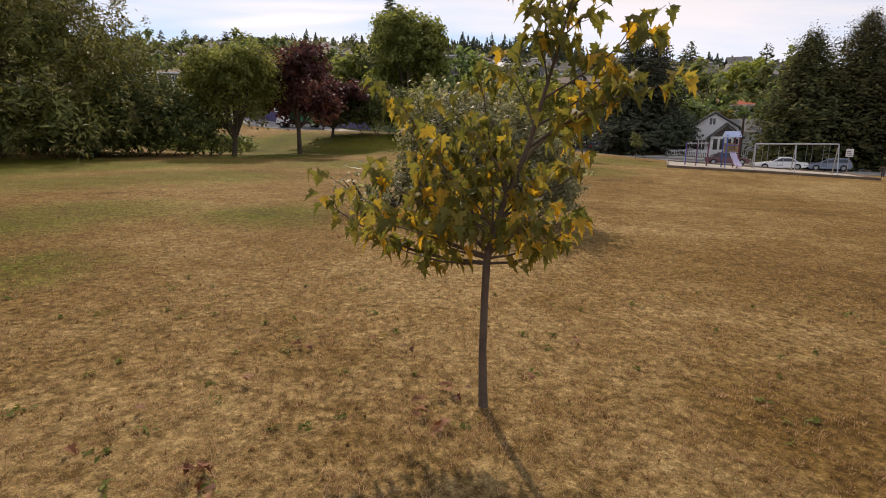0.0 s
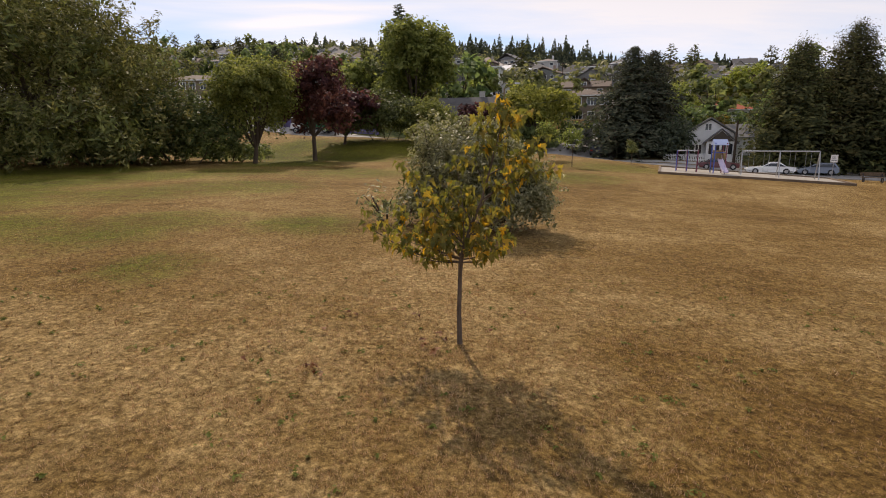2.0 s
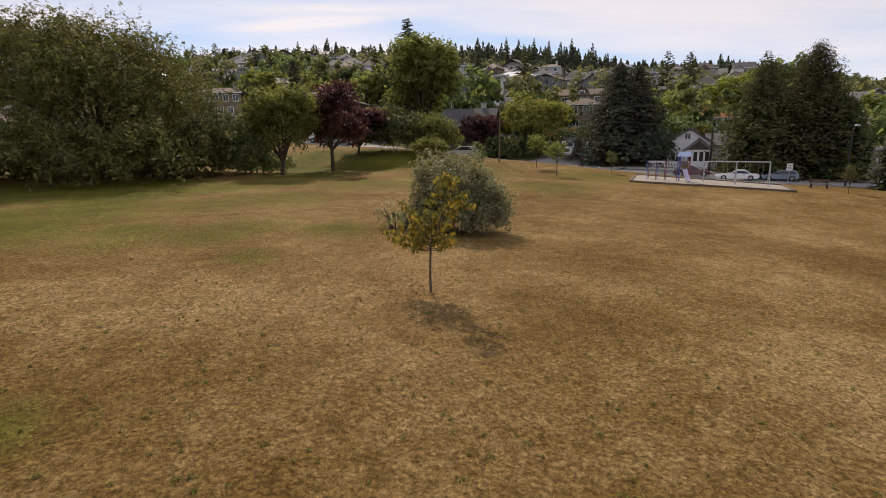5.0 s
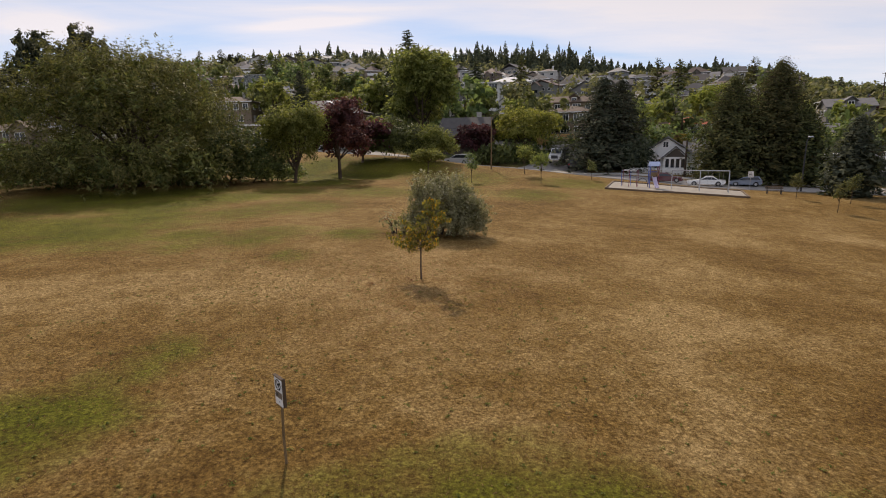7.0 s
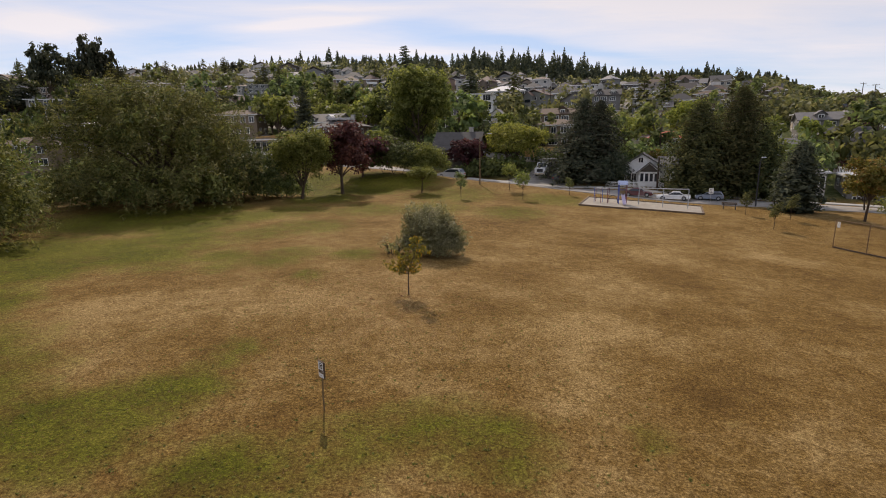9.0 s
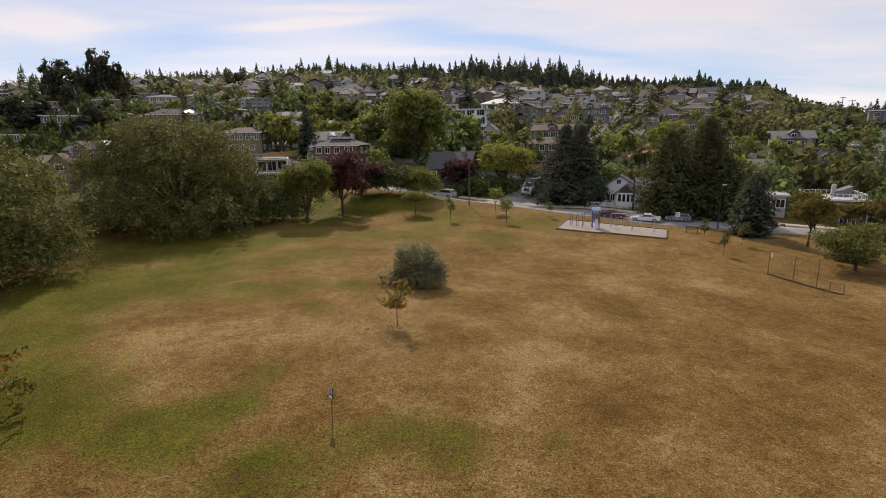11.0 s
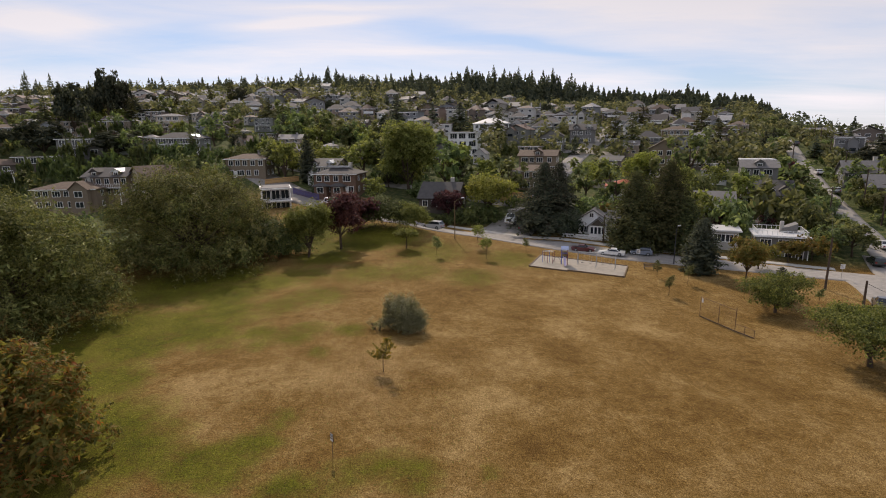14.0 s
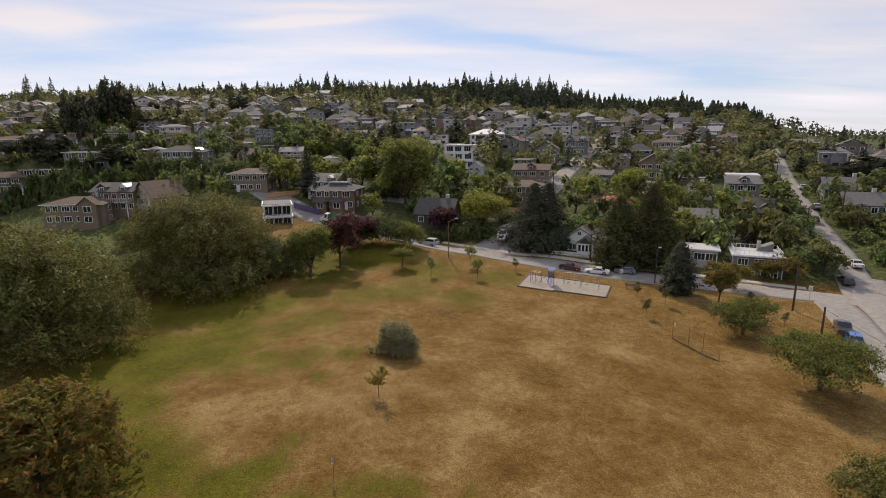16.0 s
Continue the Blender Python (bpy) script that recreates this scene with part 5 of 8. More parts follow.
def fallen_leaf_pile(seed, n, r, big=0.082):
    rng = np.random.default_rng(seed)
    P = [(rng.normal() * r, rng.normal() * r, 0.03 + rng.random() * 0.05) for _ in range(n)]
    W = [(rng.normal(), rng.normal(), rng.normal() * 0.35 + 0.1) for _ in range(n)]
    S = [rng.uniform(0.6, 1.1) * big for _ in range(n)]
    return tagged(new("fallen_leaves", lobed_leaves("fallen_leaves", P, W, S, L_DEAD, rng)), "curled brown fallen maple leaves on the grass", "leaves", "fallen leaves")


for i, (x, y, n, r) in enumerate(((-0.37, 5.12, 3, 0.04), (-1.43, 5.2, 3, 0.06), (-1.78, 4.42, 2, 0.05), (-0.03, 3.66, 4, 0.05), (1.42, 5.48, 3, 0.06), (-1.62, 3.08, 5, 0.06), (0.06, 4.25, 7, 0.08),
                                  (-0.11, 3.87, 3, 0.05), (-2.44, 3.79, 1, 0.03), (-0.76, 5.32, 1, 0.03), (-1.45, 2.85, 3, 0.05), (-2.6, 3.3, 1, 0.03), (0.85, 4.5, 1, 0.03), (-0.2, 4.1, 2, 0.06))):
    put(fallen_leaf_pile(40 + i, n, r), x, y)


def grass_stuff():
    """Short dry blades over the nearest part of the lawn."""
    rng = np.random.default_rng(5)
    n = 60000
    y = -7 + 21 * rng.beta(2.2, 2.0, n)
    x = rng.normal(size=n) * (2.2 + 0.30 * np.abs(y))
    dense = np.array([noise.noise(Vector((a * 2.1, b * 2.1, 0))) + 0.5 * noise.noise(Vector((a * 6.5, b * 6.5, 3))) for a, b in zip(x, y)])
    keep = dense > rng.uniform(-0.45, 0.45, n)
    x, y, dense = x[keep], y[keep], dense[keep]
    n = len(x)
    k = 3
    bx, by = np.repeat(x, k) + rng.normal(size=n * k) * 0.022, np.repeat(y, k) + rng.normal(size=n * k) * 0.022
    bz = np.array([G(a, b) for a, b in zip(x, y)])
    bz = np.repeat(bz, k) - 0.004
    h = rng.uniform(0.012, 0.042, n * k) * (1 + np.clip(np.repeat(dense, k), 0, 1) * 0.9)
    a = rng.uniform(0, 6.283, n * k)
    w = rng.uniform(0.002, 0.005, n * k)
    lx, ly = rng.normal(size=n * k) * 0.5 * h, rng.normal(size=n * k) * 0.5 * h
    v = np.stack([np.stack([bx - np.cos(a) * w, by - np.sin(a) * w, bz], 1), np.stack([bx + np.cos(a) * w, by + np.sin(a) * w, bz], 1), np.stack([bx + lx, by + ly, bz + h], 1)], 1).reshape(-1, 3)
    me = bpy.data.meshes.new("dry_grass")
    m = n * k
    me.vertices.add(m * 3)
    me.vertices.foreach_set("co", v.ravel())
    me.loops.add(m * 3)
    me.loops.foreach_set("vertex_index", np.arange(m * 3, dtype=np.int32))
    me.polygons.add(m)
    me.polygons.foreach_set("loop_start", np.arange(0, m * 3, 3, dtype=np.int32))
    me.update(calc_edges=True)
    me.materials.append(STRAW)
    return tagged(new("dry_grass", me), "short straw-coloured grass blades on the lawn", "grass", kind="stuff")


grass_stuff()


def grass_tufts():
    """Fuller tufts that stand out of the cropped lawn close to the young tree."""
    rng = np.random.default_rng(6)
    n, k = 13000, 10
    y = -7 + 20 * rng.beta(2.2, 2.0, n)
    x = rng.normal(size=n) * (2.2 + 0.32 * np.abs(y))
    z = np.array([G(a, b) for a, b in zip(x, y)]) - 0.006
    a = rng.uniform(0, 6.283, (n, k))
    r = rng.uniform(0, 0.02, (n, k))
    h = rng.uniform(0.02, 0.052, (n, k)) * rng.uniform(0.5, 1.2, (n, 1))
    out = h * rng.uniform(0.2, 0.95, (n, k))
    w = rng.uniform(0.0014, 0.0032, (n, k))
    bx, by = x[:, None] + r * np.cos(a), y[:, None] + r * np.sin(a)
    bz = np.repeat(z[:, None], k, 1)
    p0 = np.stack([bx - np.sin(a) * w, by + np.cos(a) * w, bz], -1)
    p1 = np.stack([bx + np.sin(a) * w, by - np.cos(a) * w, bz], -1)
    p2 = np.stack([bx + np.cos(a) * out, by + np.sin(a) * out, bz + h], -1)
    v = np.stack([p0, p1, p2], 2).reshape(-1, 3)
    m = n * k
    me = bpy.data.meshes.new("grass_tufts")
    me.vertices.add(m * 3)
    me.vertices.foreach_set("co", v.ravel())
    me.loops.add(m * 3)
    me.loops.foreach_set("vertex_index", np.arange(m * 3, dtype=np.int32))
    me.polygons.add(m)
    me.polygons.foreach_set("loop_start", np.arange(0, m * 3, 3, dtype=np.int32))
    me.update(calc_edges=True)
    me.materials.append(STRAW)
    return tagged(new("grass_tufts", me), "dry straw-coloured grass tufts on the lawn", "grass", kind="stuff")


grass_tufts()


def lawn_tufts():
    """Scattered coarser tufts over the rest of the mown lawn."""
    rng = np.random.default_rng(8)
    n, k = 20000, 5
    x, y = rng.uniform(-17, 19, n), -15 + 33 * rng.beta(1.2, 1.7, n)
    z = np.array([G(a, b) for a, b in zip(x, y)]) - 0.006
    a = rng.uniform(0, 6.283, (n, k))
    h = rng.uniform(0.022, 0.05, (n, k)) * rng.uniform(0.6, 1.3, (n, 1))
    out = h * rng.uniform(0.3, 1.1, (n, k))
    w = rng.uniform(0.004, 0.009, (n, k))
    bx, by, bz = np.repeat(x[:, None], k, 1), np.repeat(y[:, None], k, 1), np.repeat(z[:, None], k, 1)
    p0 = np.stack([bx - np.sin(a) * w, by + np.cos(a) * w, bz], -1)
    p1 = np.stack([bx + np.sin(a) * w, by - np.cos(a) * w, bz], -1)
    p2 = np.stack([bx + np.cos(a) * out, by + np.sin(a) * out, bz + h], -1)
    m = n * k
    me = bpy.data.meshes.new("lawn_tufts")
    me.vertices.add(m * 3)
    me.vertices.foreach_set("co", np.stack([p0, p1, p2], 2).ravel())
    me.loops.add(m * 3)
    me.loops.foreach_set("vertex_index", np.arange(m * 3, dtype=np.int32))
    me.polygons.add(m)
    me.polygons.foreach_set("loop_start", np.arange(0, m * 3, 3, dtype=np.int32))
    me.update(calc_edges=True)
    me.materials.append(TUFT)
    return tagged(new("lawn_tufts", me), "brownish dry tufts scattered over the mown lawn", "grass", kind="stuff")


lawn_tufts()


def weeds():
    rng = np.random.default_rng(9)
    P, N = [], []
    spots = [(-1.5, 2.95), (-1.08, 3.67), (-0.79, 3.84), (-3.37, 3.73), (2.71, 3.67), (-2.0, 2.2), (-0.5, 1.2), (1.9, 2.0)]
    spots += [(rng.uniform(-12, 10), -14 + 22 * rng.random() ** 1.4) for _ in range(950)]
    for x, y in spots:
        z = G(x, y)
        wide = rng.uniform(0.02, 0.075)
        for _ in range(int(rng.integers(5, 15))):
            a, r = rng.uniform(0, 6.28), abs(rng.normal()) * wide
            P.append((x + r * math.cos(a), y + r * math.sin(a), z + 0.012 + rng.random() * 0.025))
            N.append((math.cos(a) * 0.6 + rng.normal() * 0.3, math.sin(a) * 0.6 + rng.normal() * 0.3, 1))
    me = leaf_mesh("weeds", P, N, 0.028, WEED, rng, 1.8)
    return tagged(new("weeds", me), "small green weeds scattered in the dry lawn", "weeds", kind="stuff")


weeds()

# ---- trees round the park ----
t = skirted_tree(51, 16.4, 14.8, 80000, 0.118, L_WILLOW, "huge spreading willow tree with drooping olive-green foliage")
put(t, -35.9, 43.4)
t = skirted_tree(52, 15.2, 11.4, 66000, 0.115, L_WILLOW, "large willow tree with yellow-green foliage at the lawn's edge")
put(t, -41.6, 13.6, 70)
t = skirted_tree(53, 13.5, 10.0, 15000, 0.30, L_WILLOW, "large willow tree behind its neighbour in the row")
put(t, -60, 27, 30)
t = skirted_tree(54, 9.2, 6.2, 22000, 0.13, L_RUSSET, "dense autumn tree turning russet at its top", name="russet_tree", trunk=0.3, spray=1.0)
put(t, -21.6, -12.0)
t = broadleaf(55, 10.0, 4.4, 20000, 0.175, L_LINDEN, "round green linden tree with a short dark trunk", name="linden_tree", trunk=0.24, lobes=12, clear=0.04, per=26)
put(t, -18.8, 48.0)
t = broadleaf(56, 10.8, 4.6, 9000, 0.25, L_PLUM, "dark purple-leaved plum tree with a forked trunk", name="plum_tree", trunk=0.26, lobes=9, clear=0.2, per=26)
put(t, -14.6, 54.4)
t = broadleaf(57, 7.5, 5.0, 5000, 0.30, L_PLUM, "purple-leaved shrub-like plum tree beside the road", name="plum_tree", trunk=0.2, lobes=8, clear=0.08, per=26)
put(t, -13.6, 66.0)
t = broadleaf(58, 7.0, 4.3, 5000, 0.30, L_PLUM, "purple-leaved plum tree in front of a dark house", name="plum_tree", trunk=0.2, lobes=8, clear=0.10, per=26)
put(t, 4.6, 83.5)
put(shrub(61, [(0, 0, 3.4, 4.2, 4.2, 3.6), (-2.6, 0.4, 2.6, 3, 3, 2.8), (2.8, -0.4, 2.6, 3, 3, 2.7)], 13000, 0.20, HEDGE, "large dark green shrub under the willow", stems=5, spread=0.13), -25.5, 47.5)
put(shrub(62, [(0, 0, 3.0, 4.8, 3.2, 3.0), (-3.4, 0.4, 2.6, 3, 3, 2.5), (3.2, -0.4, 2.6, 3, 3, 2.6)], 15000, 0.20, HEDGE, "broad dark green shrub beside the road", stems=4, spread=0.11), -8.2, 67.0)
put(shrub(63, [(0, 0, 2.8, 3.4, 3.0, 2.6), (2.0, 0.4, 2.4, 2.4, 2.4, 2.3)], 10000, 0.18, L_LINDEN, "bright green rounded shrub beside the road", stems=4, spread=0.11), -3.2, 65.0)
put(shrub(64, [(0, 0, 2.6, 2.6, 2.4, 2.6), (-1.2, 0, 2, 2, 2, 2)], 5000, 0.22, L_CONIFER, "dark clipped evergreen shrub beside the white house", stems=6), 30.0, 69.8)
t = broadleaf(65, 4.0, 2.7, 3600, 0.17, L_LINDEN, "small flat-topped young tree on the lawn", name="young_tree", trunk=0.09, lobes=7, clear=0.42, per=20, spread=0.2, squash=0.8)
put(t, -2.6, 55.0)
t = broadleaf(66, 9.2, 7.2, 10000, 0.30, L_LIME, "wide light green garden tree", name="garden_tree", trunk=0.3, lobes=10, clear=0.12, per=28)
put(t, 14.6, 88.2)
t = broadleaf(67, 7.6, 2.6, 10000, 0.17, L_TURNING, "young maple tree with yellowing olive leaves beside the road", name="maple_tree", trunk=0.14, lobes=11, clear=0.26, per=24)
put(t, 49.3, 36.3)
t = broadleaf(68, 5.4, 4.4, 11000, 0.145, L_FRUIT, "low spreading fruit tree on the lawn", name="fruit_tree", trunk=0.2, lobes=9, clear=0.14, per=26)
put(t, 47.5, 25.4)
t = broadleaf(69, 6.2, 5.6, 17000, 0.145, L_FRUIT, "low wide fruit tree with a leaning crown", name="fruit_tree", trunk=0.24, lobes=10, clear=0.14, per=28)
put(t, 47.5, 9.5, 60)
t = broadleaf(70, 4.6, 4.2, 11000, 0.13, L_FRUIT, "low round fruit tree at the lawn's edge", name="fruit_tree", trunk=0.2, lobes=9, clear=0.14, per=26)
put(t, 39.2, -10.2, 20)
for i, (x, y, h, r) in enumerate(((57.5, 47.5, 5.2, 3.0), (70.5, 54.0, 4.6, 3.4), (66.0, 53.5, 4.2, 2.6))):
    t = broadleaf(71 + i, h, r, 3000, 0.22, L_AUTUMN, "small orange autumn tree beside the road", name="autumn_tree", trunk=0.12, lobes=7, clear=0.2, per=22)
    put(t, x, y)
# street trees up the side of the climbing street
st = broadleaf(75, 6.2, 4.4, 2800, 0.33, L_GREEN, "round dark green street tree", name="street_tree", trunk=0.2, lobes=8, clear=0.24, per=26, group="street trees")
put(st, 79.0, 56.2)
for i, (v, s, k) in enumerate(((93, 66.5, 0.8), (88, 51.5, 0.85), (101, 51, 1.0), (112, 52, 0.9), (124, 65, 0.9), (113, 65, 0.8), (136, 52, 0.9), (138, 66, 0.95), (150, 52, 0.8), (152, 67, 0.85), (166, 68, 0.9), (182, 69, 0.9), (186, 55, 0.85), (203, 71, 1.0), (205, 57, 0.9), (224, 73, 0.9), (245, 74, 1.0), (250, 60, 0.9), (78, 68, 0.8))):
    x, y = vs(v, s)
    copy_thing(st, spot(x, y, i * 67, 0, (k, k, k)))
# young trees in a row on the lawn
sap = broadleaf(76, 2.9, 0.62, 620, 0.11, L_GREEN, "staked young tree with sparse leaves on dry lawn", name="sapling", trunk=0.032, lobes=6, clear=0.28, per=6, spread=0.36, group="saplings")
put(sap, 36.4, 31.5)
for i, (x, y, k) in enumerate(((41.2, 36.7, 1.05), (37.9, 40.1, 0.95), (19.2, 53.0, 0.9), (3.3, 49.4, 1.3), (55.0, 28.5, 0.8))):
    copy_thing(sap, spot(x, y, i * 80, 0, (k, k, k)))
sap2 = broadleaf(77, 4.2, 1.15, 1000, 0.13, L_LINDEN, "slender young tree with light green leaves", name="sapling", trunk=0.042, lobes=7, clear=0.28, per=8, spread=0.32, group="saplings")
put(sap2, 11.8, 47.8)
copy_thing(sap2, spot(10.7, 55.7, 100, 0, (1.1, 1.1, 1.05)))
# conifers
t = conifer(81, 14.6, 7.4, 620, L_SPRUCE, "tall dark spruce with drooping boughs beside the street", name="spruce_tree", droop=0.30, size=0.31, per=27, power=0.62, ragged=0.5, shaggy=0.12)
put(t, 25.4, 73.2)
t = conifer(82, 13.8, 6.6, 520, L_SPRUCE, "dark spruce growing against its taller neighbour", name="spruce_tree", droop=0.30, size=0.31, per=27, power=0.62, ragged=0.5, shaggy=0.12)
put(t, 28.9, 75.2)
cedar_a = conifer(83, 16.2, 6.0, 720, L_CEDAR, "tall dense red cedar hedge tree beside the road", name="cedar_tree", droop=0.10, size=0.28, per=34, start=0.01, power=0.52, ragged=0.28, shaggy=0.5)
put(cedar_a, 47.4, 61.8)
t = conifer(84, 14.2, 5.6, 600, L_CEDAR, "dense red cedar beside the white house", name="cedar_tree", droop=0.10, size=0.28, per=34, start=0.01, power=0.52, ragged=0.30, shaggy=0.5)
put(t, 40.9, 61.2)
t = conifer(85, 10.0, 4.2, 380, L_CEDAR, "lower cedar filling the gap of the hedge", name="cedar_tree", droop=0.12, size=0.34, per=22, start=0.01, power=0.42, ragged=0.25, shaggy=0.25)
put(t, 50.0, 59.2)
t = conifer(86, 8.6, 3.1, 420, L_CONIFER, "bushy blue-green pine beside the road", name="pine_tree", droop=0.02, size=0.30, per=22, start=0.01, power=0.5, ragged=0.28, shaggy=0.2)
put(t, 45.9, 43.3)
t = conifer(87, 4.8, 1.8, 160, L_CONIFER, "small dark conifer behind the fruit tree", name="pine_tree", droop=0.1, size=0.3, per=9, start=0.03, power=0.55)
put(t, 50.3, 29.5)

# ---- playground ----


def pad_mesh():
    line = [(47.4, 1.1), (47.5, 7.2), (48.0, 7.2), (48.5, 15.7), (56.2, 15.7), (55.6, 1.1)]
    return line


def playground():
    line = pad_mesh()
    g = Geo()
    top = [(*vs(v, s), G(*vs(v, s)) + 0.10) for v, s in line]
    low = [(x, y, z - 0.5) for x, y, z in top]
    g.poly([top[i] for i in (0, 1, 2, 5)]).poly([top[i] for i in (2, 3, 4, 5)])
    for i in range(6):
        j = (i + 1) % 6
        g.poly([top[i], top[j], low[j], low[i]])
    ob = solid("play_area", g, SAND, "pale sand play area edged with timber", "playground", kind="structure")
    for i in range(6):
        j = (i + 1) % 6
        a, b = Vector(top[i]), Vector(top[j])
        d = (b - a).normalized()
        n = Vector((-d.y, d.x, 0)) * 0.09
        e = Geo()
        lo, hi = Vector((0, 0, -0.4)), Vector((0, 0, 0.10))
        pts = [a - n, b - n, b + n, a + n]
        e.poly([p + lo for p in pts]).poly([p + hi for p in pts])
        for k in range(4):
            m = (k + 1) % 4
            e.poly([pts[k] + lo, pts[m] + lo, pts[m] + hi, pts[k] + hi])
        part("timber_edge", e, TIMBER, ob)


playground()


def swing_set():
    root = thing("swing_set", "pale steel swing set with hanging swings", "swing set")
    w, h = 6.0, 2.3
    part("top_beam", Geo().rod((-w / 2, 0, h), (w / 2, 0, h), 0.055), STEEL, root)
    for x in (-w / 2, 0, w / 2):
        for y in (-0.75, 0.75):
            part("leg", Geo().rod((x, 0, h), (x, y, -0.2), 0.045), STEEL, root)
    for x in (-2.2, -1.0, 1.0, 2.2):
        sw = part("swing_seat", Geo().box(x - 0.22, -0.08, 0.5, x + 0.22, 0.08, 0.53), RUBBER, root)
        for q in (-0.2, 0.2):
            part("chain", Geo().rod((x + q, 0, 0.53), (x + q, 0, h), 0.012, 5), STEEL, sw)
    return root


x, y = vs(52.8, 11.0)
put(swing_set(), x, y, GRID, 0.1)


def play_tower():
    root = thing("play_tower", "climbing tower with blue roof, slide and maroon posts", "play structure")
    for x in (-0.6, 0.6):
        for y in (-0.6, 0.6):
            part("post", Geo().rod((x, y, -0.2), (x, y, 2.9), 0.06), BLUE if x < 0 else PURPLE, root)
    part("deck", Geo().box(-0.6, -0.6, 1.25, 0.6, 0.6, 1.35), DARK_STEEL, root)
    g = Geo()
    for sg in (-1, 1):
        g.poly([(-0.75, sg * 0.75, 2.75), (0.75, sg * 0.75, 2.75), (0.75, 0, 3.25), (-0.75, 0, 3.25)])
        g.poly([(-0.75, sg * 0.75, 2.70), (0.75, sg * 0.75, 2.70), (0.75, 0, 3.20), (-0.75, 0, 3.20)])
        g.poly([(-0.75, sg * 0.75, 2.75), (0.75, sg * 0.75, 2.75), (0.75, sg * 0.75, 2.70), (-0.75, sg * 0.75, 2.70)])
    for x in (-0.75, 0.75):
        g.poly([(x, -0.75, 2.72), (x, 0.75, 2.72), (x, 0, 3.22)])
    part("roof", g, PALE_BLUE, root)
    part("panel", Geo().box(-0.5, 0.56, 1.4, 0.5, 0.60, 2.2), YELLOW, root)
    part("panel", Geo().box(0.57, -0.5, 1.4, 0.61, 0.5, 2.1), YELLOW, root)
    g = Geo()
    pts = [(0.0, -0.6, 1.36), (0.05, -1.5, 0.75), (0.1, -2.3, 0.30), (0.1, -2.7, 0.25)]
    for a, b in zip(pts, pts[1:]):
        g.poly([(a[0] - 0.24, a[1], a[2]), (a[0] + 0.24, a[1], a[2]), (b[0] + 0.24, b[1], b[2]), (b[0] - 0.24, b[1], b[2])])
        g.poly([(a[0] - 0.24, a[1], a[2] - 0.05), (a[0] + 0.24, a[1], a[2] - 0.05), (b[0] + 0.24, b[1], b[2] - 0.05), (b[0] - 0.24, b[1], b[2] - 0.05)])
        for q in (-0.26, 0.22):
            g.poly([(a[0] + q, a[1], a[2] - 0.05), (b[0] + q, b[1], b[2] - 0.05), (b[0] + q, b[1], b[2] + 0.16), (a[0] + q, a[1], a[2] + 0.16)])
            g.poly([(a[0] + q + 0.04, a[1], a[2] - 0.05), (b[0] + q + 0.04, b[1], b[2] - 0.05), (b[0] + q + 0.04, b[1], b[2] + 0.16), (a[0] + q + 0.04, a[1], a[2] + 0.16)])
            g.poly([(a[0] + q, a[1], a[2] + 0.16), (b[0] + q, b[1], b[2] + 0.16), (b[0] + q + 0.04, b[1], b[2] + 0.16), (a[0] + q + 0.04, a[1], a[2] + 0.16)])
    part("slide", g, PALE, root)
    g = Geo()
    for i in range(9):
        a = math.pi * i / 8
        b = math.pi * (i + 1) / 8
        if i < 8:
            g.rod((-0.7 - 0.8 + 0.8 * math.cos(a), 0.1, 1.1 * math.sin(a) + 0.1), (-0.7 - 0.8 + 0.8 * math.cos(b), 0.1, 1.1 * math.sin(b) + 0.1), 0.035, 6)
    part("arch_climber", g, DARK_STEEL, root)
    for y in (-0.58, 0.58):
        part("rail", Geo().rod((-0.6, y, 2.0), (0.6, y, 2.0), 0.03, 6), BLUE, root)
    return root


x, y = vs(51.6, 6.0)
put(play_tower(), x, y, GRID + 12, 0.1, (0.8, 0.8, 0.95))


def monkey_bars():
    root = thing("monkey_bars", "maroon and blue ladder climbing frame", "play structure")
    for i, (x, y) in enumerate(((-1.4, -0.5), (-1.4, 0.5), (0, -0.5), (0, 0.5), (1.4, -0.5), (1.4, 0.5))):
        part("post", Geo().rod((x, y, -0.2), (x, y, 2.15), 0.055), PURPLE if i % 3 else BLUE, root)
    for y in (-0.5, 0.5):
        part("side_rail", Geo().rod((-1.4, y, 2.1), (1.4, y, 2.1), 0.04), STEEL, root)
    for i in range(9):
        x = -1.3 + 2.6 * i / 8
        part("rung", Geo().rod((x, -0.5, 2.1), (x, 0.5, 2.1), 0.02, 6), STEEL, root)
    for i in range(4):
        part("step", Geo().rod((-1.4, -0.5, 0.35 + 0.4 * i), (-1.4, 0.5, 0.35 + 0.4 * i), 0.025, 6), STEEL, root)
    return root


x, y = vs(51.3, 3.4)
put(monkey_bars(), x, y, GRID - 6, 0.1, (0.62, 0.9, 0.92))


def bench():
    root = thing("park_bench", "brown timber park bench with a backrest", "bench")
    for i in range(3):
        part("seat_slat", Geo().box(-0.9, -0.25 + 0.17 * i, 0.43, 0.9, -0.11 + 0.17 * i, 0.47), TIMBER, root)
    for i in range(2):
        part("back_slat", Geo().box(-0.9, 0.27, 0.58 + 0.17 * i, 0.9, 0.31, 0.72 + 0.17 * i), TIMBER, root)
    for x in (-0.7, 0.7):
        part("leg", Geo().box(x - 0.04, -0.2, -0.1, x + 0.04, -0.12, 0.43).box(x - 0.04, 0.2, -0.1, x + 0.04, 0.28, 0.78).box(x - 0.04, -0.2, 0.37, x + 0.04, 0.28, 0.43), DARK_STEEL, root)
    return root


x, y = vs(56.0, 19.0)
put(bench(), x, y, GRID)


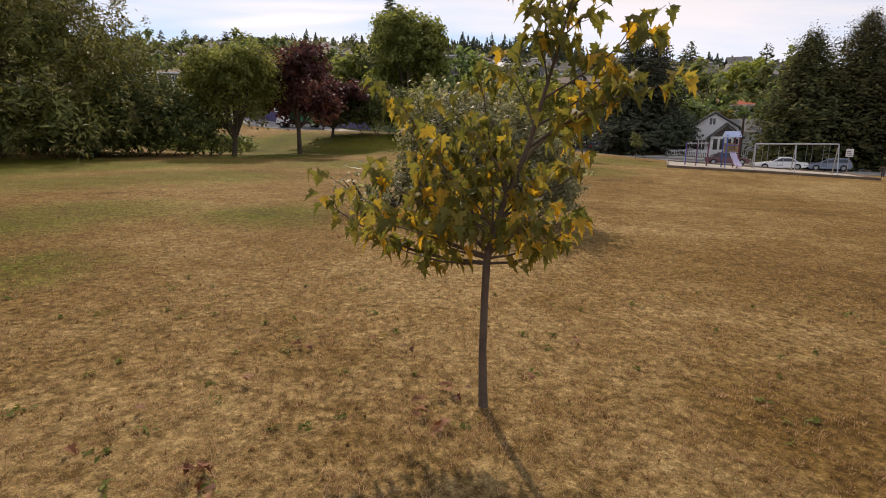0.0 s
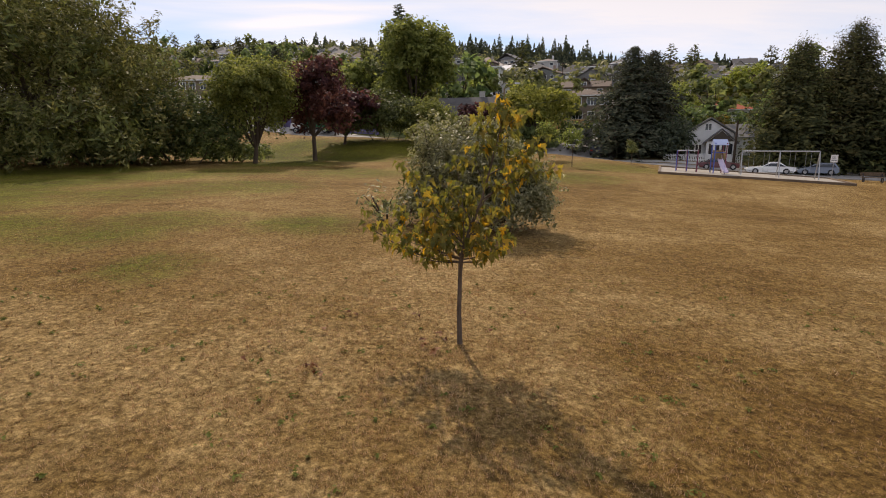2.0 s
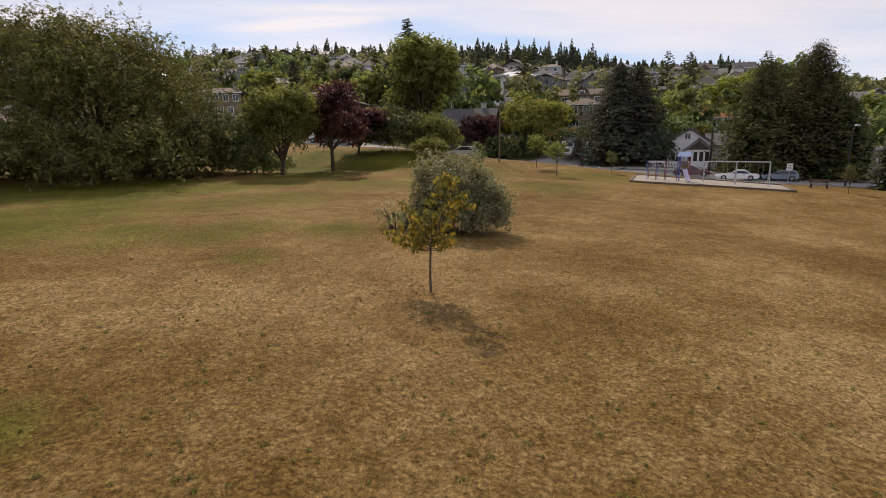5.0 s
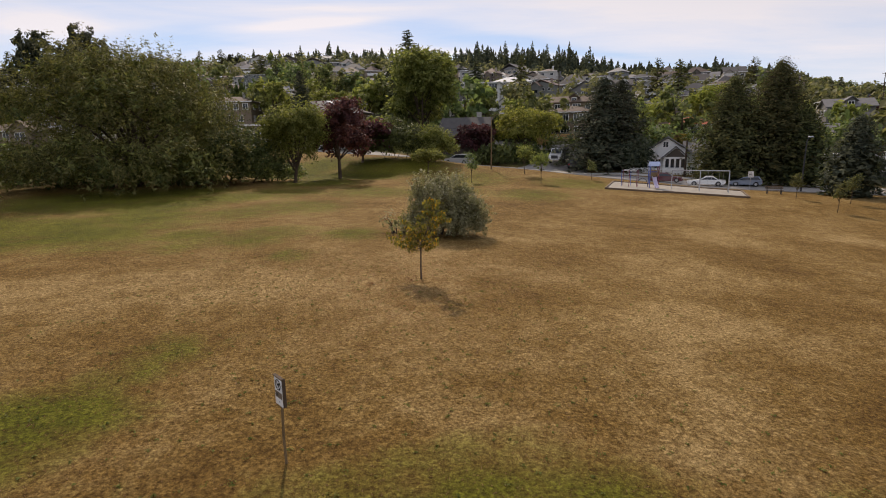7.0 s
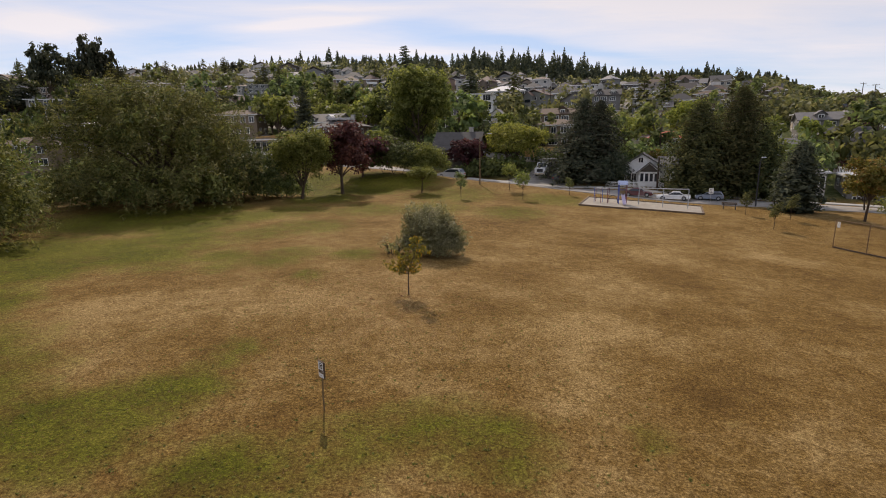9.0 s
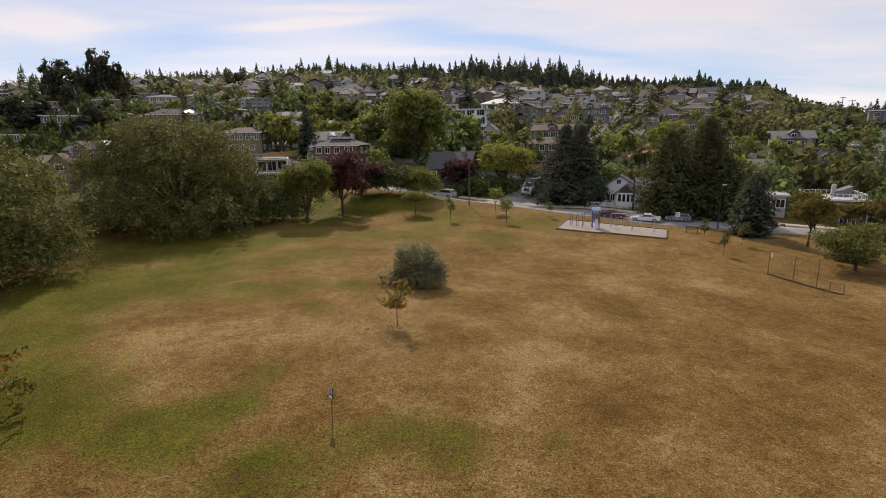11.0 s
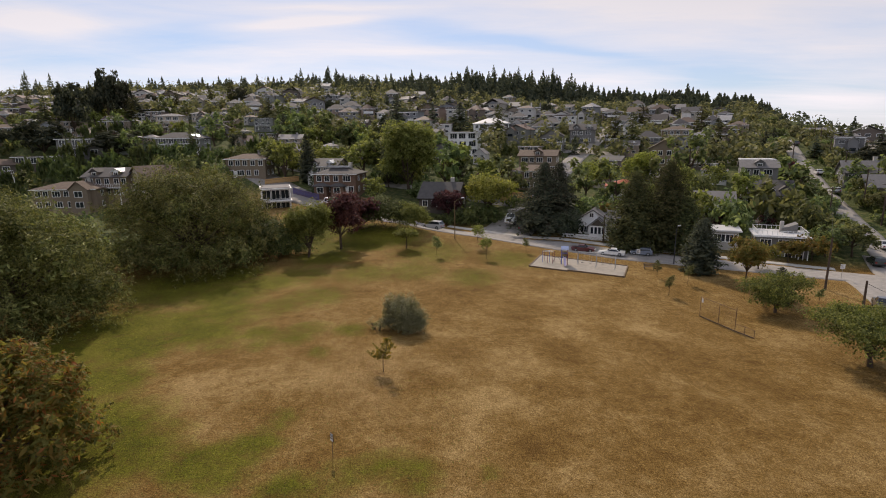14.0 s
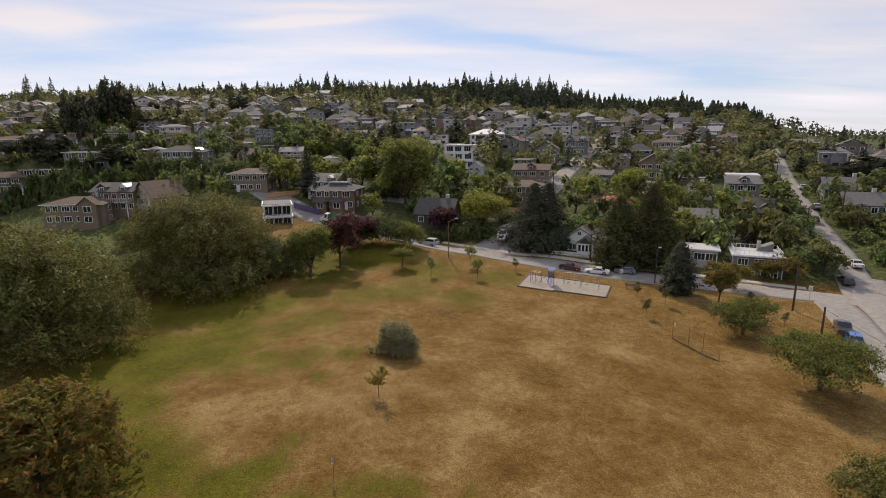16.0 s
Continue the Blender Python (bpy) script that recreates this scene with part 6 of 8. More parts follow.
def backstop():
    """Chain-link screens behind the ball diamond, posts and rails with woven wire."""
    root = thing("backstop_fence", "rusty chain-link ball diamond backstop", "fence")
    pts = [(37.2, 23.6), (38.2, 20.9), (39.0, 18.6), (39.5, 17.5), (40.0, 16.4)]
    hs = [2.6, 2.6, 2.9, 1.0, 1.0]
    for i, (x, y) in enumerate(pts):
        z = G(x, y)
        part("post", Geo().rod((x, y, z - 0.2), (x, y, z + hs[i]), 0.04), RUSTY, root)
    for i in range(4):
        a, b = pts[i], pts[i + 1]
        h = min(hs[i], hs[i + 1])
        za, zb = G(*a), G(*b)
        part("top_rail", Geo().rod((*a, za + h - 0.04), (*b, zb + h - 0.04), 0.03, 6), RUSTY, root)
        part("kick_board", Geo().poly([(a[0], a[1], za), (b[0], b[1], zb), (b[0], b[1], zb + 0.12), (a[0], a[1], za + 0.12)]).poly([(a[0] + 0.05, a[1], za), (b[0] + 0.05, b[1], zb), (b[0] + 0.05, b[1], zb + 0.12), (a[0] + 0.05, a[1], za + 0.12)]).poly([(a[0], a[1], za + 0.12), (b[0], b[1], zb + 0.12), (b[0] + 0.05, b[1], zb + 0.12), (a[0] + 0.05, a[1], za + 0.12)]), TIMBER, root)
        g = Geo()
        ln = math.hypot(b[0] - a[0], b[1] - a[1])
        n = int((ln + h) / 0.16)
        for k in range(n):
            for sg in (1, -1):
                d0 = k * 0.16 - (h if sg > 0 else 0)
                u0, u1 = max(0, d0), min(ln, d0 + h)
                if u1 - u0 < 0.03:
                    continue
                z0, z1 = (u0 - d0, u1 - d0) if sg > 0 else (h - (u0 - d0), h - (u1 - d0))
                p = [(a[0] + (b[0] - a[0]) * u / ln, a[1] + (b[1] - a[1]) * u / ln, za + z) for u, z in ((u0, z0), (u1, z1))]
                g.tube(p, [0.004, 0.004], 3, caps=False)
        part("wire_mesh", g, RUSTY, root)
    x, y = pts[0]
    part("notice", Geo().box(x + 0.1, y - 0.4, G(x, y) + 1.9, x + 0.13, y - 0.05, G(x, y) + 2.4), WHITE, root)
    return root


backstop()

# ---- posts, poles and wires ----


def street_lamp(h, arm, label, material=STEEL):
    root = thing("street_lamp", label, "street lamp")
    part("pole", Geo().tube([(0, 0, -0.3), (0, 0, h * 0.5), (0, 0, h)], [0.11, 0.085, 0.06], 10), material, root)
    part("arm", Geo().tube([(0, 0, h - 0.25), (arm * 0.5, 0, h + 0.35), (arm, 0, h + 0.55)], [0.04, 0.035, 0.03], 8), material, root)
    part("lamp_head", Geo().box(arm - 0.1, -0.14, h + 0.47, arm + 0.55, 0.14, h + 0.62, 0, 0.8), STEEL, root)
    return root


l = street_lamp(7.4, 1.5, "tall tan street lamp with a curved arm", SIGN_POST)
put(l, 6.35, 60.0, 25)
l = street_lamp(6.2, 0.35, "slim dark street lamp beside the park road", DARK_STEEL)
put(l, 44.2, 49.5, 20)


def utility_pole(h, label, bars=1, group="utility poles"):
    root = thing("utility_pole", label, "utility pole", group)
    part("pole", Geo().tube([(0, 0, -0.5), (0.03, 0, h * 0.6), (0.02, 0, h)], [0.17, 0.14, 0.11], 10), POLE_WOOD, root)
    for i in range(bars):
        z = h - 0.35 - 0.7 * i
        part("crossarm", Geo().box(-0.9, -0.17, z, 0.9, -0.07, z + 0.12), POLE_WOOD, root)
        for x in (-0.8, -0.3, 0.3, 0.8):
            part("insulator", Geo().rod((x, -0.12, z + 0.12), (x, -0.12, z + 0.26), 0.04, 6), CONCRETE, root)
    return root


put(utility_pole(7.6, "brown wooden utility pole beside the road", 0), 60.2, 35.1)
put(utility_pole(5.2, "short dark wooden pole with a cut top", 0), 56.0, 22.4)
up = put(utility_pole(9.0, "brown wooden utility pole with a crossarm", 1), *vs(118, 63.2), GRID)
for v, s in ((98, 52.2), (104, 63), (140, 64), (150, 53.5), (164, 65.5), (190, 68), (215, 71), (112, -6.5), (170, -30), (170, -90)):
    x, y = vs(v, s)
    copy_thing(up, spot(x, y, GRID, 0))
x, y = vs(76, 8)
put(utility_pole(5.5, "thin wooden service pole before the white house", 0), *vs(73.8, 9.6), 0)


def wire(a, b, sag, label="thin black overhead cable", r=0.018):
    pts = []
    for i in range(13):
        f = i / 12
        p = Vector(a).lerp(Vector(b), f)
        p.z -= sag * 4 * f * (1 - f)
        pts.append(p)
    return solid("cable", Geo().tube(pts, [r] * 13, 5), RUBBER, label, "cable", "overhead cables")


def high(v, s, h):
    x, y = vs(v, s)
    return (x, y, G(x, y) + h)


wire((60.8, 35.9, G(60.8, 35.9) + 7.6), (66, -25, 4.5), 0.6)
wire((56.0, 22.4, G(56, 22.4) + 4.9), (60.5, -8, -1.2), 0.25, "pale steel stay wire")
wire((60.8, 35.9, G(60.8, 35.9) + 7.6), high(98, 52.2, 8.4), 0.6)
for (a, b) in (((98, 52.2), (118, 63.2)), ((118, 63.2), (140, 64)), ((140, 64), (164, 65.5)), ((164, 65.5), (190, 68)), ((190, 68), (215, 71))):
    wire(high(*a, 8.7), high(*b, 8.7), 0.5)
wire((6.4, 61.0, G(6.4, 61.0) + 5.5), high(82, -58, 7.0), 0.9)
wire(high(112, -6.5, 8.0), (6.4, 61.0, G(6.4, 61.0) + 5.2), 0.8)


def plain_sign(h, label):
    root = thing("road_sign", label, "sign")
    part("post", Geo().rod((0, 0.03, -0.2), (0, 0.03, h), 0.03, 6), STEEL, root)
    bd = part("board", Geo().box(-0.3, -0.012, h - 0.75, 0.3, 0.0, h), WHITE, root)
    for i in range(3):
        part("text_bar", Geo().box(-0.22, -0.018, h - 0.62 + 0.18 * i, 0.22 - 0.06 * i, -0.0125, h - 0.55 + 0.18 * i), DARK_STEEL, bd)
    return root


x, y = vs(60.6, 17.0)
put(plain_sign(2.4, "small white road sign on a steel post"), x, y, GRID)
x, y = vs(62.0, 46.5)
put(plain_sign(2.6, "small street corner sign on a steel post"), x, y, GRID)


def picket_fence():
    root = thing("picket_fence", "low white picket fence before a white house", "fence")
    n = 46
    for i in range(n):
        x = -4.6 + 9.2 * i / (n - 1)
        part("picket", PICKET, WHITE, root).matrix_basis = pose(x, 0, 0)
    for z in (0.25, 0.75):
        part("rail", Geo().box(-4.7, 0.02, z, 4.7, 0.06, z + 0.08), WHITE, root)
    return root


PICKET = Geo().box(-0.055, -0.012, -0.1, 0.055, 0.012, 0.92).poly([(-0.055, -0.012, 0.92), (0.055, -0.012, 0.92), (0, -0.012, 1.0)]).poly([(-0.055, 0.012, 0.92), (0.055, 0.012, 0.92), (0, 0.012, 1.0)]).mesh("picket", WHITE)
x, y = vs(74.2, 5.9)
put(picket_fence(), x, y, GRID)

# ---- vehicles ----
put(car("car", "grey-blue hatchback parked on the road", car_paint("blue_grey_paint", (0.16, 0.19, 0.24)), "hatch", 3.9, 1.64, 1.36), *vs(67.6, 17.2), GRID + 180, 0.1)
put(car("car", "white long old sedan parked on the road", car_paint("white_car_paint", (0.72, 0.72, 0.70)), "sedan", 4.7, 1.72, 1.28), *vs(64.6, 12.2), GRID + 180, 0.1)
put(car("car", "dark red sedan parked on the road", car_paint("maroon_car_paint", (0.10, 0.018, 0.02)), "sedan", 4.3, 1.66, 1.3), *vs(64.2, 7.2), GRID, 0.1)
put(car("car", "silver minivan parked on the road", car_paint("silver_car_paint", (0.42, 0.43, 0.44)), "hatch", 4.9, 1.9, 1.72), *vs(66.6, -24.8), GRID + 172, 0.12)
put(car("car", "black car parked at the street corner", car_paint("black_car_paint", (0.02, 0.02, 0.022)), "hatch", 4.5, 1.8, 1.55), *vs(77.5, -7.6), GRID + 90, 0.12)
put(car("car", "dark grey pickup parked on the shoulder", car_paint("dark_grey_car_paint", (0.07, 0.07, 0.075)), "pickup", 5.2, 1.9, 1.75), *vs(47.4, 47.6), GRID + 82, 0.1)
put(car("car", "bright blue small car parked on the shoulder", car_paint("bright_blue_car_paint", (0.03, 0.13, 0.42)), "hatch", 4.1, 1.75, 1.48), *vs(43.9, 47.9), GRID + 84, 0.1)
put(car("car", "white car parked up the climbing street", car_paint("plain_white_car_paint", (0.70, 0.70, 0.70)), "sedan", 4.5, 1.8, 1.45), *vs(88.5, 59.3), GRID + 90, 0.14)
put(car("car", "dark green car parked under a street tree", car_paint("dark_green_car_paint", (0.03, 0.045, 0.04)), "hatch", 4.4, 1.8, 1.5), *vs(77.5, 55.2), GRID + 90, 0.14)
for i, (v, s, c, l) in enumerate(((130, 60.2, (0.5, 0.5, 0.5), "silver car parked up the climbing street"), (151, 60.6, (0.68, 0.68, 0.68), "white car parked up the climbing street"), (200, 62.6, (0.08, 0.08, 0.085), "black car parked up the climbing street"), (118, 57.6, (0.03, 0.03, 0.035), "black car parked below a hedge"))):
    put(car("car", l, car_paint("far_car_paint", c), "hatch", 4.4, 1.8, 1.5), *vs(v, s), GRID + 90, 0.14)
put(truck("box_truck", "white and grey delivery truck on the side street", car_paint("white_truck_paint", (0.68, 0.68, 0.67)), GREY_WALL), *vs(81.4, -10.9), GRID - 96, 0.12)
put(truck("dump_truck", "white truck with a green tipper box", car_paint("truck_white_paint", (0.7, 0.7, 0.7)), painted("green_tipper_paint", (0.03, 0.16, 0.075), 0.5), True), *vs(73.6, -54.5), GRID + 196, 0.14)

# ---- houses that stand out ----


def white_gable_house():
    root = thing("white_house", "small white gabled house with a porch", "house")
    w, d, h, rise = 5.7, 9.0, 3.6, 2.1
    part("wall", wall_geo(w, d, h, "cross", rise), WHITE, root)
    part("roof", roof_geo("cross", w, d, h, rise, 0.4), ROOF_GREY, root)
    g = Geo()
    px = 1.3
    part("porch_wall", Geo().box(px - 1.7, -d / 2 - 1.6, -1.5, px + 1.7, -d / 2, 2.5).poly([(px - 1.7, -d / 2 - 1.6, 2.5), (px + 1.7, -d / 2 - 1.6, 2.5), (px, -d / 2 - 1.6, 4.0)]), WHITE, root)
    for sg in (-1, 1):
        g.poly([(px, -d / 2 - 1.9, 4.25), (px + sg * 2.1, -d / 2 - 1.9, 2.4), (px + sg * 2.1, -d / 2, 2.4), (px, -d / 2, 4.25)])
        g.poly([(px, -d / 2 - 1.9, 4.08), (px + sg * 2.1, -d / 2 - 1.9, 2.23), (px + sg * 2.1, -d / 2, 2.23), (px, -d / 2, 4.08)])
        g.poly([(px, -d / 2 - 1.9, 4.25), (px + sg * 2.1, -d / 2 - 1.9, 2.4), (px + sg * 2.1, -d / 2 - 1.9, 2.23), (px, -d / 2 - 1.9, 4.08)])
    part("porch_roof", g, ROOF_GREY, root)
    part("porch_gable", Geo().poly([(px - 1.55, -d / 2 - 1.63, 2.55), (px + 1.55, -d / 2 - 1.63, 2.55), (px, -d / 2 - 1.63, 3.9)]).poly([(px - 1.55, -d / 2 - 1.66, 2.55), (px + 1.55, -d / 2 - 1.66, 2.55), (px, -d / 2 - 1.66, 3.9)]), DARK_WALL, root)
    for i in range(4):
        add_window(root, px - 1.14 + 0.76 * i, -d / 2 - 1.6, 0.9, 0, 0.5, 1.35, 0)
    add_window(root, -2.0, -d / 2, 0.9, 0, 0.5, 1.2, 0)
    add_window(root, -1.25, -d / 2, 0.9, 0, 0.7, 1.2, 1)
    add_window(root, -0.25, -d / 2, 4.05, 0, 0.7, 0.8, 1)
    for q in (-0.3, 0.0, 0.3):
        add_window(root, w / 2, d * q, 1.0, 90, 1.0, 1.2, 1)
    wing = part("side_wing", Geo().box(w / 2, -1.2, -1.5, w / 2 + 3.2, d / 2, 3.2), WHITE, root)
    part("wing_roof", Geo().poly([(w / 2 - 0.6, -1.6, 3.1), (w / 2 + 3.5, -1.6, 3.1), (w / 2 + 3.5, 1.6, 4.9), (w / 2 - 0.6, 1.6, 4.9)]).poly([(w / 2 - 0.6, 1.6, 4.9), (w / 2 + 3.5, 1.6, 4.9), (w / 2 + 3.5, d / 2 + 0.4, 3.1), (w / 2 - 0.6, d / 2 + 0.4, 3.1)]).poly([(w / 2 + 3.2, -1.2, 3.2), (w / 2 + 3.2, 1.6, 4.85), (w / 2 + 3.2, d / 2, 3.2)]), ROOF_GREY, wing)
    part("chimney", Geo().box(1.0, 1.0, 4.6, 1.5, 1.6, 6.6), BRICK, root)
    part("step", Geo().box(-0.9, -d / 2 - 2.6, -1.2, 0.0, -d / 2 - 1.6, 0.1), CONCRETE, root)
    return root


hx, hy = vs(82.0, 6.85)
place_house(white_gable_house(), hx, hy, GRID, -0.2 - G(hx, hy))


def bay_house():
    """The brown corner house with white window surrounds and two hipped tiers."""
    root = house("corner_house", "brown shingled house with white-framed windows under construction fence", 11.5, 9, 2, "hip", BRICK, ROOF_DARK, 1.7, chimney=True, seed=3)
    for i, x in enumerate((-3.4, 1.2)):
        bay = part("bay", Geo().box(x - 1.7, -6.3, -2.5, x + 1.7, -4.4, 2.5), BRICK, root)
        part("bay_roof", roof_geo("hip", 3.6, 2.2, 2.5, 0.7, 0.35), ROOF_DARK, bay).matrix_basis = pose(x, -5.3, 0)
        add_window(root, x, -6.3, 0.75, 0, 1.6, 1.35, 1)
    part("roof_deck", Geo().box(-2.5, -1.6, 7.0, 2.8, 1.8, 7.25).box(-2.6, -1.7, 7.25, 2.9, -1.6, 7.5), ROOF_WHITE, root)
    return root


place_house(bay_house(), -24.8, 102.0, -8)


def modern_house():
    """A stacked white house: three floors of slabs and wide glass with terraces."""
    root = thing("modern_house", "white modern three-storey house with wide glass fronts and terraces", "house")
    w, d = 6.9, 10.0
    for k in range(3):
        z = k * 3.0
        set_in = 0.5 * k
        part("wall", Geo().box(-w / 2, -d / 2 + 1.2 + set_in, z - (3.0 if k == 0 else 0), w / 2, d / 2, z + 2.65), DARK_WALL if k < 2 else GREY_WALL, root)
        part("slab", Geo().box(-w / 2 - 0.3, -d / 2, z + 2.72, w / 2 + 0.3, d / 2 + 0.2, z + 3.0), WHITE, root)
        for x in (-2.2, 0.0, 2.2):
            add_window(root, x, -d / 2 + 1.2 + set_in, z + 0.25, 0, 1.8, 2.1, 1)
        for x in (-w / 2 + 0.1, w / 2 - 0.1):
            part("column", Geo().box(x - 0.12, -d / 2 + 0.05, z, x + 0.12, -d / 2 + 0.29, z + 2.65), WHITE, root)
    part("flat_roof", Geo().box(-w / 2, -d / 2 + 0.4, 9.0, w / 2, d / 2, 9.12), ROOF_GREY, root)
    return root


place_house(modern_house(), -39.0, 91.0, 20, -4.3)


def deck_house():
    """The grey house with a flat pale roof deck and railings."""
    root = house("roof_deck_house", "grey two-storey house with a white flat roof deck", 9.5, 8.5, 2, "flat", GREY_WALL, ROOF_WHITE, 0.3, seed=7)
    g = Geo()
    for a, b in (((-4.6, -4.0), (4.6, -4.0)), ((4.6, -4.0), (4.6, 4.0)), ((-4.6, 4.0), (4.6, 4.0)), ((-4.6, -4.0), (-4.6, 4.0))):
        n = int(math.dist(a, b) / 0.9)
        for i in range(n + 1):
            x, y = a[0] + (b[0] - a[0]) * i / n, a[1] + (b[1] - a[1]) * i / n
            g.box(x - 0.04, y - 0.04, 5.8, x + 0.04, y + 0.04, 6.75)
        g.rod((*a, 6.75), (*b, 6.75), 0.045, 6)
    part("railing", g, WHITE, root)
    part("stair_roof", Geo().box(0.6, 0.5, 5.8, 3.4, 3.5, 6.6).poly([(0.6, 0.5, 6.6), (3.4, 0.5, 7.8), (3.4, 3.5, 7.8), (0.6, 3.5, 6.6)]).poly([(0.6, 0.5, 6.6), (3.4, 0.5, 6.6), (3.4, 0.5, 7.8)]), GREY_WALL, root)
    part("chimney", Geo().box(0.2, 1.0, 5.8, 0.9, 1.7, 8.1), CONCRETE, root)
    for x in (3.0, 3.8, 4.6):
        part("post", Geo().box(x - 0.08, -5.4, -1.5, x + 0.08, -5.24, 5.3), WHITE, root)
    return root


place_house(deck_house(), 67.9, 60.2, GRID, -1.9).matrix_basis @= Matrix.Diagonal((0.88, 0.88, 0.9, 1))

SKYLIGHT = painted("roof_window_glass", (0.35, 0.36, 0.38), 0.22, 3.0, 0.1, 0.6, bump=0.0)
NAMED = (
    # label, x, y, turn, width, depth, storeys, roof kind, wall, roof, rise, extras
    ("tan hip-roofed house among trees", -54.6, 116, 0, 13, 9, 2, "hip", TAN, ROOF_BROWN, 1.6, dict(chimney=True)),
    ("beige stucco house with arched windows and tiled roof", -95.5, 98, 5, 16, 10, 2, "hip", TAN, ROOF_BROWN, 1.6, dict(wing=(4.4, 4.6, 1.4, 2), chimney=True)),
    ("beige terraced house with balconies", -88, 104, 0, 12, 10, 2, "gable", TAN, ROOF_DARK, 2.2, dict(balcony=True, dormers=2)),
    ("steep gabled beige house with roof windows", -77.5, 104.5, -32, 11, 10, 1, "cross", OFFWHITE, ROOF_BROWN, 4.4, dict(wing=(-3.4, 3.4, 1.2, 1))),
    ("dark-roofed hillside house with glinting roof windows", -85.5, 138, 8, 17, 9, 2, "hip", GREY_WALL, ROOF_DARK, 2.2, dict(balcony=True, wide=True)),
    ("long low flat-roofed house behind a hedge", -130.5, 134, 15, 19, 8, 1, "flat", DARK_WALL, ROOF_BROWN, 0.3, dict(wide=True)),
    ("grey modern cubic house on the hillside", -117.5, 136, 15, 17, 9, 2, "flat", GREY_WALL, ROOF_GREY, 0.3, dict(wide=True, wing=(4, 5, 2.0, 1), chimney=True)),
    ("cream classical house with tall windows", -115.5, 188, 10, 12, 9, 2, "hip", OFFWHITE, ROOF_GREY, 1.2, dict(balcony=True)),
)
NAMED_2 = (
    ("white-trimmed house with a broad pale hip roof", 21.7, 194, -10, 17, 12, 2, "hip", WHITE, ROOF_WHITE, 2.6, dict()),
    ("stepped white house with roof terraces", 9.3, 154, -12, 12, 9, 3, "flat", WHITE, ROOF_WHITE, 0.3, dict(wide=True)),
    ("grey and white gabled house with balcony", 3.5, 140, -18, 9, 9, 2, "cross", GREY_WALL, ROOF_DARK, 3.0, dict(balcony=True)),
    ("grey gabled house with wide veranda", 42.6, 163, -15, 10, 9, 2, "cross", GREY_WALL, ROOF_DARK, 3.4, dict(balcony=True)),
    ("grey twin-gabled house on the hillside", 57, 178, -15, 11, 9, 2, "gable", GREY_WALL, ROOF_DARK, 2.6, dict(dormers=2)),
    ("tan stucco house with a hipped roof", 27.7, 110.5, -18, 12, 9, 2, "hip", TAN, ROOF_BROWN, 1.7, dict()),
    ("unfinished tan house with bare framing timber", 32.7, 130, -18, 13, 9, 2, "gable", TAN, ROOF_BROWN, 2.0, dict(dormers=1)),
    ("low dark house with a steep shingled roof", 3.2, 91, -15, 9.5, 9, 1, "gable", DARK_WALL, ROOF_DARK, 3.6, dict(chimney=True)),
)
NAMED_3 = (
    ("white house with a bright red roof", 50.2, 98, -15, 9, 8, 1, "hip", WHITE, ROOF_RED, 1.6, dict()),
    ("dark-roofed house with white gable dormers", 81.4, 89.6, -22, 10, 9, 1, "gable", GREY_WALL, ROOF_DARK, 3.2, dict(dormers=3)),
    ("small garage with a pale green metal roof", 64.4, 78.5, -22, 6, 6, 1, "gable", OFFWHITE, ROOF_GREEN, 1.2, dict(small=True)),
    ("grey-roofed bungalow behind the garage", 67.2, 85.5, -22, 8, 7, 1, "gable", GREY_WALL, ROOF_GREY, 1.8, dict(small=True)),
    ("large grey house with roof terraces", 90.2, 110, -22, 10, 9, 2, "gable", GREY_WALL, ROOF_GREY, 2.2, dict(dormers=1)),
    ("flat-roofed pale house on the slope", 94.5, 119, -22, 9, 8, 2, "flat", OFFWHITE, ROOF_WHITE, 0.3, dict(wide=True)),
    ("pinkish gabled house with steep roof", 74.2, 137, -20, 10, 9, 2, "cross", TAN, ROOF_BROWN, 3.4, dict()),
    ("pale flat-roofed garage behind the pine", 57.9, 63.5, -22, 7, 6, 1, "flat", CONCRETE, ROOF_WHITE, 0.3, dict(small=True)),
)
NAMED_4 = (
    ("grey gabled house across the street", 115.5, 105.5, -22, 10, 9, 2, "gable", GREY_WALL, ROOF_GREY, 3.0, dict(chimney=True)),
    ("long pale flat-roofed house behind firs", 152, 168, -22, 22, 9, 2, "flat", OFFWHITE, ROOF_GREY, 0.3, dict(wide=True)),
    ("grey shingled house with chimney", 110.5, 91, -22, 9, 8, 2, "gable", TAN, ROOF_GREY, 2.8, dict(chimney=True)),
    ("pale hip-roofed house on the slope", 100, 163, -18, 12, 9, 2, "hip", OFFWHITE, ROOF_GREY, 1.6, dict()),
    ("tan hip-roofed house on the slope", 92.4, 174, -18, 12, 9, 2, "hip", TAN, ROOF_BROWN, 1.6, dict(balcony=True)),
    ("brown terraced house at the hillside's foot", -142, 130, 18, 12, 9, 2, "gable", DARK_WALL, ROOF_BROWN, 2.0, dict(balcony=True)),
    ("pale apartment house high on the hillside", -160, 158, 18, 20, 10, 2, "hip", TAN, ROOF_BROWN, 1.6, dict(balcony=True)),
)
TAKEN = [(-45, 112), (34.5, 68), (-24.8, 102), (-39.5, 92), (69, 61)]
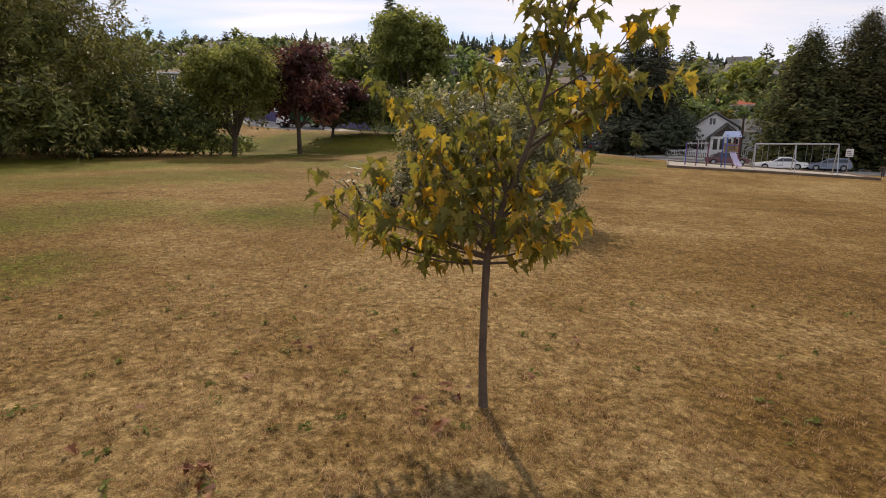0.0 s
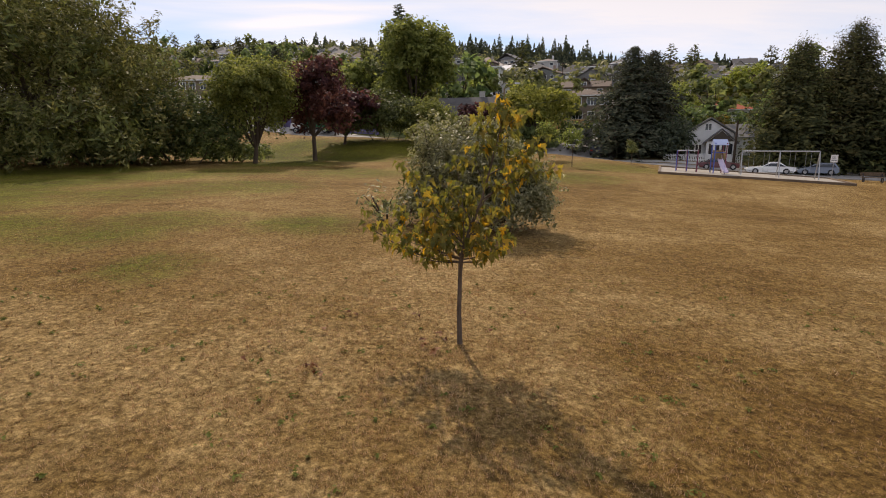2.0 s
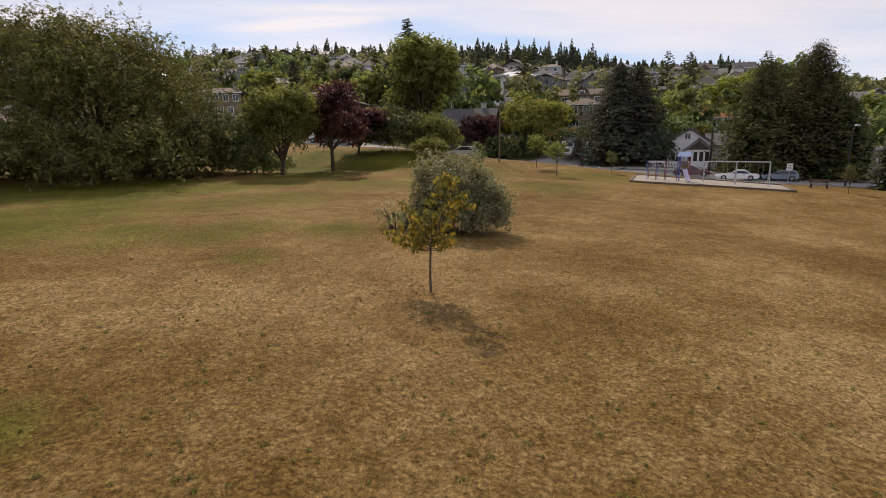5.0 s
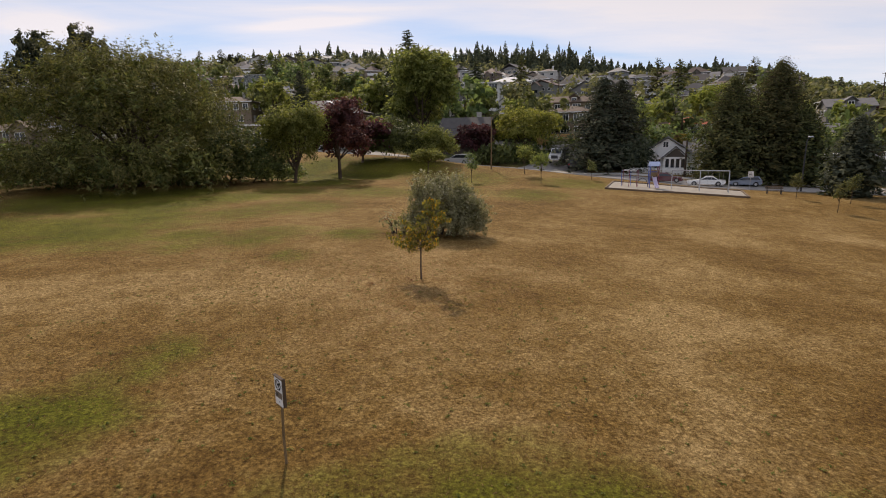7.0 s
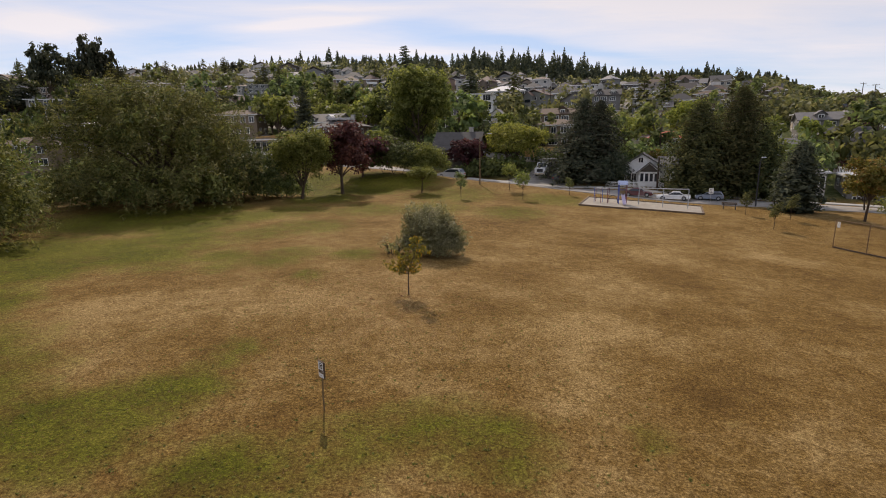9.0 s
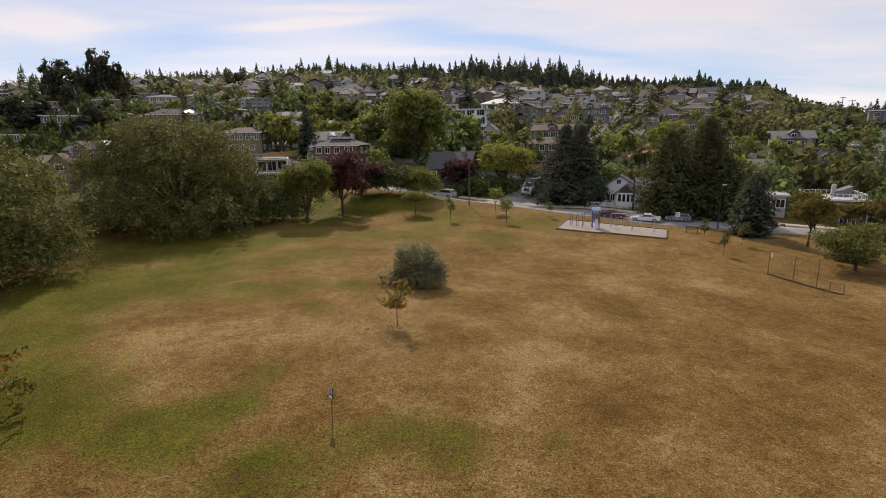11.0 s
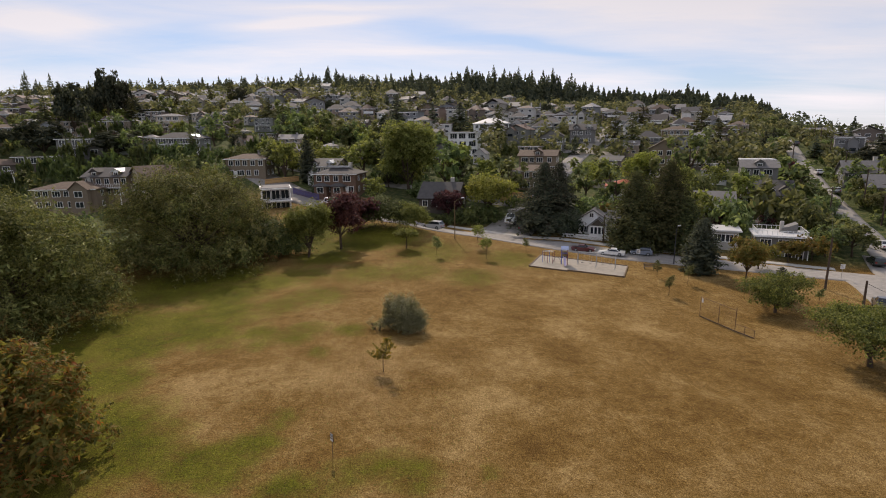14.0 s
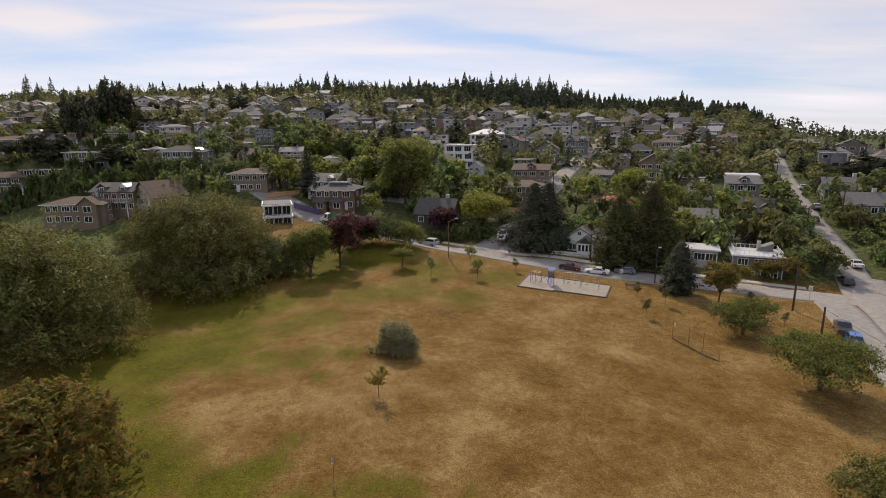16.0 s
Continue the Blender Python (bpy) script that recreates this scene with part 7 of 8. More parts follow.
for k, row in enumerate(NAMED + NAMED_2 + NAMED_3 + NAMED_4):
    label, x, y, rz, w, d, n, roof, wall, top, rise, more = row
    if y > 108:
        w, d, rise = w * 0.88, d * 0.88, rise * 0.85
    root = place_house(house("house", label, w, d, n, roof, wall, top, rise, seed=k, **more), x, y, rz, -2.0 if x > 105 and y < 110 else 0.3 if y < 108 else -0.8)
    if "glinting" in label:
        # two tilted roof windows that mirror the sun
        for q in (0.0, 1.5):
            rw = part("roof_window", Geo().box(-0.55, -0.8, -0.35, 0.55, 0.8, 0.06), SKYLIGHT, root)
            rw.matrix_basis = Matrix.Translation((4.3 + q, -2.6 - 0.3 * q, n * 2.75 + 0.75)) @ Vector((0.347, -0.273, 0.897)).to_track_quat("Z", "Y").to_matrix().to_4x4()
    TAKEN.append((x, y))

# ---- the streets of houses that climb the hill ----
PROTO = []
KIND_ROWS = ((11, 9, 2, "hip", 1.7, dict(wing=(2.6, 4.2, 1.6, 2)), "hip-roofed house with a gabled bay"), (10, 9, 2, "cross", 3.2, dict(balcony=True), "steep gabled house with a balcony"), (13, 9, 2, "gable", 2.4, dict(balcony=True, chimney=True), "broad gabled house with a balcony"),
             (11, 9, 2, "flat", 0.3, dict(wide=True), "flat-roofed modern house"), (12, 9, 2, "gable", 2.6, dict(dormers=2, wing=(-3, 4, 1.4, 1)), "dormered house with a low bay"), (9, 9, 2, "hip", 2.0, dict(chimney=True, shed=True), "square hip-roofed house with a garage"),
             (14, 9, 3, "flat", 0.3, dict(balcony=True, wide=True), "three-storey flat-roofed house"), (12, 10, 1, "hip", 2.2, dict(shed=True), "low hip-roofed house"), (10, 10, 2, "gable", 3.4, dict(wing=(-2.2, 5, 2.0, 2)), "steep-roofed house with a tall front gable"),
             (12, 8, 2, "hip", 1.4, dict(wing=(0, 4, 1.8, 1), chimney=True), "wide hip-roofed house with a porch"), (8.5, 10, 2, "cross", 3.8, dict(wing=(2, 3.4, 1.4, 1)), "narrow gabled house"), (13, 9, 2, "flat", 0.3, dict(wide=True, balcony=True, shed=True), "flat-roofed terraced house"))
for k, (w, d, n, roof, rise, more, label) in enumerate(KIND_ROWS):
    PROTO.append(house("house", label + " on the hillside", w, d, n, roof, WALLS, ROOFS, rise, seed=60 + k, small=True, far=True, group="hillside houses", **more))
rng = np.random.default_rng(77)
used = [0] * len(PROTO)
FAR_LOTS = []
for row, v in enumerate((92, 107, 121, 135, 149, 163, 177, 190, 203, 216, 229, 242, 256, 270, 285, 300, 316)):
    s = -470 if v > 150 else -330
    while s < 150 + v * 0.25:
        s += rng.uniform(12.0, 15.5) if v < 150 else rng.uniform(9.8, 13.5)
        vv = v + rng.normal() * 2.2
        x, y = vs(vv, s)
        if v < 102 and 34 > s > -64 or v < 125 and -14 > s > -64:
            continue
        if abs(s - (59 + max(0, vv - 165) * 0.06)) < 10 or abs(s + 10) < 7.5 and v < 250:
            continue
        if v > 265 and s > -130 and s < 60 and rng.random() < 0.3 + (v - 265) / 60 or v > 250 and s < -130 and rng.random() < 0.25 + (v - 250) / 110:
            continue
        if min(math.hypot(x - a, y - b) for a, b in TAKEN) < (11.0 if v < 150 else 8.8):
            continue
        if 124 < vv < 160 and -125 < s < -50 and rng.random() < 0.65:
            continue
        if x < -60 and y < 118 or rng.random() < (0.22 if v < 150 else 0.20):
            continue
        if v > 172 or s < -260:
            FAR_LOTS.append((x, y, GRID + rng.normal() * 9 + (25 if s < -90 else 0)))
            TAKEN.append((x, y))
            continue
        k = int(rng.integers(len(PROTO)))
        z = rng.uniform(0.66, 0.82) if v < 150 else rng.uniform(0.6, 0.76)
        m = pose(x, y, G(x, y) + 0.3, 0, 0, GRID + rng.normal() * 7 + (25 if s < -90 else 0)) @ Matrix.Diagonal((z, z, z, 1))
        if used[k]:
            copy_thing(PROTO[k], m)
        else:
            PROTO[k].matrix_basis = m
        used[k] += 1
        TAKEN.append((x, y))


def small_house_geo(rg):
    """Wall, roof, chimney, balcony and window meshes of one small hillside house."""
    w, d, n = rg.uniform(6.2, 10.0), rg.uniform(6.0, 8.0), 2 + int(rg.random() < 0.18)
    z1 = n * rg.uniform(2.0, 2.5)
    wall, extra, panes = Geo().box(-w / 2, -d / 2, -3, w / 2, d / 2, z1), [], []
    kind = ("hip", "gable", "cross", "flat", "hip")[int(rg.integers(5))]
    roof = roof_geo(kind, w, d, z1, rg.uniform(1.3, 2.8), 0.45)
    if kind == "cross":
        wall.poly([(-w / 2, -d / 2, z1), (w / 2, -d / 2, z1), (0, -d / 2, z1 + 1.4)])
    fl = z1 / n
    for k in range(n):
        m = int(w / 2.6)
        for i in range(m):
            cx = -w / 2 + w * (i + 0.5) / m + rg.normal() * 0.12
            ww = rg.uniform(0.5, 0.95)
            z = k * fl + 0.6
            panes.append(Geo().box(cx - ww - 0.1, -d / 2 - 0.06, z, cx + ww + 0.1, -d / 2 + 0.02, z + 1.15, 0).box(cx - ww, -d / 2 - 0.09, z + 0.1, cx + ww, -d / 2 - 0.03, z + 1.05, 1))
    if kind != "cross":
        extra.append(("fascia", Geo().box(-w / 2 - 0.47, -d / 2 - 0.5, z1 - 0.22, w / 2 + 0.47, -d / 2 - 0.42, z1 + 0.02)))
    if rg.random() < 0.4:
        extra.append(("chimney", Geo().box(w * 0.2, 0, z1, w * 0.2 + 0.7, 0.7, z1 + 2.6)))
    if rg.random() < 0.45:
        bw = w * rg.uniform(0.2, 0.42)
        extra.append(("balcony", Geo().box(-bw, -d / 2 - 1.6, 2.3, bw, -d / 2, 2.5).box(-bw, -d / 2 - 1.6, 2.5, bw, -d / 2 - 1.54, 3.3)))
    if rg.random() < 0.6:
        # a lower front wing with its own gable
        wx, ww, wz, out = rg.uniform(-0.3, 0.3) * w, rg.uniform(2.4, 3.8), z1 * rg.uniform(0.45, 1.0), rg.uniform(1.2, 3.0)
        y0 = -d / 2 - out
        wall.box(wx - ww / 2, y0, -3, wx + ww / 2, -d / 2, wz)
        wall.poly([(wx - ww / 2, y0, wz), (wx + ww / 2, y0, wz), (wx, y0, wz + ww * 0.4)])
        for sg in (-1, 1):
            roof.poly([(wx, y0 - 0.3, wz + ww * 0.43), (wx + sg * (ww / 2 + 0.3), y0 - 0.3, wz - 0.1), (wx + sg * (ww / 2 + 0.3), -d / 2 + 1.0, wz - 0.1), (wx, -d / 2 + 1.0, wz + ww * 0.43)])
        panes.append(Geo().box(wx - ww * 0.3, y0 - 0.06, wz * 0.5, wx + ww * 0.3, y0 + 0.02, wz * 0.5 + 1.0, 1))
    return wall, roof, extra, panes


def small_house(rg):
    root = thing("house", "small house in a row high on the hillside", "house", "hillside houses")
    wall, roof, extra, panes = small_house_geo(rg)
    part("wall", wall, WALLS, root)
    part("roof", roof, ROOFS, root)
    for name, g in extra:
        part(name, g, WALLS if name == "chimney" else WHITE, root)
    for g in panes:
        part("window", g, (WHITE, GLASS), root)
    return root


def far_houses(lots):
    """The houses nearest the crest, too small to part, in one mesh."""
    rg = np.random.default_rng(91)
    g = Geo()
    for x, y, rz in lots:
        wall, roof, extra, panes = small_house_geo(rg)
        m = pose(x, y, G(x, y) + 0.2, 0, 0, rz)
        for q, mi in [(wall, 0), (roof, 1)] + [(e, 0 if n == "chimney" else 3) for n, e in extra] + [(p, None) for p in panes]:
            o = len(g.v)
            g.v += [tuple(m @ Vector(p)) for p in q.v]
            g.f += [tuple(i + o for i in f) for f in q.f]
            g.m += [3 - k if mi is None else mi for k in q.m]
    return solid("far_houses", g, (ISLAND_WALLS, ISLAND_ROOFS, GLASS, WHITE), "crowd of houses in rows along the crest", "houses", kind="stuff")


SMALL = [small_house(np.random.default_rng(400 + i)) for i in range(16)]
nearer = sorted((lot for lot in FAR_LOTS if lot[1] < 320), key=lambda lot: 0.37 * lot[0] + 0.93 * lot[1])[:165]
for i, (x, y, rz) in enumerate(nearer):
    m = pose(x, y, G(x, y) + 0.2, 0, 0, rz)
    if i < len(SMALL):
        SMALL[i].matrix_basis = m
    else:
        copy_thing(SMALL[int(rng.integers(len(SMALL)))], m)
far_houses([lot for lot in FAR_LOTS if lot not in nearer])


def board_fence(label, a, b, h, material, board=0.3, name="timber_fence"):
    """Upright boards on two rails between posts, along the land."""
    root = thing(name, label, "fence")
    n = max(4, int(math.dist(a, b) / board))
    turn = math.degrees(math.atan2(b[1] - a[1], b[0] - a[0]))
    plank = Geo().box(-board * 0.46, -0.02, -0.2, board * 0.46, 0.02, h).mesh("board", material)
    post = Geo().box(-0.06, 0.03, -0.4, 0.06, 0.15, h + 0.1).mesh("post", TIMBER)
    for i in range(n + 1):
        x, y = a[0] + (b[0] - a[0]) * i / n, a[1] + (b[1] - a[1]) * i / n
        part("board", plank, material, root).matrix_basis = pose(x, y, G(x, y), 0, 0, turn)
        if i % 6 == 0:
            part("post", post, TIMBER, root).matrix_basis = pose(x, y, G(x, y), 0, 0, turn)
    for z in (0.3, h - 0.35):
        part("rail", Geo().rod((*a, G(*a) + z), (*b, G(*b) + z), 0.05, 4), TIMBER, root)
    return root


board_fence("raw yellow timber board fence below a tan house", (18.2, 98.9), (26.0, 97.6), 2.4, FRESH_WOOD)
board_fence("raw timber site fence above the building lot", (-47.5, 107.5), (-39.5, 112.5), 1.5, FRESH_WOOD)
board_fence("violet sheeting on a building site fence", (-37.5, 101), (-29.5, 95.6), 1.7, TARP, 0.8, "site_fence")
board_fence("violet sheeting on the fence before the corner house", (-20.5, 92.0), (-12.5, 89.5), 1.4, TARP, 0.8, "site_fence")

# ---- trees and hedges of the gardens ----
def garden_plant(k, n, leaf, tag):
    """One of ten sorts of garden plants, with n times as many leaves of a given size."""
    if k == 0:
        return broadleaf(201, 9.0, 4.6, int(440 * n), 0.84 * leaf, L_GREEN, "green garden tree " + tag, name="garden_tree", lobes=8, clear=0.1, per=16, spread=0.2, group="garden trees")
    if k == 1:
        return broadleaf(202, 8.0, 4.8, int(440 * n), 0.84 * leaf, L_GREEN, "spreading green garden tree " + tag, name="garden_tree", lobes=9, clear=0.1, per=16, spread=0.2, group="garden trees")
    if k == 2:
        return broadleaf(203, 7.5, 3.8, int(400 * n), 0.78 * leaf, L_LINDEN, "light green garden tree " + tag, name="garden_tree", lobes=7, clear=0.1, per=16, spread=0.2, group="garden trees")
    if k == 3:
        return broadleaf(204, 6.5, 3.6, int(360 * n), 0.74 * leaf, L_AUTUMN, "yellowing garden tree " + tag, name="garden_tree", lobes=7, clear=0.1, per=16, spread=0.2, group="garden trees")
    if k == 4:
        return shrub(205, [(0, 0, 1.2, 2.6, 2.2, 1.5), (1.9, 0.5, 1.0, 1.9, 1.7, 1.3), (-1.9, -0.3, 1.1, 1.8, 1.8, 1.3)], int(300 * n), 0.66 * leaf, L_GREEN, "rounded green garden shrub " + tag, per=16, group="garden shrubs", stems=5)
    if k == 5:
        return shrub(206, [(0, 0, 0.9, 2.2, 1.6, 1.1), (2.2, 0.2, 0.9, 1.8, 1.5, 1.1), (-2.2, 0, 0.9, 1.8, 1.5, 1.1), (4.4, 0, 0.9, 1.8, 1.5, 1.1)], int(320 * n), 0.62 * leaf, HEDGE, "dark clipped garden hedge " + tag, name="hedge", per=16, group="garden hedges", category="hedge", stems=5)
    if k == 6:
        return broadleaf(207, 6.5, 3.4, int(340 * n), 0.74 * leaf, L_PLUM, "dark purple-leaved garden tree " + tag, name="garden_tree", lobes=7, clear=0.1, per=16, spread=0.2, group="garden trees")
    if k == 7:
        return conifer(208, 15.0, 4.6, int(72 * n ** 0.5), L_CONIFER, "dark fir tree " + tag, droop=0.3, size=1.05 * leaf ** 0.5, per=6, group="hillside firs")
    if k == 8:
        return conifer(209, 19.0, 5.2, int(84 * n ** 0.5), L_CONIFER, "tall dark fir tree " + tag, droop=0.35, size=1.15 * leaf ** 0.5, per=6, group="hillside firs")
    return conifer(210, 12.0, 2.5, int(56 * n ** 0.5), L_CEDAR, "slim columnar conifer " + tag, name="columnar_conifer", droop=0.05, size=0.8 * leaf ** 0.5, per=6, power=0.45, start=0.02, shaggy=0.15, group="hillside firs")


first = {}
FAR_TREES, FAR_FIRS = [], []


def plant(k, x, y, size=1.0, tall=1.0, turn=None, fine=False):
    m = spot(x, y, rng.uniform(0, 360) if turn is None else turn, 0, (size, size, size * tall))
    v = 0.37 * x + 0.93 * y
    if v > 145 and k in (0, 1, 2, 3, 4, 6):
        FAR_TREES.append((x, y, size * 4.3, size * tall * 8.4))
        return None
    if v > 285 and k in (7, 8, 9):
        FAR_FIRS.append((x, y, size * (4.0 if k == 8 else 3.6 if k == 7 else 2.0), size * tall * (19 if k == 8 else 15 if k == 7 else 12)))
        return None
    near = 2 if x < -20 and y < 75 else int(fine or v < 100 and x > -85)
    if (near, k) in first:
        return copy_thing(first[near, k], m)
    ob = garden_plant(k, 4.6, 0.38, "beside the lawn") if near == 2 else garden_plant(k, 2.4, 0.55, "at the hill's foot") if near else garden_plant(k, 1.15, 0.80, "on the hillside")
    ob.matrix_basis = m
    first[near, k] = ob
    return ob


def free(x, y, gap):
    v, s = 0.37 * x + 0.93 * y, 0.93 * x - 0.37 * y
    if abs(s - (59 + max(0, v - 165) * 0.06)) < 7.5 or abs(s + 10.5) < 5 and v < 160 or abs(v - 66) < 9:
        return False
    k = min(1.0, max(0.0, ((x - 37) * 13 + (y - 66) * 32) / 1193))
    if math.hypot(x - 37 - 13 * k, y - 66 - 32 * k) < 4.5:
        return False
    return min(math.hypot(x - a, y - b) for a, b in TAKEN) > gap


# the ones that stand out
t = broadleaf(211, 18.8, 8.4, 18000, 0.42, L_LINDEN, "very tall broad green tree above the houses", name="tall_tree", trunk=0.5, lobes=12, clear=0.1, per=26, spread=0.14)
put(t, -6.6, 104)
put(conifer(212, 13.5, 2.6, 260, L_CONIFER, "dark columnar cypress among the garden trees", name="cypress_tree", droop=-0.2, size=0.5, per=9, start=0.02, power=0.4, shaggy=0.1), -36.2, 111)
put(conifer(213, 23.0, 5.0, 150, L_CONIFER, "tall ragged fir with sparse layered boughs", name="fir_tree", droop=0.15, size=0.9, per=9, start=0.25, power=0.5, ragged=0.5), -12, 128)
put(broadleaf(214, 11.0, 4.4, 6500, 0.28, L_LIME, "bright yellow-green tree behind the cedars", name="garden_tree", lobes=8, clear=0.1, per=20), 55.5, 103)
put(broadleaf(215, 7.5, 4.6, 5000, 0.28, L_LIME, "weeping light green willow in a garden", name="willow_tree", lobes=8, clear=0.05, per=20), 47.3, 111.4)
for x, y, k, sz in ((-31.7, 122, 2, 1.2), (-22.2, 119, 2, 1.3), (-38, 126, 2, 1.1), (-16, 124, 2, 1.15), (-27, 129, 0, 0.9), (-48, 125, 0, 0.9), (-5, 121, 0, 0.8), (-55, 129, 2, 0.9), (5, 118, 2, 0.65), (15, 111, 2, 0.95), (-14.5, 94.5, 2, 0.75), (-43, 119, 0, 0.95), (-36, 117, 2, 1.0), (-60, 122, 0, 0.9), (66, 100, 2, 0.9), (70, 96, 0, 0.85), (60, 96, 0, 0.8), (76, 104, 2, 0.8), (84, 98, 0, 0.7)):
    plant(k, x, y, sz, 1.0, None, True)
for x, y, k, sz, tl in ((-43, 112, 2, 1.2, 1.1), (-47, 118, 0, 1.2, 1.1), (-14, 113, 7, 0.75, 1.0), (-10, 117, 0, 1.3, 1.1), (-27, 111, 0, 1.0, 0.9), (3, 108, 0, 1.1, 1.0), (10, 104, 4, 1.5, 1.2), (-1, 97, 4, 1.6, 1.3), (14, 98, 2, 1.0, 0.9), (20, 105, 0, 0.95, 0.9), (8, 123, 2, 1.1, 1.1)):
    plant(k, x, y, sz, tl)
for x, y, k, sz, tl in ((-160, 214, 8, 1.3, 0.62), (-150, 219, 8, 1.2, 0.6), (135.7, 127, 8, 1.4, 0.45), (130.7, 133.7, 7, 0.85, 0.8), (125.1, 140.7, 7, 0.85, 0.85), (123.5, 162.4, 7, 0.9, 0.75), (119.5, 160, 7, 0.8, 0.75), (97.2, 105.9, 6, 1.0, 1.05), (113.5, 142.6, 5, 1.1, 1.9), (-69.7, 114.8, 7, 0.7, 0.58), (-74, 112, 4, 1.2, 1.1), (-62, 126, 7, 0.7, 1.0), (69.4, 155, 9, 1.45, 0.80), (88.6, 202, 9, 1.4, 0.62), (7.6, 194, 8, 1.15, 0.75), (-74.9, 192, 9, 1.2, 0.7), (131.3, 142.7, 7, 0.9, 0.65), (134, 138, 7, 0.9, 0.95), (-58.5, 161, 7, 1.1, 0.9), (-9, 152, 7, 1.0, 1.1), (-90, 112, 5, 1.4, 1.2), (-97, 115, 5, 1.5, 1.3), (-105, 112, 5, 1.4, 1.2), (-112, 118, 5, 1.5, 1.3)):
    plant(k, x, y, sz, tl)
for x, y, k, sz, tl in ((38, 76, 3, 0.9, 0.9), (44, 82, 0, 0.8, 0.8), (50, 74, 4, 1.3, 1.2), (56, 72, 2, 0.8, 0.9), (61, 76, 2, 0.9, 1.0), (64, 71, 4, 1.2, 1.1), (72, 72, 7, 0.5, 0.9), (76, 78, 4, 1.4, 1.2), (74, 86, 2, 0.9, 1.1), (78, 70, 4, 1.3, 1.0), (60, 88, 2, 0.8, 1.0), (46, 92, 0, 1.0, 0.9), (40, 98, 0, 0.9, 0.9), (32, 90, 3, 0.9, 0.9), (22, 92, 5, 1.2, 1.3), (8.5, 79.5, 5, 1.0, 1.1), (13, 81.5, 5, 1.0, 1.1), (4.5, 78.5, 5, 0.8, 0.9), (26, 78, 5, 0.7, 0.9), (-19, 85, 0, 0.6, 0.8)):
    plant(k, x, y, sz, tl)
for x, y, k, sz, tl in ((-54, 84, 0, 0.8, 0.7), (-60, 78, 0, 0.8, 0.7), (-66, 70, 0, 0.8, 0.7), (-75, 60, 0, 0.9, 0.7), (-80, 48, 1, 1.1, 0.8), (-70, 88, 2, 0.7, 0.6), (-56, 62, 1, 1.0, 0.9), (-48, 58, 0, 0.9, 0.8), (-62, 46, 1, 1.2, 1.0), (-72, 30, 1, 1.3, 1.1), (-30, 64, 4, 0.9, 0.8), (-24, 62, 4, 1.0, 0.9), (-72, 10, 1, 1.3, 1.1), (-60, 0, 1, 1.2, 1.0), (-47, 52, 4, 1.5, 1.3), (-41, 54, 4, 1.5, 1.3), (-35, 53, 4, 1.4, 1.2), (-29, 52, 4, 1.3, 1.2), (-51, 44, 4, 1.5, 1.3), (-52, 34, 4, 1.5, 1.3), (-53, 20, 4, 1.5, 1.3), (-54, 10, 4, 1.5, 1.3), (-50, 1, 4, 1.5, 1.3), (-44, 27, 4, 1.4, 1.2), (-48, 25, 4, 1.5, 1.3), (-33, -14, 4, 1.4, 1.2), (-40, -4, 4, 1.5, 1.3), (-22, 50, 4, 1.0, 1.1), (-38, 42, 4, 1.4, 1.3), (-31, 44, 4, 1.4, 1.3), (-44, 43, 4, 1.4, 1.3)):
    plant(k, x, y, sz, tl)
# broad dark evergreens and long hedges on the western slope
dark = broadleaf(221, 17.0, 8.0, 3000, 0.76, L_SPRUCE, "broad dark evergreen tree on the hillside", name="evergreen_tree", lobes=12, clear=0.04, per=18, spread=0.15, group="dark evergreens")
put(dark, -134.4, 137.4, 0, 0, (1.05, 1.05, 0.80))
for x, y, q, tl in ((-104.8, 131.5, 1.02, 0.66), (-141, 163, 0.80, 1.62), (-150, 199, 0.72, 1.9), (-145, 203, 0.6, 1.45), (-157, 200, 0.6, 1.35), (-113, 257, 0.5, 0.8), (-90, 285, 0.45, 0.62), (-62, 300, 0.5, 0.6), (-165, 262, 0.6, 0.7), (-205, 250, 0.7, 0.75), (-30, 305, 0.45, 0.6), (-58, 231, 0.35, 0.55), (20, 250, 0.4, 0.6), (56, 262, 0.45, 0.6), (122, 262, 0.6, 0.55), (108, 275, 0.55, 0.5), (-68.4, 143.2, 0.46, 0.44), (-129.7, 292.9, 0.64, 0.72), (-157.6, 150, 0.66, 0.5), (-226, 313, 1.1, 0.85), (-18, 160, 0.6, 1.0), (128.2, 118.5, 0.58, 0.62), (139.5, 125.8, 0.55, 0.6)):
    copy_thing(dark, spot(x, y, rng.uniform(0, 360), 0, (q, q, tl)))
for x, y, n in ((-137, 110, 6), (-91, 113.5, 4), (-126, 150, 4), (-66, 124, 3)):
    for i in range(n):
        plant(5, x + 4.3 * i, y + 3.3 * i, rng.uniform(1.0, 1.25), rng.uniform(1.3, 1.7), 38)
# gardens at random over the nearer slope
for i in range(440):
    v = 76 + 84 * rng.random()
    s = rng.uniform(-330 - 0.3 * (v - 76), 110 + 0.5 * (v - 76))
    x, y = vs(v, s)
    if not free(x, y, 5.2):
        continue
    if v < 90 and s > -64 and s < -14:
        continue
    q = rng.random()
    k = 4 if q < 0.32 else 5 if q < 0.46 else 0 if q < 0.62 else 1 if q < 0.74 else 2 if q < 0.85 else 3 if q < 0.89 else 6 if q < 0.92 else 7 if q < 0.95 else 9
    plant(k, x, y, rng.uniform(0.5, 0.95) if v < 105 else rng.uniform(0.65, 1.2), rng.uniform(0.85, 1.1))
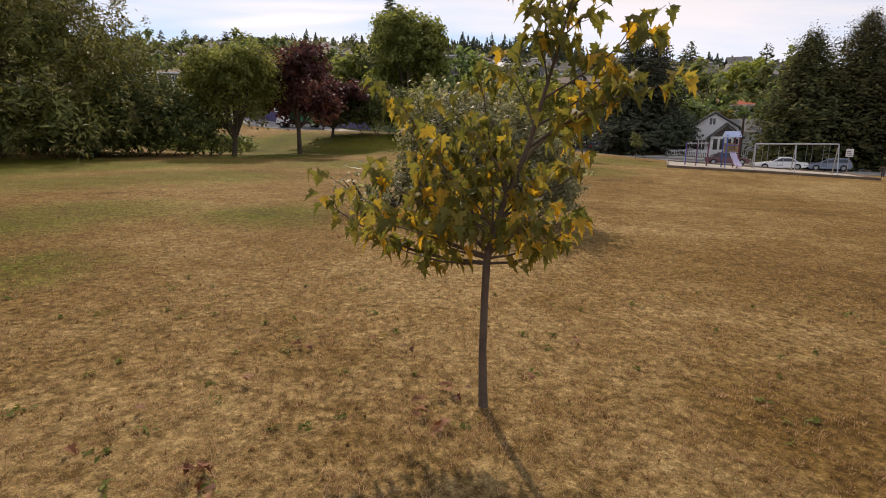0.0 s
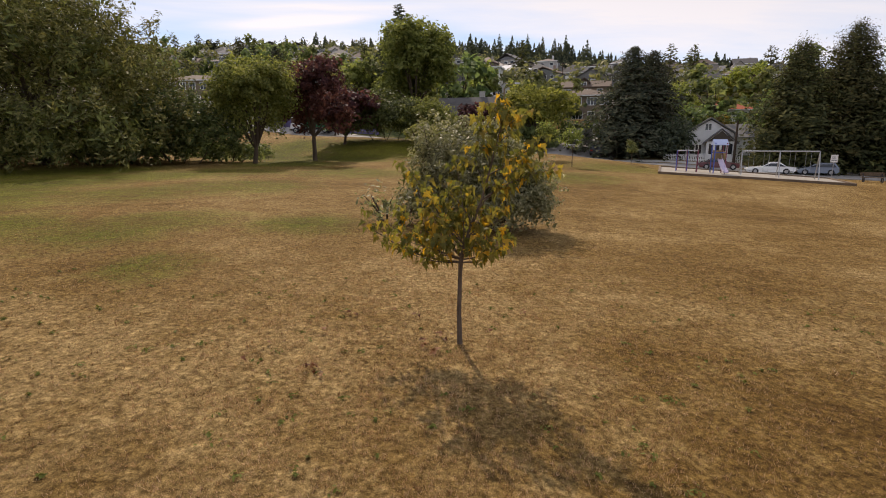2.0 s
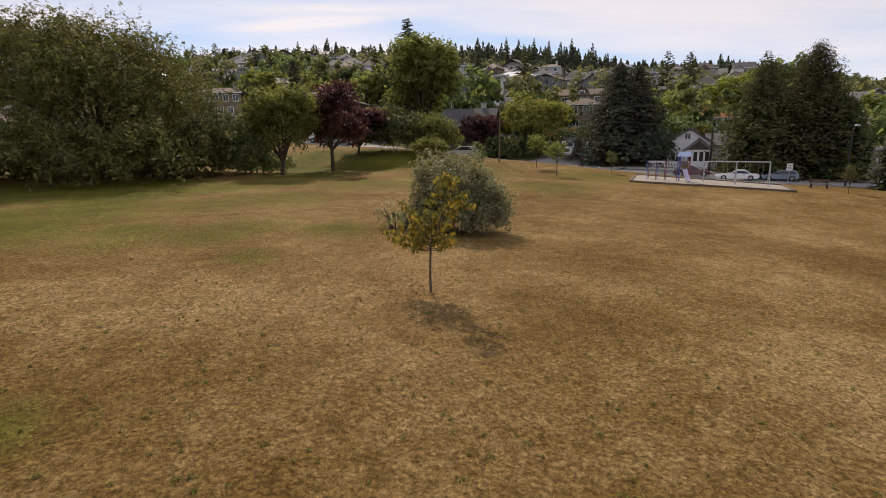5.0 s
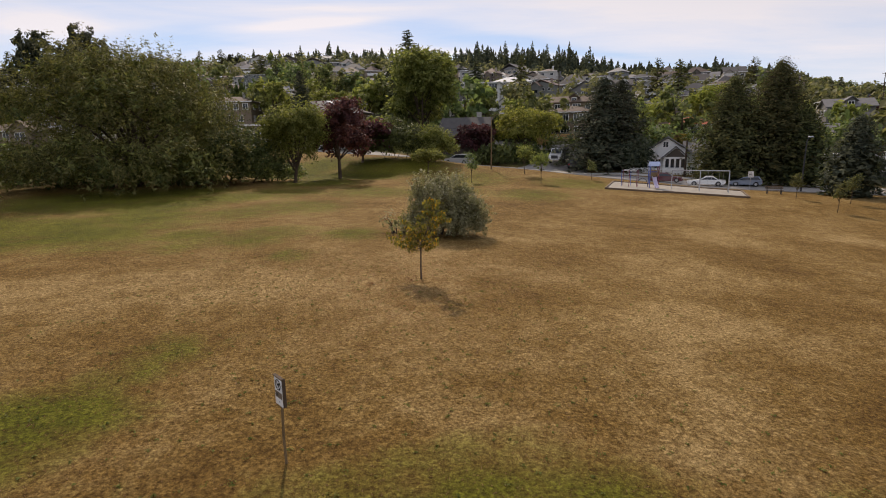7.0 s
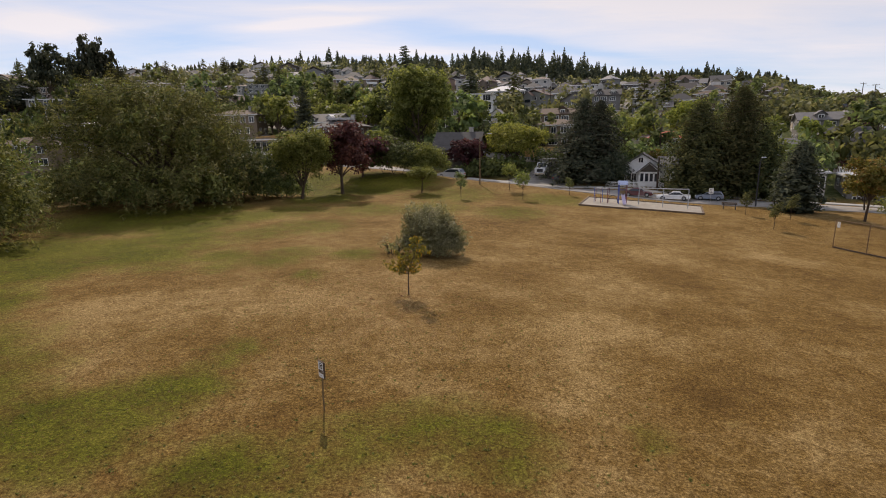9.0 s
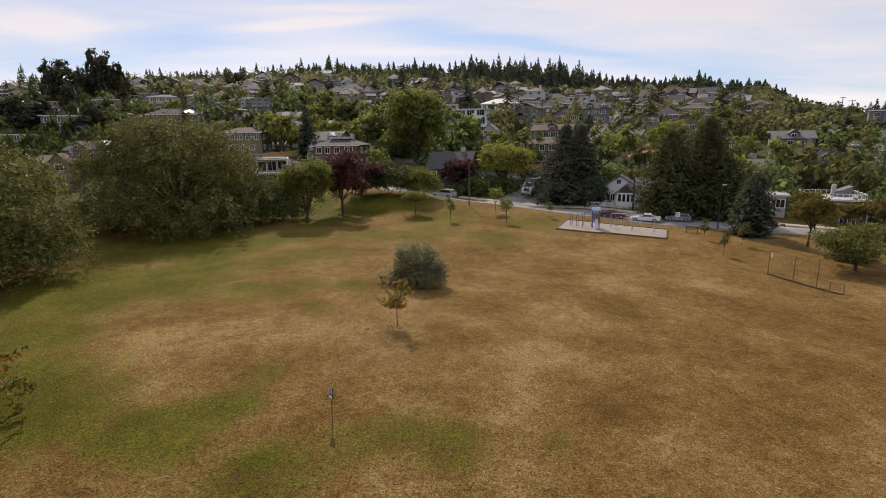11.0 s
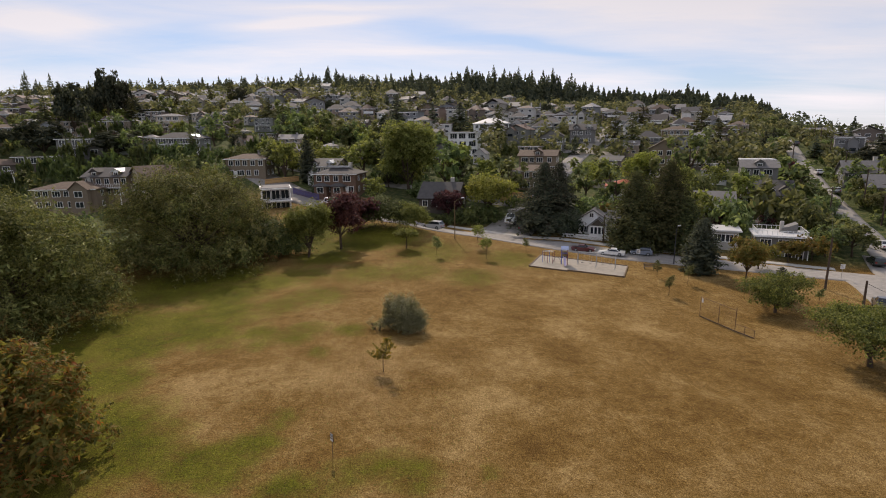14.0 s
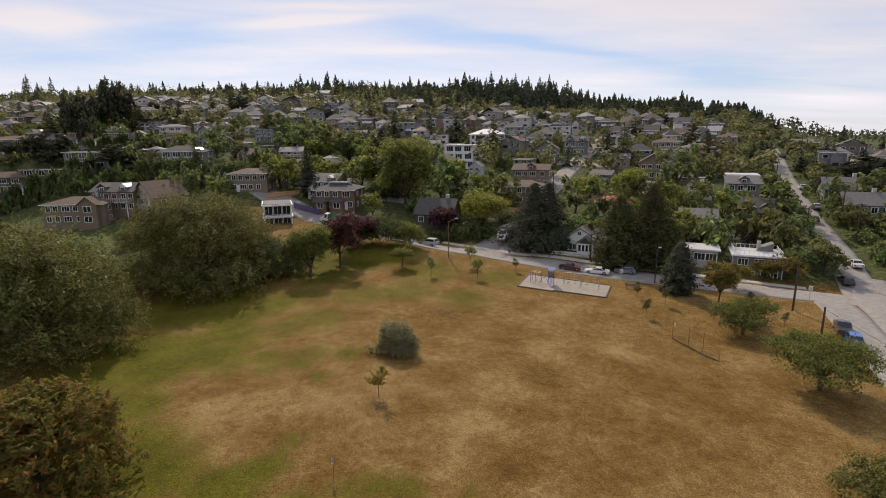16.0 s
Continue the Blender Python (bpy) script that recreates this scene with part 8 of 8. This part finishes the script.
# a wooded belt above the corner house
for i in range(80):
    v, s = rng.uniform(122, 162), rng.uniform(-125, -50)
    x, y = vs(v, s)
    if free(x, y, 5.0):
        plant((0, 1, 2, 2, 0)[int(rng.integers(5))], x, y, rng.uniform(0.65, 0.95), rng.uniform(0.9, 1.05))
# trees that rise between the farther houses
for i in range(860):
    v, s = rng.uniform(158, 335), rng.uniform(-480, 190)
    x, y = vs(v, s)
    if free(x, y, 4.2):
        q = rng.random()
        plant(0 if q < 0.3 else 1 if q < 0.58 else 2 if q < 0.86 else 7 if q < 0.95 else 9, x, y, rng.uniform(0.6, 1.05), rng.uniform(0.85, 1.1))
# hedges and round trees that crowd the climbing street
for side in (-1, 1):
    v = 84.0
    while v < 240:
        v += rng.uniform(3.6, 6.0)
        s = float(np.interp(v, (80, 96, 132, 165, 232), (58, 59, 58, 58.8, 62.6))) + side * rng.uniform(5.6, 7.4)
        x, y = vs(v, s)
        k = (4, 4, 5, 0, 4, 2, 4, 1)[int(rng.integers(8))]
        plant(k, x, y, rng.uniform(0.5, 0.85) if k in (4, 5) else rng.uniform(0.34, 0.5), rng.uniform(0.8, 1.1))
# woods and gardens on the slope east of the street
for i in range(150):
    v, s = rng.uniform(84, 260), rng.uniform(66, 130)
    x, y = vs(v, s)
    if free(x, y, 5.0):
        plant((0, 1, 4, 7, 1, 0, 4, 2)[int(rng.integers(8))], x, y, rng.uniform(0.42, 0.72), rng.uniform(0.75, 1.0))
# trees that stand over the upper western rows
for i in range(75):
    v, s = rng.uniform(205, 300), rng.uniform(-230, -85)
    x, y = vs(v, s)
    if free(x, y, 4.0):
        q = rng.random()
        plant(0 if q < 0.35 else 1 if q < 0.65 else 7, x, y, rng.uniform(1.0, 1.4) if q < 0.65 else rng.uniform(0.8, 1.0), rng.uniform(0.9, 1.1))
# broad trees and firs mixed along the western skyline
for i in range(210):
    v, s = rng.uniform(285, 345), rng.uniform(-620, -110)
    x, y = vs(v, s)
    q = rng.random()
    if q < 0.6:
        k = rng.uniform(1.1, 1.8)
        plant(int(rng.integers(2)), x, y, k, rng.uniform(0.75, 1.0))
    else:
        plant(8, x, y, rng.uniform(0.8, 1.3), rng.uniform(0.45, 0.75))
# tall firs that stand out along the crest: place along it, height
WEST_FIRS = ((-620, 29), (-529, 16), (-511, 21), (-527, 25), (-485, 20), (-496, 17), (-528, 13), (-421, 15), (-387, 13), (-362, 16), (-346, 13), (-349, 9), (-268, 12), (-276, 15), (-264, 20), (-272, 12), (-232, 21), (-235, 19), (-223, 15), (-227, 14), (-201, 14), (-200, 10), (-180, 15), (-177, 13), (-159, 18), (-159, 16))
EAST_FIRS = ((-146, 16), (-146, 14), (-130, 21), (-125, 17), (-116, 14), (-116, 22), (-100, 21), (-99, 17), (-91, 23), (-90, 18), (-79, 22), (-74, 22), (-65, 24), (-63, 18), (-50, 21), (-50, 17), (-41, 15), (-30, 11), (-18, 11), (-13, 12), (-7, 11), (6, 10), (12, 12), (17, 9), (21, 11), (27, 15), (30, 13), (34, 11), (39, 10), (48, 8), (55, 10), (63, 8), (71, 10), (76, 8), (78, 8), (84, 8))
GROVE_FIRS = []
for i, (s, top) in enumerate(WEST_FIRS + EAST_FIRS):
    v = (326, 341, 333, 349)[i % 4] + (38 if i >= len(WEST_FIRS) else 0)
    x, y = vs(v, s)
    GROVE_FIRS.append((x, y, top * 0.19 + 1.2, top))
    for q in range(3):
        x, y = vs(v + rng.uniform(2, 24), s + rng.normal() * 5)
        GROVE_FIRS.append((x, y, top * 0.17 + 1.4, top * rng.uniform(0.6, 0.9)))
# a thicket that closes the view above the street's end
for i in range(46):
    v = rng.uniform(238, 345)
    x, y = vs(v, 63.5 + rng.normal() * 5)
    plant(int(rng.integers(3)), x, y, rng.uniform(0.5, 0.8), rng.uniform(0.7, 0.95))
# firs and broad trees before the upper western houses
for i in range(44):
    v, s = rng.uniform(262, 312), rng.uniform(-240, -110)
    x, y = vs(v, s)
    if free(x, y, 3.0):
        h = rng.uniform(9, 15)
        GROVE_FIRS.append((x, y, h * 0.2 + 1.0, h))
# the closed woods behind them
for lo, hi, n, top in ((-142, -62, 60, 20), (-30, 85, 70, 11), (-240, -150, 26, 13), (-62, -30, 14, 13), (-330, -240, 16, 11)):
    for i in range(n):
        x, y = vs(rng.uniform(355, 390) if lo > -150 else rng.uniform(322, 352), rng.uniform(lo, hi))
        h = top * rng.uniform(0.6, 0.95)
        GROVE_FIRS.append((x, y, h * 0.18 + 1.2, h))
# lower firs along the crest
for i in range(120):
    v, s = rng.uniform(318, 400), rng.uniform(-620, 75)
    x, y = vs(v, s)
    top = float(np.interp(s, (-620, -300, -150, -120, -40, 0, 75), (10, 9, 10, 15, 14, 9, 7))) * rng.uniform(0.7, 1.05)
    wide = max(0.5, 0.9 * top / 19) * rng.uniform(0.8, 1.15)
    plant(8, x, y, wide, top / 19 / wide)


def garden_growth():
    """Shrubs, hedges and small trees between the farther houses, too many to count, as one mesh of leaf sprays."""
    rg = np.random.default_rng(37)
    P, N = [], []
    for i in range(5200):
        v = 150 + 200 * rg.random()
        s = rg.uniform(-480 - 0.4 * (v - 150), 140 + 0.6 * (v - 150))
        x, y = vs(v, s)
        if not free(x, y, 3.5):
            continue
        z = G(x, y)
        r, h = rg.uniform(0.9, 2.4), rg.uniform(1.4, 4.4)
        if rg.random() < 0.12:
            h *= 1.8
        n = 18
        d = rg.normal(size=(n, 3))
        d /= np.linalg.norm(d, axis=1, keepdims=True)
        d[:, 2] = np.abs(d[:, 2]) * 1.0
        P.append(np.array((x, y, z + h * 0.15)) + d * np.array((r, r, h * 0.85)) * rg.uniform(0.75, 1.1, (n, 1)))
        N.append(d + np.array((0, 0, 0.4)) + rg.normal(size=(n, 3)) * 0.4)
    for x, y, r, h in FAR_TREES:
        z = G(x, y)
        for q in range(6):
            # a crown of six uneven lobes
            n = 17
            c = rg.normal(size=3) * np.array((0.36 * r, 0.36 * r, 0.16 * h)) + np.array((x, y, z + h * 0.52))
            d = rg.normal(size=(n, 3))
            d /= np.linalg.norm(d, axis=1, keepdims=True)
            P.append(c + d * np.array((r * 0.5, r * 0.5, h * 0.30)) * rg.uniform(0.7, 1.15, (n, 1)))
            N.append(d + np.array((0, 0, 0.4)) + rg.normal(size=(n, 3)) * 0.4)
    me = leaf_mesh("garden_growth", np.concatenate(P), np.concatenate(N), 1.05, L_GARDEN, rg, 1.3)
    return tagged(new("garden_growth", me), "mixed green trees, hedges and shrubs between hillside houses", "garden greenery", kind="stuff")


garden_growth()


def far_woods():
    """The wooded skyline beyond the crest and across the valley: tapered crowns of many sprays, in one mesh."""
    rg = np.random.default_rng(31)
    P, N, Z = [], [], []
    for i in range(1050):
        q = rg.random()
        if q < 0.6:
            v, s = rg.uniform(345, 470), rg.uniform(-900, 80)
        else:
            v, s = rg.uniform(230, 620), rg.uniform(95, 620)
        x, y = vs(v, s)
        z = G(x, y)
        fir = rg.random() < (0.32 if s < 100 else 0.25)
        h = (rg.uniform(7, 11) if fir else rg.uniform(5.5, 9)) * (0.75 if 95 > s > -40 else 1.15 if s > 95 and v > 420 else 1)
        n = 34 if fir else 20
        f = rg.random(n)
        if fir:
            f[0] = 0.98
            r = h * 0.2 * (1 - f) + 0.08
        else:
            r = h * 0.42 * np.sqrt(np.clip(1 - (2 * f - 1) ** 2, 0.02, 1))
        Z.append(0.35 + 1.35 * (1 - f) if fir else np.full(n, 1.7))
        a = rg.uniform(0, 6.283, n)
        P.append(np.stack([x + r * np.cos(a), y + r * np.sin(a), z + 0.6 + h * f], 1))
        N.append(np.stack([np.cos(a), np.sin(a), 0.6 + rg.normal(size=n) * 0.3], 1))
    for x, y, r0, h in FAR_FIRS + GROVE_FIRS:
        # whorls of boughs that shorten towards the tip
        n = int(90 + 9 * h)
        f = rg.random(n) ** 1.1
        f[0], f[1], f[2] = 0.99, 0.96, 0.92
        tier = 0.72 + 0.28 * np.cos(f * h * 2.6 + rg.random() * 6)
        r = r0 * 1.75 * (1 - f) ** 0.95 * tier * rg.uniform(0.4, 1.0, n) + 0.05
        a = rg.uniform(0, 6.283, n)
        z = G(x, y)
        Z.append(0.5 + 1.6 * (1 - f))
        P.append(np.stack([x + r * np.cos(a), y + r * np.sin(a), z + 0.2 + h * f - 0.3 * r], 1))
        N.append(np.stack([np.cos(a) + rg.normal(size=n) * 0.3, np.sin(a) + rg.normal(size=n) * 0.3, 0.3 + rg.normal(size=n) * 0.3], 1))
    me = leaf_mesh("far_woods", np.concatenate(P), np.concatenate(N), np.concatenate(Z), L_CONIFER, rg, 1.6)
    return tagged(new("far_woods", me), "dark wooded skyline of firs and broadleaf trees", "woods", kind="stuff")


far_woods()
